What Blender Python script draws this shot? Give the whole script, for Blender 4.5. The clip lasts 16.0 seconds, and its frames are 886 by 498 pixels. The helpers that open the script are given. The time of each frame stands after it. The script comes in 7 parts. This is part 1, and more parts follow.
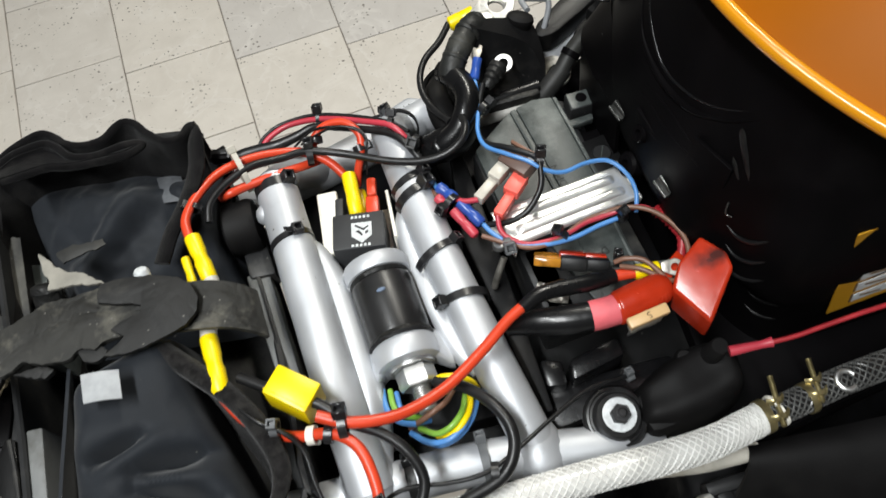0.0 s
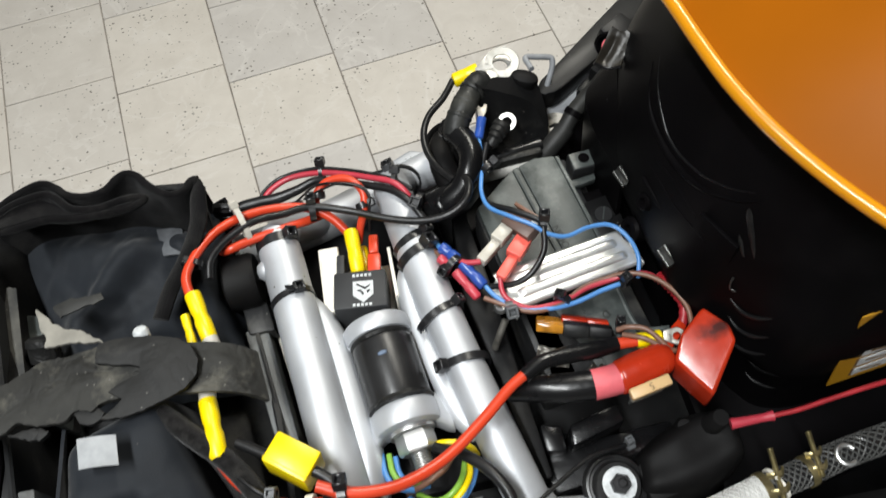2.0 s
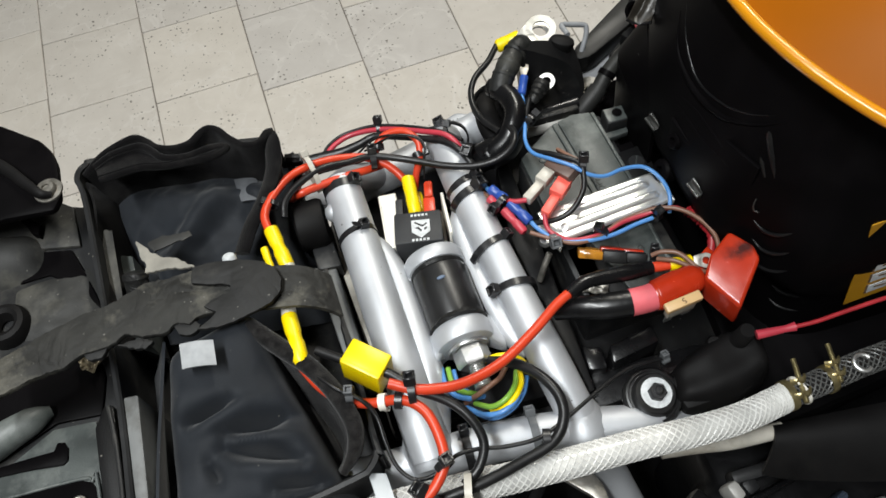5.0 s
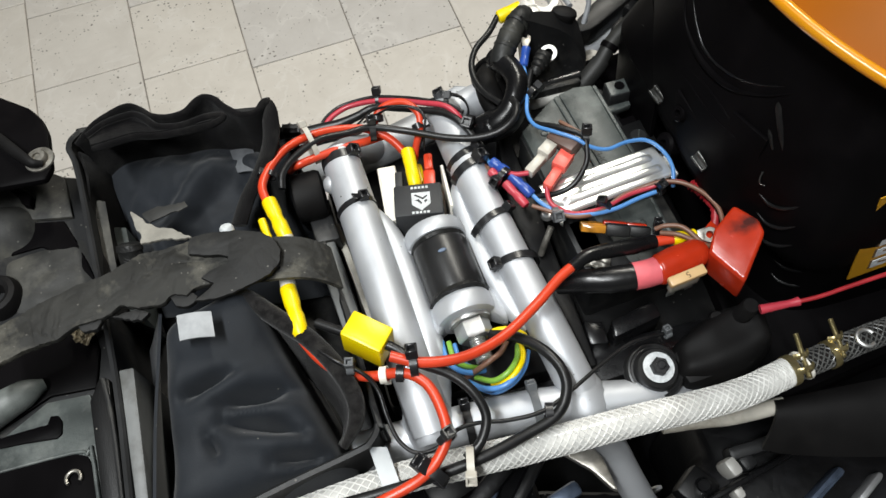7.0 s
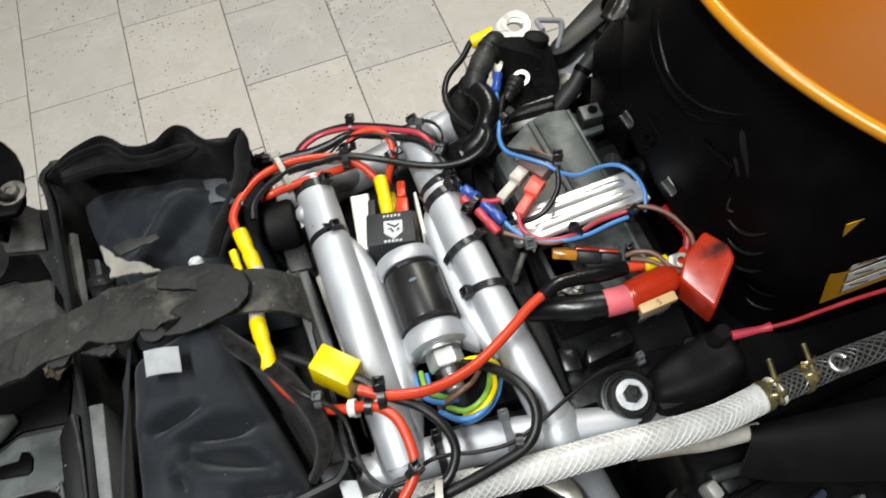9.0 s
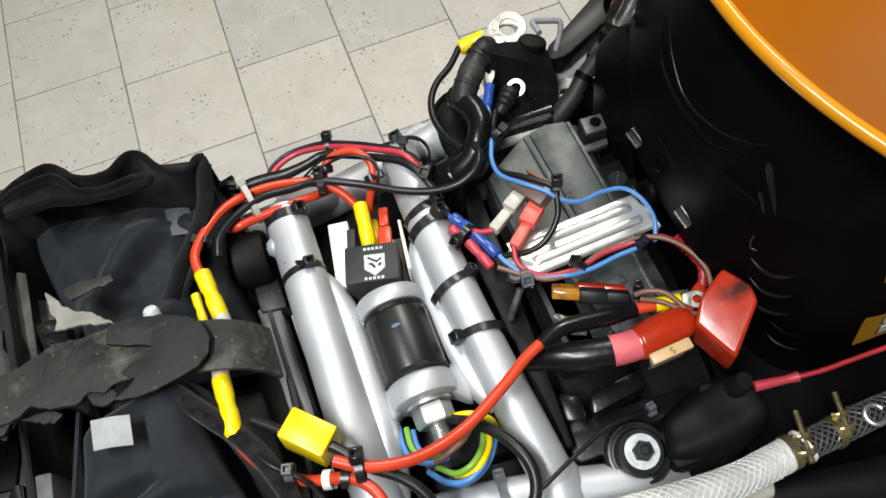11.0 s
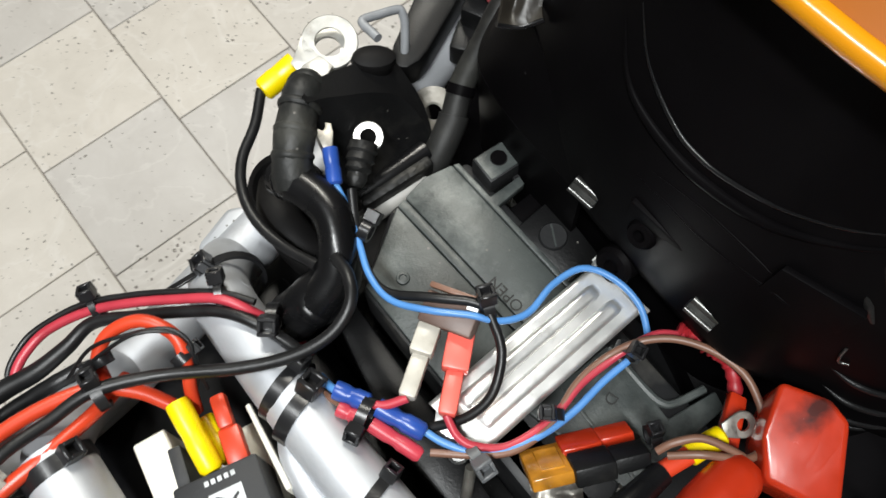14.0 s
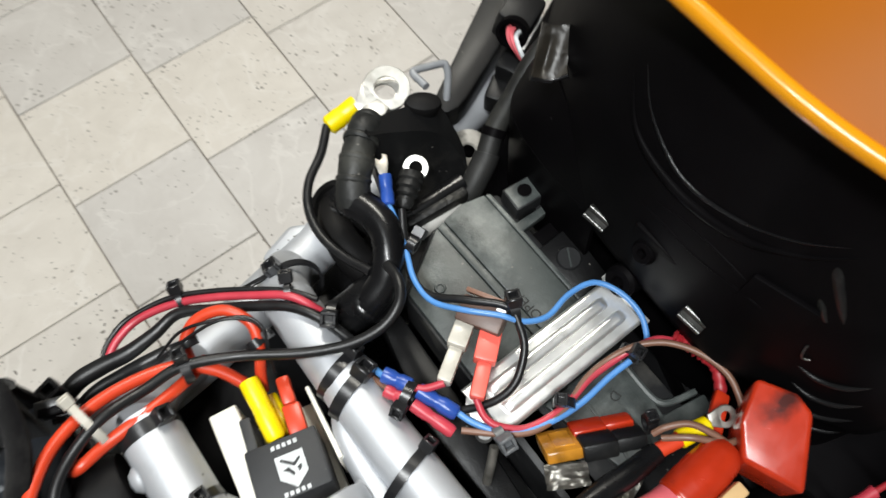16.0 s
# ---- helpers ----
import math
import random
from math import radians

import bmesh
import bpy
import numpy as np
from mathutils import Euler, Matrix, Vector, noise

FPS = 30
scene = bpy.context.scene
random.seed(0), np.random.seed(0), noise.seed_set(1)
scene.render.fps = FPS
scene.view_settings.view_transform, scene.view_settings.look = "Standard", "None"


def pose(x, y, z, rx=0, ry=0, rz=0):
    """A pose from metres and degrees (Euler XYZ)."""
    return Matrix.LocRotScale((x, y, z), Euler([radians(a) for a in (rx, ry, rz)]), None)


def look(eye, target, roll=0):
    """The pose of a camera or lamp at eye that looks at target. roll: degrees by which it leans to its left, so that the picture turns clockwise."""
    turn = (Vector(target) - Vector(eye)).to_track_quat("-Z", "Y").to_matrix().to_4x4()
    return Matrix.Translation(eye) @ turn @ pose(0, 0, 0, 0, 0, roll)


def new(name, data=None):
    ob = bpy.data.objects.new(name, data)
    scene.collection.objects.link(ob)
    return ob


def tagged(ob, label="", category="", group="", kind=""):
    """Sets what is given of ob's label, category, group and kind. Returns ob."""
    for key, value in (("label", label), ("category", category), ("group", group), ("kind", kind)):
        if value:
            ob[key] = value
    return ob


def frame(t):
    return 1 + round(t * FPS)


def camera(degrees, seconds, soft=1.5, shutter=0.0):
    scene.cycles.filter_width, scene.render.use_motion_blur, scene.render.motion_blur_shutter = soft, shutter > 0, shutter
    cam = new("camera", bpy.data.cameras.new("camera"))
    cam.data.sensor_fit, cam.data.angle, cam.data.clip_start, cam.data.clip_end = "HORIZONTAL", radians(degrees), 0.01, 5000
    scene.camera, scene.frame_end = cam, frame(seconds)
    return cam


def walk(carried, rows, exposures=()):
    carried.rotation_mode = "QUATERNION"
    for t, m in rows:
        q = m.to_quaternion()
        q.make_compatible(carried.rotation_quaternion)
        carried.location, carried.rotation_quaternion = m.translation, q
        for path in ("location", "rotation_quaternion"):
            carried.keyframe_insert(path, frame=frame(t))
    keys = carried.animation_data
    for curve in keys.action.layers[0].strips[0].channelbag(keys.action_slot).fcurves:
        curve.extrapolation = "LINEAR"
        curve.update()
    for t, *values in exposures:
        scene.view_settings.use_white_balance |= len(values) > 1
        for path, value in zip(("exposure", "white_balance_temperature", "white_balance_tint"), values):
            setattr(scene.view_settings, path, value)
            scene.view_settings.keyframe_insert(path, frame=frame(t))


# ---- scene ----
cam = camera(59.0, 16.0, shutter=0.6)
PATH = [
    (0, (-0.0503, -0.2028, 1.3707), (0.1411, 0.6879, -0.4097), -8.69),
    (0.3, (-0.0443, -0.1907, 1.3686), (0.1347, 0.6876, -0.4166), -9.26),
    (0.5, (-0.0446, -0.1876, 1.3681), (0.1837, 0.691, -0.4141), -6.89),
    (0.8, (-0.0443, -0.188, 1.3738), (0.2277, 0.6945, -0.3987), -5.19),
    (1, (-0.0526, -0.1908, 1.3771), (0.2162, 0.7104, -0.388), -4.86),
    (1.2, (-0.0594, -0.1892, 1.3739), (0.1828, 0.7148, -0.3924), -5.30),
    (1.5, (-0.0607, -0.1882, 1.3722), (0.1709, 0.7044, -0.4025), -5.30),
    (1.7, (-0.054, -0.1873, 1.3763), (0.1566, 0.7156, -0.397), -6.38),
    (2, (-0.0513, -0.1831, 1.3795), (0.1905, 0.7371, -0.3797), -5.10),
    (2.2, (-0.0472, -0.1743, 1.3831), (0.184, 0.7395, -0.3762), -5.15),
    (2.5, (-0.053, -0.1665, 1.3909), (0.2275, 0.8522, -0.3072), -1.37),
    (2.7, (-0.0596, -0.1661, 1.3943), (0.2164, 0.8706, -0.2952), -1.17),
    (3, (-0.0678, -0.1728, 1.39), (0.173, 0.8276, -0.325), -3.77),
    (3.2, (-0.0651, -0.1818, 1.389), (0.1683, 0.8186, -0.3241), -5.75),
    (3.5, (-0.0708, -0.1883, 1.3971), (0.19, 0.79, -0.3276), -5.65),
    (3.7, (-0.0756, -0.203, 1.4018), (0.1669, 0.8076, -0.31), -6.83),
    (4, (-0.0805, -0.2134, 1.4075), (0.1371, 0.8046, -0.3002), -7.53),
    (4.2, (-0.0786, -0.2197, 1.4066), (0.1223, 0.7937, -0.3062), -8.38),
    (4.5, (-0.0786, -0.2272, 1.405), (0.1326, 0.77, -0.3158), -7.88),
    (4.7, (-0.0802, -0.232, 1.402), (0.125, 0.7561, -0.3248), -8.34),
    (6.8, (-0.0932, -0.2313, 1.3907), (0.1146, 0.7035, -0.3651), -7.06),
    (7, (-0.0909, -0.2309, 1.3909), (0.1276, 0.6974, -0.3671), -6.62),
    (7.5, (-0.0915, -0.2314, 1.3922), (0.1154, 0.6982, -0.3665), -7.19),
    (8, (-0.0931, -0.2339, 1.3922), (0.1202, 0.7023, -0.3622), -6.77),
    (8.5, (-0.0889, -0.2333, 1.3904), (0.1064, 0.7017, -0.3667), -7.84),
    (9, (-0.0732, -0.2282, 1.3934), (0.1494, 0.7247, -0.3509), -7.52),
    (9.2, (-0.0664, -0.2268, 1.396), (0.1607, 0.7276, -0.3468), -7.79),
    (11.3, (-0.0478, -0.1798, 1.3657), (0.1444, 0.7118, -0.4142), -9.42),
    (11.5, (-0.0449, -0.1761, 1.3626), (0.1747, 0.7108, -0.4164), -8.57),
    (11.8, (-0.0417, -0.1622, 1.3523), (0.1751, 0.6894, -0.4479), -8.89),
    (12, (-0.0346, -0.1535, 1.3393), (0.2101, 0.6872, -0.4589), -9.16),
    (12.3, (-0.0298, -0.1315, 1.3162), (0.2259, 0.6426, -0.5031), -9.78),
    (12.5, (-0.0225, -0.1198, 1.3105), (0.2345, 0.6237, -0.5283), -10.32),
    (12.8, (-0.0218, -0.105, 1.3063), (0.2844, 0.6401, -0.5282), -8.69),
    (13, (-0.0178, -0.0949, 1.2968), (0.2632, 0.6305, -0.5456), -10.27),
    (13.2, (-0.0123, -0.0842, 1.2868), (0.2655, 0.6093, -0.5635), -10.65),
    (13.5, (-0.0076, -0.0721, 1.2801), (0.3202, 0.5744, -0.5839), -7.98),
    (13.7, (-0.0071, -0.067, 1.2766), (0.3936, 0.5411, -0.5846), -3.63),
    (14, (-0.0056, -0.0558, 1.2718), (0.4257, 0.4782, -0.6066), -0.16),
    (14.2, (-0.0083, -0.0519, 1.2713), (0.4589, 0.4522, -0.6054), 2.72),
    (14.5, (-0.0167, -0.0455, 1.2717), (0.4915, 0.4336, -0.6024), 6.76),
    (15, (-0.0198, -0.041, 1.2744), (0.4851, 0.4461, -0.5985), 6.16),
    (15.2, (-0.0194, -0.0417, 1.2755), (0.4731, 0.452, -0.5954), 5.09),
    (15.5, (-0.0239, -0.0447, 1.2836), (0.4856, 0.4834, -0.5769), 4.41),
    (15.7, (-0.027, -0.053, 1.2917), (0.4828, 0.4959, -0.5579), 3.70),
    (16, (-0.0323, -0.0733, 1.3102), (0.4617, 0.5712, -0.5174), 0.76),
]
walk(cam, [(t, look(eye, target, roll)) for t, eye, target, roll in PATH], exposures=[(0, 0.03), (1.7, 0.03), (2.5, 0.06), (3.0, -0.01), (3.4, -0.08), (4.6, -0.07), (7.0, 0.01), (9.0, 0.03), (12.0, 0.05), (12.7, 0.14), (13.6, 0.19), (14.3, 0.15), (16, 0.14)])

# ---- world and lights ----
world = bpy.data.worlds.new("world")
scene.world = world
world.use_nodes = True
bg = world.node_tree.nodes["Background"]
bg.inputs[0].default_value, bg.inputs[1].default_value = (0.85, 0.93, 1.0, 1), 0.012


# ---- materials ----
def material(name, color, rough=0.5, metal=0.0, vary=0.12, scale=60.0, bump=0.15, bump_scale=400.0, coat=0.0, dirt=None, dirt_at=0.62, spec=0.5, sheen=0.0, crease=0.0, crease_scale=60.0, dust=0.0):
    """A surface with two scales of variation in colour, roughness and relief, in object space."""
    m = bpy.data.materials.new(name)
    m.use_nodes = True
    n, l = m.node_tree.nodes, m.node_tree.links
    p = n["Principled BSDF"]
    p.inputs["Roughness"].default_value, p.inputs["Metallic"].default_value = rough, metal
    p.inputs["Coat Weight"].default_value, p.inputs["Specular IOR Level"].default_value = coat, spec
    p.inputs["Sheen Weight"].default_value = sheen
    at = n.new("ShaderNodeTexCoord")
    big, fine = n.new("ShaderNodeTexNoise"), n.new("ShaderNodeTexNoise")
    big.inputs["Scale"].default_value, big.inputs["Detail"].default_value = scale, 5
    fine.inputs["Scale"].default_value, fine.inputs["Detail"].default_value = bump_scale, 3
    l.new(at.outputs["Object"], big.inputs["Vector"])
    l.new(at.outputs["Object"], fine.inputs["Vector"])
    ramp = n.new("ShaderNodeValToRGB")
    lo, hi = [max(0, c * (1 - vary)) for c in color], [min(1, c * (1 + vary)) for c in color]
    ramp.color_ramp.elements[0].position, ramp.color_ramp.elements[0].color = 0.3, (*lo, 1)
    ramp.color_ramp.elements[1].position, ramp.color_ramp.elements[1].color = 0.7, (*hi, 1)
    l.new(big.outputs["Fac"], ramp.inputs["Fac"])
    out = ramp.outputs["Color"]
    if dirt:
        smudge, mix = n.new("ShaderNodeTexNoise"), n.new("ShaderNodeMix")
        smudge.inputs["Scale"].default_value, smudge.inputs["Detail"].default_value = scale * 0.6, 9
        smudge.inputs["Roughness"].default_value = 0.65
        l.new(at.outputs["Object"], smudge.inputs["Vector"])
        step = n.new("ShaderNodeMapRange")
        step.inputs["From Min"].default_value, step.inputs["From Max"].default_value = dirt_at - 0.06, dirt_at + 0.1
        l.new(smudge.outputs["Fac"], step.inputs["Value"])
        mix.data_type = "RGBA"
        mix.inputs[7].default_value = (*dirt, 1)
        l.new(step.outputs["Result"], mix.inputs[0])
        l.new(out, mix.inputs[6])
        out = mix.outputs[2]
    if dust:
        # pale specks of dust, a few to the centimetre
        specks, part_of, under = n.new("ShaderNodeTexVoronoi"), n.new("ShaderNodeSeparateColor"), n.new("ShaderNodeMath")
        specks.inputs["Scale"].default_value = 330
        l.new(at.outputs["Object"], specks.inputs["Vector"])
        l.new(specks.outputs["Color"], part_of.inputs[0])
        grow = n.new("ShaderNodeMapRange")
        grow.inputs["From Min"].default_value, grow.inputs["To Max"].default_value = 1 - dust, 0.17
        l.new(part_of.outputs[0], grow.inputs["Value"])
        under.operation = "LESS_THAN"
        l.new(specks.outputs["Distance"], under.inputs[0])
        l.new(grow.outputs["Result"], under.inputs[1])
        cover = n.new("ShaderNodeMix")
        cover.data_type = "RGBA"
        cover.inputs[7].default_value = (0.11, 0.105, 0.095, 1)
        l.new(under.outputs[0], cover.inputs[0])
        l.new(out, cover.inputs[6])
        out = cover.outputs[2]
    l.new(out, p.inputs["Base Color"])
    r = n.new("ShaderNodeMapRange")
    r.inputs["To Min"].default_value, r.inputs["To Max"].default_value = max(0.02, rough - 0.1), min(1, rough + 0.1)
    l.new(big.outputs["Fac"], r.inputs["Value"])
    l.new(r.outputs["Result"], p.inputs["Roughness"])
    if bump:
        b = n.new("ShaderNodeBump")
        b.inputs["Strength"].default_value, b.inputs["Distance"].default_value = bump, 0.0004
        l.new(fine.outputs["Fac"], b.inputs["Height"])
        l.new(b.outputs["Normal"], p.inputs["Normal"])
        if crease:
            folds, bend, deep = n.new("ShaderNodeTexNoise"), n.new("ShaderNodeMath"), n.new("ShaderNodeBump")
            folds.inputs["Scale"].default_value, folds.inputs["Detail"].default_value, folds.inputs["Distortion"].default_value = crease_scale, 2, 0.8
            l.new(at.outputs["Object"], folds.inputs["Vector"])
            bend.operation = "PINGPONG"
            bend.inputs[1].default_value = 0.22
            l.new(folds.outputs["Fac"], bend.inputs[0])
            deep.inputs["Strength"].default_value, deep.inputs["Distance"].default_value = crease, 0.006
            l.new(bend.outputs[0], deep.inputs["Height"])
            l.new(deep.outputs["Normal"], b.inputs["Normal"])
    return m


def tile_material():
    """Beige-grey floor tile with clouded veins and small dark pits."""
    m = material("floor_tile", (0.62, 0.59, 0.545), 0.42, 0, 0.05, 7, 0.1, 150)
    n, l = m.node_tree.nodes, m.node_tree.links
    p = n["Principled BSDF"]
    at, info = n.new("ShaderNodeTexCoord"), n.new("ShaderNodeObjectInfo")
    shift = n.new("ShaderNodeVectorMath")
    shift.operation = "MULTIPLY_ADD"
    shift.inputs[1].default_value = (1, 1, 1)
    l.new(at.outputs["Object"], shift.inputs[0])
    spread = n.new("ShaderNodeMath")
    spread.operation = "MULTIPLY"
    spread.inputs[1].default_value = 40
    l.new(info.outputs["Random"], spread.inputs[0])
    l.new(spread.outputs[0], shift.inputs[2])
    veins, pits, where = n.new("ShaderNodeTexNoise"), n.new("ShaderNodeTexVoronoi"), n.new("ShaderNodeTexNoise")
    veins.inputs["Roughness"].default_value = 0.65
    veins.inputs["Scale"].default_value, veins.inputs["Detail"].default_value, veins.inputs["Distortion"].default_value = 14, 9, 0.5
    pits.inputs["Scale"].default_value = 105
    where.inputs["Scale"].default_value, where.inputs["Detail"].default_value = 8, 2
    wobble, bent = n.new("ShaderNodeTexNoise"), n.new("ShaderNodeVectorMath")
    wobble.inputs["Scale"].default_value, wobble.inputs["Detail"].default_value = 130, 3
    bent.operation = "MULTIPLY_ADD"
    bent.inputs[1].default_value = (0.009, 0.009, 0.009)
    l.new(shift.outputs[0], wobble.inputs["Vector"])
    l.new(wobble.outputs["Color"], bent.inputs[0])
    l.new(shift.outputs[0], bent.inputs[2])
    for node, way in ((veins, shift), (pits, bent), (where, shift)):
        l.new(way.outputs[0], node.inputs["Vector"])
    def clouds(dark, light):
        ramp = n.new("ShaderNodeValToRGB")
        e = ramp.color_ramp.elements
        e[0].position, e[0].color = 0.32, (*dark, 1)
        e[1].position, e[1].color = 0.72, (*light, 1)
        l.new(veins.outputs["Fac"], ramp.inputs["Fac"])
        return ramp

    grey, warm, base = clouds((0.600, 0.572, 0.545), (0.680, 0.655, 0.628)), clouds((0.640, 0.598, 0.540), (0.730, 0.688, 0.628)), n.new("ShaderNodeMix")
    base.data_type = "RGBA"
    l.new(info.outputs["Random"], base.inputs[0])
    l.new(grey.outputs["Color"], base.inputs[6])
    l.new(warm.outputs["Color"], base.inputs[7])
    tone = n.new("ShaderNodeHueSaturation")
    lift = n.new("ShaderNodeMapRange")
    lift.inputs["To Min"].default_value, lift.inputs["To Max"].default_value = 0.95, 1.04
    l.new(info.outputs["Random"], lift.inputs["Value"])
    l.new(lift.outputs["Result"], tone.inputs["Value"])
    l.new(base.outputs[2], tone.inputs["Color"])
    split, size, blot = n.new("ShaderNodeSeparateColor"), n.new("ShaderNodeMapRange"), n.new("ShaderNodeMath")
    l.new(pits.outputs["Color"], split.inputs[0])
    blot.operation = "MULTIPLY"
    l.new(split.outputs[0], blot.inputs[0])
    l.new(where.outputs["Fac"], blot.inputs[1])
    size.inputs["From Min"].default_value, size.inputs["From Max"].default_value = 0.17, 0.58
    size.inputs["To Min"].default_value, size.inputs["To Max"].default_value = 0.0, 0.34
    l.new(blot.outputs[0], size.inputs["Value"])
    thin, pale, streak = n.new("ShaderNodeTexNoise"), n.new("ShaderNodeMapRange"), n.new("ShaderNodeMix")
    thin.inputs["Scale"].default_value, thin.inputs["Detail"].default_value, thin.inputs["Distortion"].default_value = 6, 6, 0.8
    l.new(shift.outputs[0], thin.inputs["Vector"])
    fold, reach = n.new("ShaderNodeMath"), n.new("ShaderNodeMath")
    fold.operation, reach.operation = "SUBTRACT", "ABSOLUTE"
    fold.inputs[1].default_value = 0.5
    l.new(thin.outputs["Fac"], fold.inputs[0])
    l.new(fold.outputs[0], reach.inputs[0])
    pale.inputs["From Min"].default_value, pale.inputs["From Max"].default_value, pale.inputs["To Min"].default_value, pale.inputs["To Max"].default_value = 0.0, 0.020, 0.55, 0.0
    l.new(reach.outputs[0], pale.inputs["Value"])
    streak.data_type = "RGBA"
    streak.inputs[7].default_value = (0.84, 0.815, 0.78, 1)
    broken = n.new("ShaderNodeMath")
    broken.operation = "MULTIPLY"
    l.new(pale.outputs["Result"], broken.inputs[0])
    l.new(where.outputs["Fac"], broken.inputs[1])
    l.new(broken.outputs[0], streak.inputs[0])
    l.new(tone.outputs["Color"], streak.inputs[6])
    over, less = n.new("ShaderNodeMath"), n.new("ShaderNodeMapRange")
    over.operation = "SUBTRACT"
    l.new(size.outputs["Result"], over.inputs[0])
    l.new(pits.outputs["Distance"], over.inputs[1])
    less.inputs["From Min"].default_value, less.inputs["From Max"].default_value, less.inputs["To Max"].default_value = -0.03, 0.12, 0.9
    l.new(over.outputs[0], less.inputs["Value"])
    mix = n.new("ShaderNodeMix")
    mix.data_type = "RGBA"
    mix.inputs[7].default_value = (0.17, 0.155, 0.135, 1)
    l.new(less.outputs[0], mix.inputs[0])
    l.new(streak.outputs[2], mix.inputs[6])
    l.new(mix.outputs[2], p.inputs["Base Color"])
    return m


def smudged(base, at, size, tint):
    """The same rubber with one soft black rub mark round a place."""
    m = base.copy()
    m.name = "smudged_" + base.name
    n, l = m.node_tree.nodes, m.node_tree.links
    p = n["Principled BSDF"]
    was = p.inputs["Base Color"].links[0].from_socket
    where, rough, span, mask, mix = n.new("ShaderNodeTexCoord"), n.new("ShaderNodeTexNoise"), n.new("ShaderNodeVectorMath"), n.new("ShaderNodeMapRange"), n.new("ShaderNodeMix")
    off, squash = n.new("ShaderNodeVectorMath"), n.new("ShaderNodeVectorMath")
    off.operation, squash.operation, span.operation = "SUBTRACT", "MULTIPLY", "LENGTH"
    off.inputs[1].default_value = at
    squash.inputs[1].default_value = size
    l.new(where.outputs["Object"], off.inputs[0])
    l.new(off.outputs[0], squash.inputs[0])
    l.new(squash.outputs[0], span.inputs[0])
    rough.inputs["Scale"].default_value, rough.inputs["Detail"].default_value = 260, 4
    l.new(where.outputs["Object"], rough.inputs["Vector"])
    add = n.new("ShaderNodeMath")
    add.operation = "ADD"
    l.new(span.outputs["Value"], add.inputs[0])
    l.new(rough.outputs["Fac"], add.inputs[1])
    mask.inputs["From Min"].default_value, mask.inputs["From Max"].default_value, mask.inputs["To Min"].default_value, mask.inputs["To Max"].default_value = 0.75, 1.5, 0.92, 0.0
    l.new(add.outputs[0], mask.inputs["Value"])
    mix.data_type = "RGBA"
    mix.inputs[7].default_value = (*tint, 1)
    l.new(mask.outputs["Result"], mix.inputs[0])
    l.new(was, mix.inputs[6])
    l.new(mix.outputs[2], p.inputs["Base Color"])
    return m


TILE = tile_material()
GROUT = material("grout", (0.27, 0.245, 0.22), 0.9, 0, 0.3, 30, 0.3, 300)
# for the unseen walls and ceiling, kept dark to cut fill light
ROOMGREY = material("unseen_room_grey", (0.13, 0.128, 0.124), 0.85, 0, 0.05, 4, 0.2, 120)
SILVER = material("silver_paint", (0.48, 0.495, 0.52), 0.52, 0.55, 0.07, 40, 0.10, 900, dirt=(0.37, 0.375, 0.38), dirt_at=0.66, dust=0.04)
CAST = material("cast_aluminium", (0.50, 0.505, 0.515), 0.42, 0.7, 0.08, 90, 0.25, 700)
STEEL = material("galvanised_steel", (0.55, 0.55, 0.54), 0.38, 0.9, 0.14, 160, 0.12, 900)
BRIGHT = material("bright_tin", (0.84, 0.84, 0.82), 0.35, 0.84, 0.12, 90, 0.1, 500, dirt=(0.46, 0.45, 0.41), dirt_at=0.64)
BRASS = material("yellow_zinc", (0.36, 0.30, 0.15), 0.35, 0.85, 0.3, 200, 0.1, 700)
RUBBER = material("black_rubber", (0.010, 0.010, 0.0098), 0.45, 0, 0.3, 120, 0.2, 700, spec=0.3, crease=0.35, crease_scale=100, dirt=(0.026, 0.025, 0.022), dirt_at=0.58, dust=0.12)
GLOSS = material("gloss_black", (0.005, 0.005, 0.0055), 0.28, 0, 0.2, 60, 0.03, 300, spec=0.35, coat=0.06, crease=0.06, crease_scale=60)
SLEEVE = material("black_cable_sheath", (0.008, 0.008, 0.0085), 0.38, 0, 0.2, 150, 0.08, 800, spec=0.4)
PLASTIC = material("black_plastic", (0.0055, 0.0055, 0.0058), 0.42, 0, 0.2, 40, 0.25, 1200, dirt=(0.02, 0.019, 0.017), dirt_at=0.62, spec=0.28, dust=0.12)
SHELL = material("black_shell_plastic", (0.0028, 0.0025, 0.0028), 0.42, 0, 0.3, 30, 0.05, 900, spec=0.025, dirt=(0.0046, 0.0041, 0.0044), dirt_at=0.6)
FLAP = material("grey_brown_rubber", (0.015, 0.0128, 0.0100), 0.36, 0, 0.3, 90, 0.3, 500, spec=0.4, crease=0.3, crease_scale=70)
DARKSTEEL = material("blackened_steel", (0.045, 0.045, 0.047), 0.38, 0.6, 0.25, 200, 0.15, 800)
CLIPSTEEL = material("dark_spring_steel", (0.11, 0.11, 0.105), 0.30, 0.85, 0.2, 200, 0.15, 800)
HOSERUBBER = material("dull_hose_rubber", (0.013, 0.013, 0.0125), 0.5, 0, 0.25, 70, 0.15, 700, spec=0.3, crease=0.07, crease_scale=45, dirt=(0.026, 0.026, 0.023), dirt_at=0.58, dust=0.12)
TRAY = material("grey_black_tray", (0.013, 0.0133, 0.014), 0.5, 0, 0.25, 50, 0.2, 900, spec=0.3, dirt=(0.05, 0.048, 0.043), dirt_at=0.60, dust=0.25)
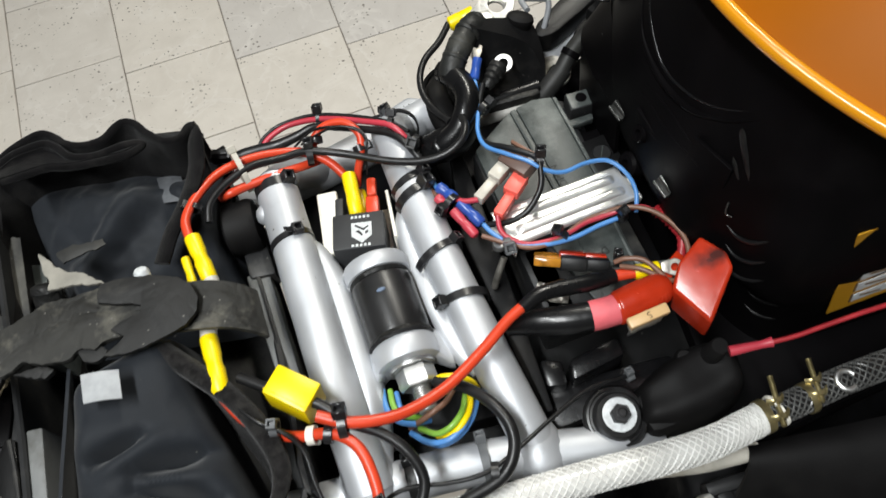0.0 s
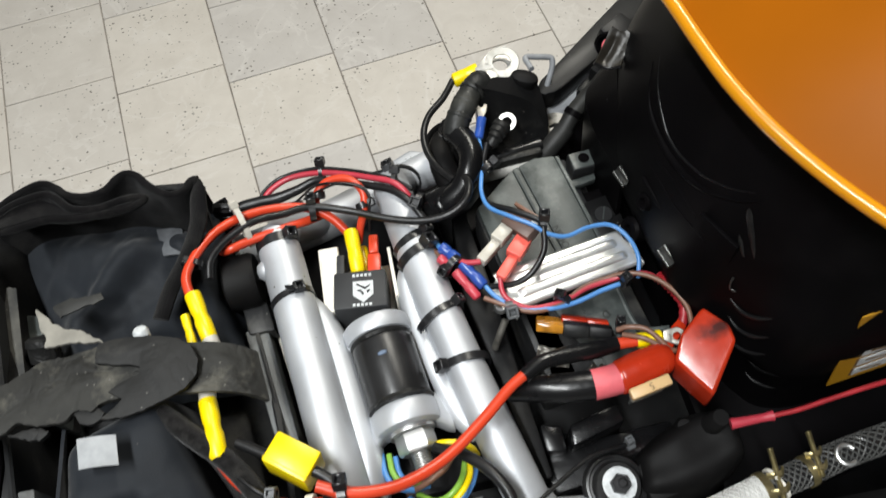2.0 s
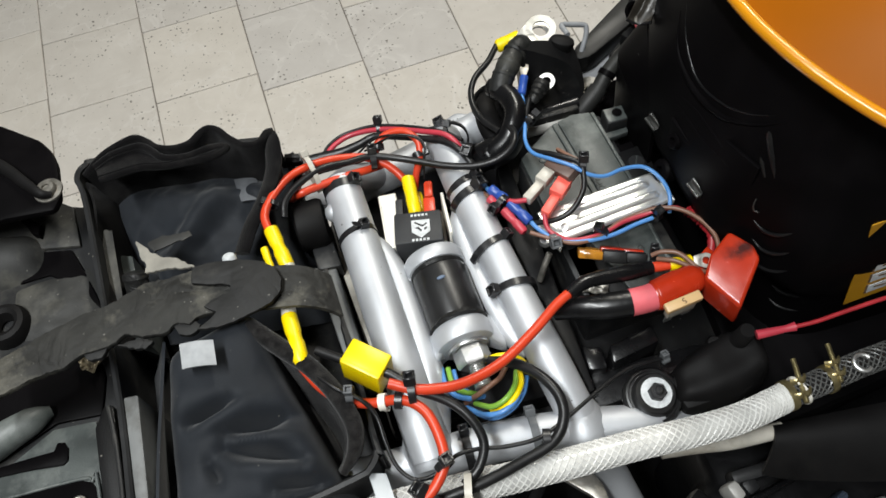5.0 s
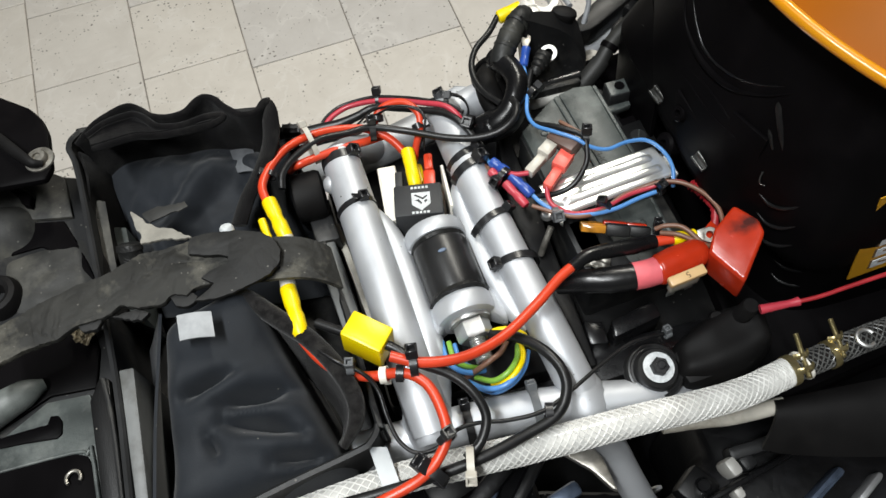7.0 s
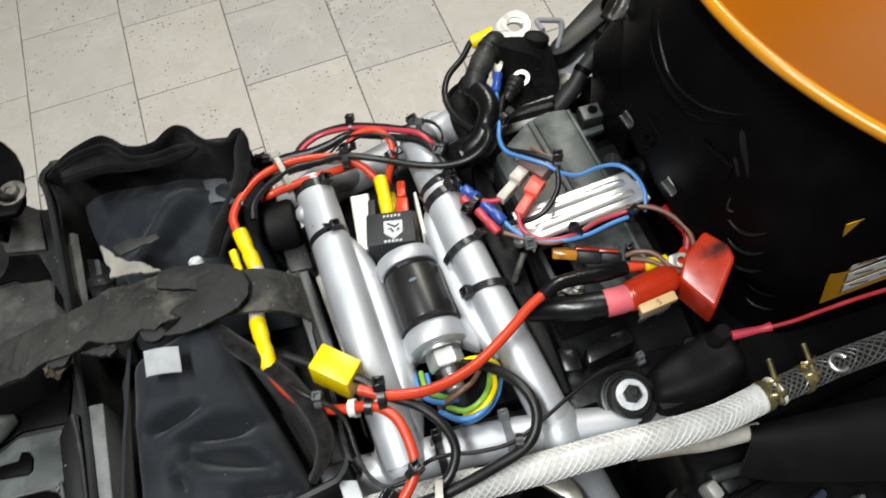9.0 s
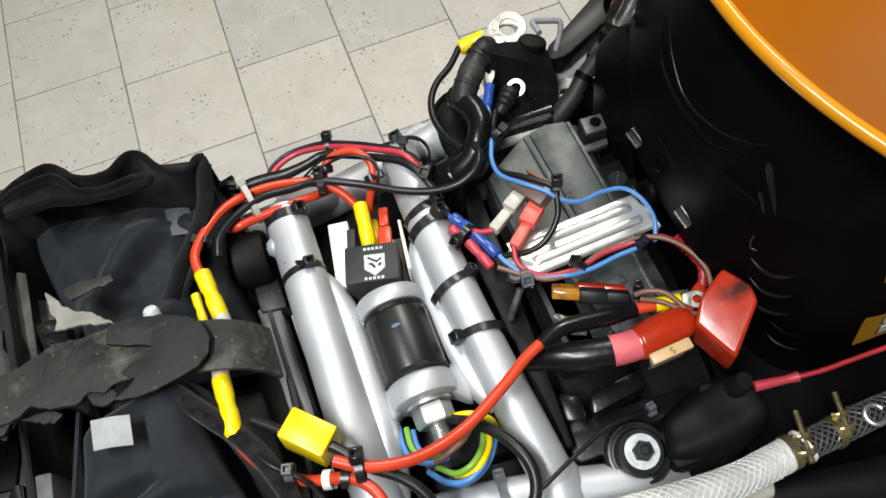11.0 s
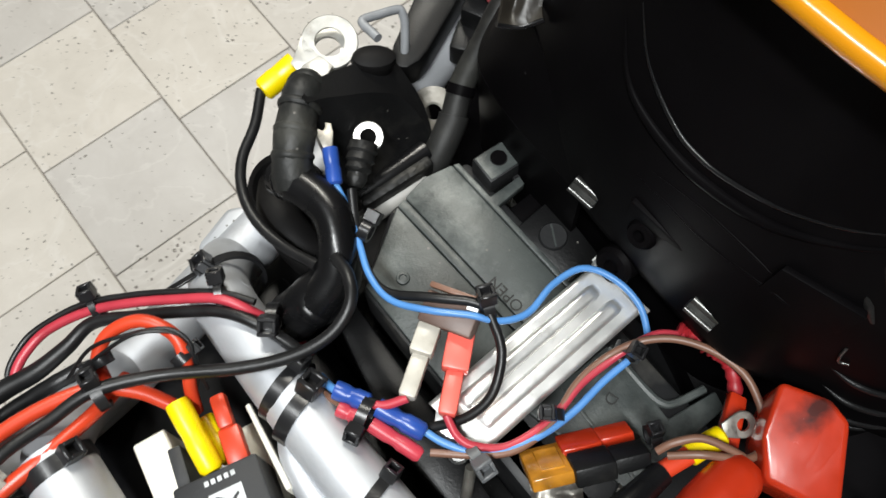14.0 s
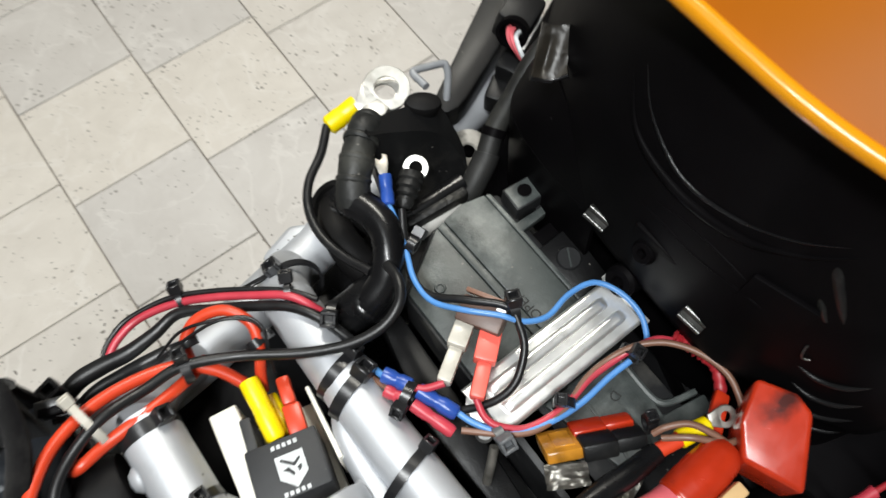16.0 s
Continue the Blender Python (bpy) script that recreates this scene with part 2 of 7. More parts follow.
GREYBAR = material("dusty_pale_grey_plastic", (0.13, 0.135, 0.135), 0.55, 0, 0.2, 60, 0.25, 700, dirt=(0.07, 0.07, 0.065), dirt_at=0.55, dust=0.15)
COVER = material("worn_grey_cover", (0.049, 0.056, 0.054), 0.42, 0, 0.4, 45, 0.3, 1100, spec=0.42, dirt=(0.132, 0.143, 0.136), dirt_at=0.53, crease=0.05, crease_scale=130, dust=0.25)
STRAPM = material("dusty_rubber", (0.020, 0.0197, 0.018), 0.72, 0, 0.45, 60, 0.7, 520, spec=0.28, dirt=(0.095, 0.09, 0.074), dirt_at=0.56, crease=0.7, crease_scale=60, dust=0.5)
CLOTH = material("black_nylon", (0.0100, 0.0122, 0.0158), 0.66, 0, 0.25, 35, 0.3, 1500, spec=0.17, dirt=(0.0150, 0.0174, 0.0215), dirt_at=0.55, sheen=0.12, crease=0.05, crease_scale=24, dust=0.05)
HEMFELT = material("fuzzy_black_hem", (0.0105, 0.0100, 0.0100), 0.95, 0, 0.5, 300, 1.0, 1100, sheen=0.15, spec=0.05, dirt=(0.020, 0.019, 0.018), dirt_at=0.56)
FELT = material("black_edging", (0.0034, 0.0032, 0.0035), 0.95, 0, 0.4, 90, 0.9, 1500, sheen=0.07, spec=0.06, dirt=(0.012, 0.0115, 0.011), dirt_at=0.56)
WORNPATCH = material("worn_grey_lining", (0.085, 0.09, 0.098), 0.6, 0, 0.3, 90, 0.3, 900, dirt=(0.04, 0.042, 0.046), dirt_at=0.5)
GREYTAB = material("grey_webbing", (0.30, 0.31, 0.32), 0.8, 0, 0.15, 200, 0.6, 2500)
RED = material("red_insulation", (0.55, 0.046, 0.015), 0.36, 0, 0.12, 60, 0.06, 500, dust=0.04)
CRIMSON = material("crimson_insulation", (0.42, 0.036, 0.055), 0.38, 0, 0.15, 80, 0.06, 500, dust=0.04)
REDCAP = material("red_rubber", (0.40, 0.026, 0.007), 0.24, 0, 0.12, 110, 0.05, 500, dirt=(0.16, 0.014, 0.008), dirt_at=0.70, crease=0.04, crease_scale=50)
REDCOVER = smudged(REDCAP, (0.0915, -0.0943, 1.0612), (80, 190, 80), (0.022, 0.008, 0.007))
PINK = material("pink_shrink", (0.62, 0.11, 0.13), 0.55, 0, 0.12, 120, 0.2, 700)
CORAL = material("coral_nylon", (0.78, 0.12, 0.09), 0.4, 0, 0.08, 120, 0.08, 500)
YELLOW = material("yellow_vinyl", (0.80, 0.60, 0.0), 0.36, 0, 0.06, 60, 0.1, 400)
BLUE = material("blue_insulation", (0.075, 0.225, 0.52), 0.36, 0, 0.1, 80, 0.06, 500)
BLUEDARK = material("blue_crimp", (0.02, 0.065, 0.30), 0.3, 0, 0.15, 90, 0.08, 500)
BROWN = material("brown_insulation", (0.17, 0.085, 0.055), 0.42, 0, 0.12, 90, 0.06, 500)
BROWNDARK = material("brown_nylon", (0.11, 0.065, 0.05), 0.45, 0, 0.15, 90, 0.1, 500)
GREEN = material("green_insulation", (0.20, 0.40, 0.05), 0.38, 0, 0.1, 80, 0.06, 500)
WHITE = material("ivory_nylon", (0.74, 0.71, 0.63), 0.45, 0, 0.05, 90, 0.1, 500)
CLOUDY = material("cloudy_tape", (0.30, 0.32, 0.33), 0.35, 0, 0.1, 90, 0.1, 400)
MILKY = material("milky_nylon", (0.46, 0.435, 0.38), 0.35, 0, 0.2, 90, 0.1, 400, dirt=(0.28, 0.25, 0.20), dirt_at=0.58)
TAN = material("tan_fuse", (0.62, 0.41, 0.20), 0.4, 0, 0.06, 90, 0.08, 400)
AMBER = material("amber_fuse", (0.36, 0.15, 0.015), 0.18, 0, 0.45, 130, 0.15, 400)
PRINT = material("pale_print", (0.52, 0.54, 0.55), 0.6, 0, 0.2, 400, 0)
DARKRED = material("dark_red_sleeve", (0.30, 0.014, 0.02), 0.45, 0, 0.2, 120, 0.1, 500)
INK = material("dark_print", (0.12, 0.07, 0.03), 0.7, 0, 0.1, 400, 0)
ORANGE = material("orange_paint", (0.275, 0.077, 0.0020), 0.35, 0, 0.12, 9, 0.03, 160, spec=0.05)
# the tank's orange again, lightened as the rolled lip looks in the light
ORANGELIT = material("orange_paint_lit", (0.58, 0.225, 0.004), 0.24, 0, 0.06, 12, 0.04, 200, coat=0.25)
TIN = material("dull_tin", (0.30, 0.285, 0.255), 0.42, 0.8, 0.3, 160, 0.2, 700, dirt=(0.16, 0.15, 0.13), dirt_at=0.55)
DARKTHREAD = material("grey_braid_thread", (0.075, 0.075, 0.072), 0.3, 0, 0.3, 120, 0.1, 900)
HOOK = material("grey_wire_coating", (0.26, 0.27, 0.285), 0.45, 0.2, 0.1, 200, 0.1, 800)
WORNPAINT = material("worn_grey_paint", (0.40, 0.39, 0.365), 0.45, 0.1, 0.15, 60, 0.2, 600, dirt=(0.25, 0.24, 0.22), dirt_at=0.6)
BLUESTEEL = material("blued_steel", (0.10, 0.13, 0.19), 0.4, 0.6, 0.3, 120, 0.2, 600)
DAMPER = material("damper_rubber", (0.013, 0.013, 0.0135), 0.34, 0, 0.3, 60, 0.1, 500, spec=0.45, dirt=(0.03, 0.03, 0.029), dirt_at=0.62, dust=0.1)
BOOT = material("matt_boot_rubber", (0.0046, 0.0043, 0.0044), 0.6, 0, 0.25, 50, 0.15, 900, spec=0.15, dirt=(0.0078, 0.0074, 0.0070), dirt_at=0.6)
DUSTY = material("dusty_grey_plastic", (0.024, 0.024, 0.0228), 0.6, 0, 0.35, 60, 0.3, 700, spec=0.3, dirt=(0.062, 0.060, 0.052), dirt_at=0.56, dust=0.3)
FOIL = material("crumpled_tan_foil", (0.16, 0.135, 0.09), 0.4, 0.2, 0.5, 220, 0.5, 500, crease=0.8, crease_scale=220)
RINGTIN = material("pale_tin", (0.50, 0.495, 0.47), 0.42, 0.8, 0.2, 160, 0.15, 700, dirt=(0.30, 0.285, 0.255), dirt_at=0.6)
RELAYGREY = material("grey_black_relay", (0.030, 0.031, 0.033), 0.55, 0, 0.2, 60, 0.25, 1400, spec=0.35, dirt=(0.048, 0.049, 0.050), dirt_at=0.62, dust=0.12)
TORN = material("torn_black_rubber", (0.012, 0.012, 0.0118), 0.65, 0, 0.3, 60, 0.4, 700, spec=0.3, dirt=(0.04, 0.038, 0.033), dirt_at=0.62, crease=0.35, crease_scale=45, dust=0.15)
TAPE = material("dusty_black_tape", (0.013, 0.0135, 0.0130), 0.5, 0, 0.3, 80, 0.3, 700, spec=0.32, crease=0.32, crease_scale=42, dirt=(0.034, 0.034, 0.030), dirt_at=0.56, dust=0.15)
LABEL = material("yellow_label", (0.45, 0.22, 0.008), 0.45, 0, 0.12, 40, 0.05, 300)
BRAID = material("clear_hose_wall", (0.48, 0.475, 0.455), 0.18, 0, 0.3, 60, 0.06, 300, coat=0.5)
THREAD = material("white_braid_thread", (0.60, 0.595, 0.57), 0.45, 0, 0.12, 90, 0.1, 900)
HOSEDARK = material("smoked_hose_wall", (0.012, 0.012, 0.012), 0.2, 0, 0.2, 60, 0.06, 300, coat=0.4)
UNDER = material("oily_black_metal", (0.004, 0.004, 0.0045), 0.4, 0.1, 0.4, 25, 0.3, 300, dirt_at=0.58, spec=0.25, dirt=(0.014, 0.014, 0.016), crease=0.1, crease_scale=50, dust=0.06)


# ---- mesh helpers ----
def mesh_of(name, bm, mat, smooth=True):
    me = bpy.data.meshes.new(name)
    bmesh.ops.recalc_face_normals(bm, faces=bm.faces)
    bm.to_mesh(me)
    bm.free()
    for m in mat if isinstance(mat, (list, tuple)) else [mat]:
        me.materials.append(m)
    if smooth:
        me.shade_smooth()
        me.set_sharp_from_angle(angle=radians(38))
    return me


def part(name, bm, mat, parent=None, label="", smooth=True):
    """Links a bmesh as one mesh object, under a thing or a part where one is given."""
    ob = new(name, mesh_of(name, bm, mat, smooth))
    if parent:
        ob.parent = parent
    return tagged(ob, label)


def thing(name, label, category, group="", kind=""):
    return tagged(new(name), label, category, group, kind)


def box(size, at=None, bevel=0.0, segments=2, bm=None):
    bm = bm or bmesh.new()
    made = bmesh.ops.create_cube(bm, size=1, matrix=(at or Matrix()) @ Matrix.Diagonal((*size, 1)))
    if bevel:
        edges = list({e for v in made["verts"] for e in v.link_edges})
        bmesh.ops.bevel(bm, geom=edges, offset=bevel, segments=segments, affect="EDGES", profile=0.5)
    return bm


def lathe(profile, at=None, sides=32, bm=None):
    """Turns a profile of (radius, height) about z."""
    bm = bm or bmesh.new()
    at = at or Matrix()
    rings = []
    for r, h in profile:
        if r < 1e-6:
            rings.append([bm.verts.new(at @ Vector((0, 0, h)))])
        else:
            rings.append([bm.verts.new(at @ Vector((r * math.cos(a), r * math.sin(a), h))) for a in (2 * math.pi * k / sides for k in range(sides))])
    for a, b in zip(rings, rings[1:]):
        for k in range(sides):
            vs = [a[k % len(a)], a[(k + 1) % len(a)], b[(k + 1) % len(b)], b[k % len(b)]]
            vs = list(dict.fromkeys(vs))
            if len(vs) > 2:
                bm.faces.new(vs)
    return bm


def smooth_way(points, steps=6):
    """Catmull-Rom through the points."""
    p = [Vector(q) for q in points]
    p = [2 * p[0] - p[1], *p, 2 * p[-1] - p[-2]]
    out = []
    for a, b, c, d in zip(p, p[1:], p[2:], p[3:]):
        for k in range(steps):
            t = k / steps
            out.append(0.5 * (2 * b + (c - a) * t + (2 * a - 5 * b + 4 * c - d) * t * t + (3 * b - a - 3 * c + d) * t ** 3))
    return out + [p[-2]]


def frames_along(way):
    """A point, a tangent and two normals for each point of a way."""
    side, out = None, []
    for k, q in enumerate(way):
        t = (way[min(k + 1, len(way) - 1)] - way[max(k - 1, 0)]).normalized()
        if side is None:
            side = t.orthogonal().normalized()
        side = (side - t * side.dot(t)).normalized()
        out.append((q, t, side, t.cross(side)))
    return out


def sweep(points, radius, sides=12, steps=6, bm=None, flat=1.0, closed_ends=True, straight=False):
    """A round (or flattened) strand along a smooth way; radius is one number or one for each given point."""
    bm = bm or bmesh.new()
    way = [Vector(q) for q in points] if straight else smooth_way(points, steps)
    radii = [radius] * len(way) if isinstance(radius, (int, float)) else list(float(q) for q in np.interp(np.linspace(0, 1, len(way)), np.linspace(0, 1, len(radius)), radius))
    rings = []
    for (q, t, u, v), r in zip(frames_along(way), radii):
        rings.append([bm.verts.new(q + r * (math.cos(a) * u + flat * math.sin(a) * v)) for a in (2 * math.pi * k / sides for k in range(sides))])
    for a, b in zip(rings, rings[1:]):
        for k in range(sides):
            bm.faces.new((a[k], a[(k + 1) % sides], b[(k + 1) % sides], b[k]))
    if closed_ends:
        for ring in (rings[0], rings[-1]):
            bm.faces.new(ring)
    return bm


def slab(outline, z0, z1, at=None, bevel=0.0, bm=None):
    """A plate from an outline in x and y, between two heights."""
    bm = bm or bmesh.new()
    at = at or Matrix()
    low = [bm.verts.new(at @ Vector((x, y, z0))) for x, y in outline]
    top = [bm.verts.new(at @ Vector((x, y, z1))) for x, y in outline]
    faces = [bm.faces.new(top), bm.faces.new(low[::-1])]
    for k in range(len(outline)):
        j = (k + 1) % len(outline)
        faces.append(bm.faces.new((low[k], low[j], top[j], top[k])))
    if bevel:
        bmesh.ops.recalc_face_normals(bm, faces=faces)
        bmesh.ops.bevel(bm, geom=list({e for f in faces for e in f.edges}), offset=bevel, segments=2, affect="EDGES", profile=0.5)
    return bm


def sheet(height, nu, nv, thick, bm=None):
    """A curved skin of some thickness; height(u, v) gives a point for u and v from 0 to 1."""
    bm = bm or bmesh.new()
    grid = [[Vector(height(i / nu, j / nv)) for j in range(nv + 1)] for i in range(nu + 1)]
    top, low = [], []
    for i in range(nu + 1):
        top.append([]), low.append([])
        for j in range(nv + 1):
            du = grid[min(i + 1, nu)][j] - grid[max(i - 1, 0)][j]
            dv = grid[i][min(j + 1, nv)] - grid[i][max(j - 1, 0)]
            nrm = du.cross(dv).normalized()
            top[i].append(bm.verts.new(grid[i][j]))
            low[i].append(bm.verts.new(grid[i][j] - nrm * thick))
    for i in range(nu):
        for j in range(nv):
            bm.faces.new((top[i][j], top[i + 1][j], top[i + 1][j + 1], top[i][j + 1]))
            bm.faces.new((low[i][j], low[i][j + 1], low[i + 1][j + 1], low[i + 1][j]))
    ring = [(i, 0) for i in range(nu)] + [(nu, j) for j in range(nv)] + [(i, nv) for i in range(nu, 0, -1)] + [(0, j) for j in range(nv, 0, -1)]
    for (a, b), (c, d) in zip(ring, ring[1:] + ring[:1]):
        bm.faces.new((top[a][b], low[a][b], low[c][d], top[c][d]))
    return bm


def aim(at, way, up=(0, 0, 1)):
    """A pose at a place with its z along a way and its y as near up as can be."""
    z = Vector(way).normalized()
    x = Vector(up).cross(z)
    x = x.normalized() if x.length > 1e-4 else z.orthogonal().normalized()
    m = Matrix((x, z.cross(x), z)).transposed().to_4x4()
    m.translation = at
    return m



# ---- the runs of the cables and hoses ----
WAY = {}
WAY["red_a"] = [(-0.1245, 0.0027, 1.0550), (-0.1248, 0.0146, 1.0550), (-0.1183, 0.0256, 1.0540), (-0.1071, 0.0368, 1.0510), (-0.0930, 0.0433, 1.0470), (-0.0771, 0.0448, 1.0430), (-0.0620, 0.0421, 1.0390), (-0.0516, 0.0341, 1.0350), (-0.0450, 0.0229, 1.0300)]
WAY["black_a"] = [(-0.1160, 0.0150, 1.0470), (-0.1130, 0.0235, 1.0490), (-0.1040, 0.0315, 1.0490), (-0.0897, 0.0372, 1.0490), (-0.0741, 0.0389, 1.0450), (-0.0601, 0.0394, 1.0430), (-0.0430, 0.0319, 1.0410), (-0.0241, 0.0189, 1.0420), (-0.0093, 0.0110, 1.0440), (0.0034, 0.0082, 1.0470), (0.0133, 0.0111, 1.0500), (0.0180, 0.0185, 1.0500), (0.0190, 0.0270, 1.0460)]
WAY["red_b"] = [(-0.1120, 0.0510, 1.0100), (-0.1093, 0.0366, 1.0320), (-0.1049, 0.0289, 1.0440), (-0.0938, 0.0309, 1.0430), (-0.0791, 0.0324, 1.0420), (-0.0641, 0.0365, 1.0360), (-0.0532, 0.0428, 1.0280)]
WAY["red_loop"] = [(-0.0576, 0.0427, 1.0350), (-0.0554, 0.0489, 1.0380), (-0.0480, 0.0519, 1.0420), (-0.0379, 0.0479, 1.0450), (-0.0327, 0.0386, 1.0440), (-0.0346, 0.0310, 1.0400), (-0.0391, 0.0254, 1.0330), (-0.0423, 0.0207, 1.0260)]
WAY["thin_a"] = [(-0.0662, 0.0513, 1.0340), (-0.0550, 0.0514, 1.0420), (-0.0448, 0.0470, 1.0460), (-0.0334, 0.0406, 1.0470), (-0.0302, 0.0340, 1.0450), (-0.0328, 0.0284, 1.0400), (-0.0354, 0.0230, 1.0300)]
WAY["thin_b"] = [(-0.0624, 0.0498, 1.0360), (-0.0512, 0.0470, 1.0440), (-0.0404, 0.0439, 1.0480), (-0.0318, 0.0376, 1.0460), (-0.0313, 0.0313, 1.0410), (-0.0359, 0.0258, 1.0340), (-0.0431, 0.0232, 1.0280)]
WAY["twin_red"] = [(-0.0838, 0.0655, 1.0200), (-0.0818, 0.0690, 1.0215), (-0.0755, 0.0722, 1.0230), (-0.0660, 0.0735, 1.0245), (-0.0521, 0.0691, 1.0280), (-0.0393, 0.0609, 1.0320), (-0.0263, 0.0505, 1.0360), (-0.0162, 0.0409, 1.0400), (-0.0105, 0.0318, 1.0375), (-0.0062, 0.0240, 1.0260), (-0.0035, 0.0180, 1.0100)]
WAY["twin_black"] = [(-0.0852, 0.0650, 1.0190), (-0.0840, 0.0705, 1.0210), (-0.0770, 0.0748, 1.0225), (-0.0684, 0.0762, 1.0240), (-0.0523, 0.0722, 1.0280), (-0.0379, 0.0631, 1.0320), (-0.0249, 0.0525, 1.0360), (-0.0144, 0.0423, 1.0390), (-0.0082, 0.0331, 1.0400)]
WAY["twin_sleeve"] = [(-0.1120, 0.0630, 1.0150), (-0.0980, 0.0675, 1.0190), (-0.0870, 0.0670, 1.0205), (-0.0760, 0.0650, 1.0220), (-0.0640, 0.0650, 1.0240), (-0.0530, 0.0655, 1.0265), (-0.0409, 0.0573, 1.0300), (-0.0287, 0.0478, 1.0340), (-0.0179, 0.0377, 1.0380), (-0.0112, 0.0263, 1.0390), (-0.0058, 0.0119, 1.0340)]
WAY["stub_sleeve"] = [(-0.1130, 0.0570, 1.0120), (-0.0960, 0.0620, 1.0150), (-0.0830, 0.0610, 1.0170), (-0.0735, 0.0590, 1.0190), (-0.0640, 0.0580, 1.0200)]
WAY["red_d"] = [(-0.1262, -0.0760, 1.0600), (-0.1210, -0.0872, 1.0550), (-0.1138, -0.0955, 1.0520), (-0.1020, -0.1030, 1.0540), (-0.0870, -0.1085, 1.0590), (-0.0785, -0.1175, 1.0600), (-0.0762, -0.1310, 1.0590), (-0.0780, -0.1420, 1.0565), (-0.0865, -0.1502, 1.0535), (-0.0975, -0.1541, 1.0500), (-0.1141, -0.1562, 1.0480)]
WAY["red_e"] = [(-0.0900, -0.1017, 1.0660), (-0.0791, -0.1080, 1.0640), (-0.0644, -0.1111, 1.0610), (-0.0506, -0.1097, 1.0570), (-0.0348, -0.1045, 1.0530), (-0.0165, -0.0946, 1.0500), (-0.0012, -0.0857, 1.0500), (0.0110, -0.0811, 1.0510)]
WAY["shrink_e"] = [(0.0063, -0.0832, 1.0510), (0.0160, -0.0800, 1.0510), (0.0282, -0.0801, 1.0490), (0.0398, -0.0812, 1.0470), (0.0520, -0.0815, 1.0450)]
WAY["black_box"] = [(-0.1172, -0.0721, 1.0600), (-0.0996, -0.0878, 1.0620), (-0.0886, -0.0957, 1.0620), (-0.0790, -0.1071, 1.0610), (-0.0675, -0.1158, 1.0580), (-0.0603, -0.1257, 1.0550), (-0.0580, -0.1367, 1.0500), (-0.0635, -0.1456, 1.0460), (-0.0724, -0.1503, 1.0440)]
WAY["black_loop"] = [(-0.0397, -0.0939, 1.0300), (-0.0298, -0.1034, 1.0400), (-0.0217, -0.1149, 1.0450), (-0.0175, -0.1268, 1.0460), (-0.0192, -0.1373, 1.0450), (-0.0275, -0.1456, 1.0430), (-0.0438, -0.1490, 1.0420), (-0.0665, -0.1520, 1.0420), (-0.0903, -0.1521, 1.0410), (-0.1161, -0.1510, 1.0410), (-0.1412, -0.1489, 1.0410)]
WAY["thin_w"] = [(0.0462, -0.1201, 1.0200), (0.0242, -0.1211, 1.0280), (0.0033, -0.1286, 1.0360), (-0.0169, -0.1371, 1.0420), (-0.0331, -0.1423, 1.0450), (-0.0488, -0.1409, 1.0450), (-0.0612, -0.1379, 1.0460), (-0.0717, -0.1376, 1.0470), (-0.0826, -0.1419, 1.0460), (-0.0921, -0.1411, 1.0460), (-0.0979, -0.1338, 1.0480), (-0.0996, -0.1230, 1.0520), (-0.0999, -0.1110, 1.0560), (-0.1042, -0.1029, 1.0610), (-0.1123, -0.0959, 1.0630), (-0.1207, -0.0856, 1.0600)]
WAY["thin_w_two"] = [(-0.0999, -0.1118, 1.0500), (-0.1007, -0.1066, 1.0560), (-0.1057, -0.1006, 1.0600), (-0.1130, -0.0952, 1.0640), (-0.1218, -0.0831, 1.0620)]
WAY["blue_main"] = [(0.0339, 0.0475, 1.0455), (0.0318, 0.0385, 1.0445), (0.0280, 0.0275, 1.0430), (0.0240, 0.0169, 1.0430), (0.0238, 0.0057, 1.0460), (0.0298, -0.0051, 1.0510), (0.0382, -0.0142, 1.0520), (0.0442, -0.0207, 1.0500), (0.0531, -0.0235, 1.0470), (0.0655, -0.0211, 1.0440), (0.0768, -0.0227, 1.0420), (0.0823, -0.0314, 1.0410), (0.0828, -0.0424, 1.0400), (0.0791, -0.0516, 1.0360)]
WAY["black_main"] = [(0.0365, 0.0423, 1.0460), (0.0306, 0.0327, 1.0430), (0.0251, 0.0212, 1.0410), (0.0245, 0.0093, 1.0440), (0.0332, -0.0025, 1.0500), (0.0423, -0.0133, 1.0520), (0.0419, -0.0210, 1.0500), (0.0383, -0.0285, 1.0470), (0.0295, -0.0348, 1.0430), (0.0204, -0.0349, 1.0390), (0.0106, -0.0301, 1.0340)]
WAY["brown_main"] = [(0.0057, -0.0357, 1.0360), (0.0154, -0.0446, 1.0370), (0.0253, -0.0509, 1.0370), (0.0383, -0.0518, 1.0370), (0.0516, -0.0479, 1.0380), (0.0632, -0.0475, 1.0390), (0.0725, -0.0500, 1.0430), (0.0810, -0.0558, 1.0450), (0.0870, -0.0650, 1.0460), (0.0897, -0.0755, 1.0460), (0.0880, -0.0840, 1.0450), (0.0835, -0.0915, 1.0440), (0.0775, -0.0945, 1.0465), (0.0712, -0.0930, 1.0490), (0.0662, -0.0880, 1.0500), (0.0621, -0.0840, 1.0500), (0.0560, -0.0790, 1.0470)]
WAY["brown_two"] = [(0.0545, -0.0762, 1.0470), (0.0590, -0.0773, 1.0495), (0.0654, -0.0811, 1.0508), (0.0694, -0.0878, 1.0500), (0.0722, -0.0941, 1.0480)]
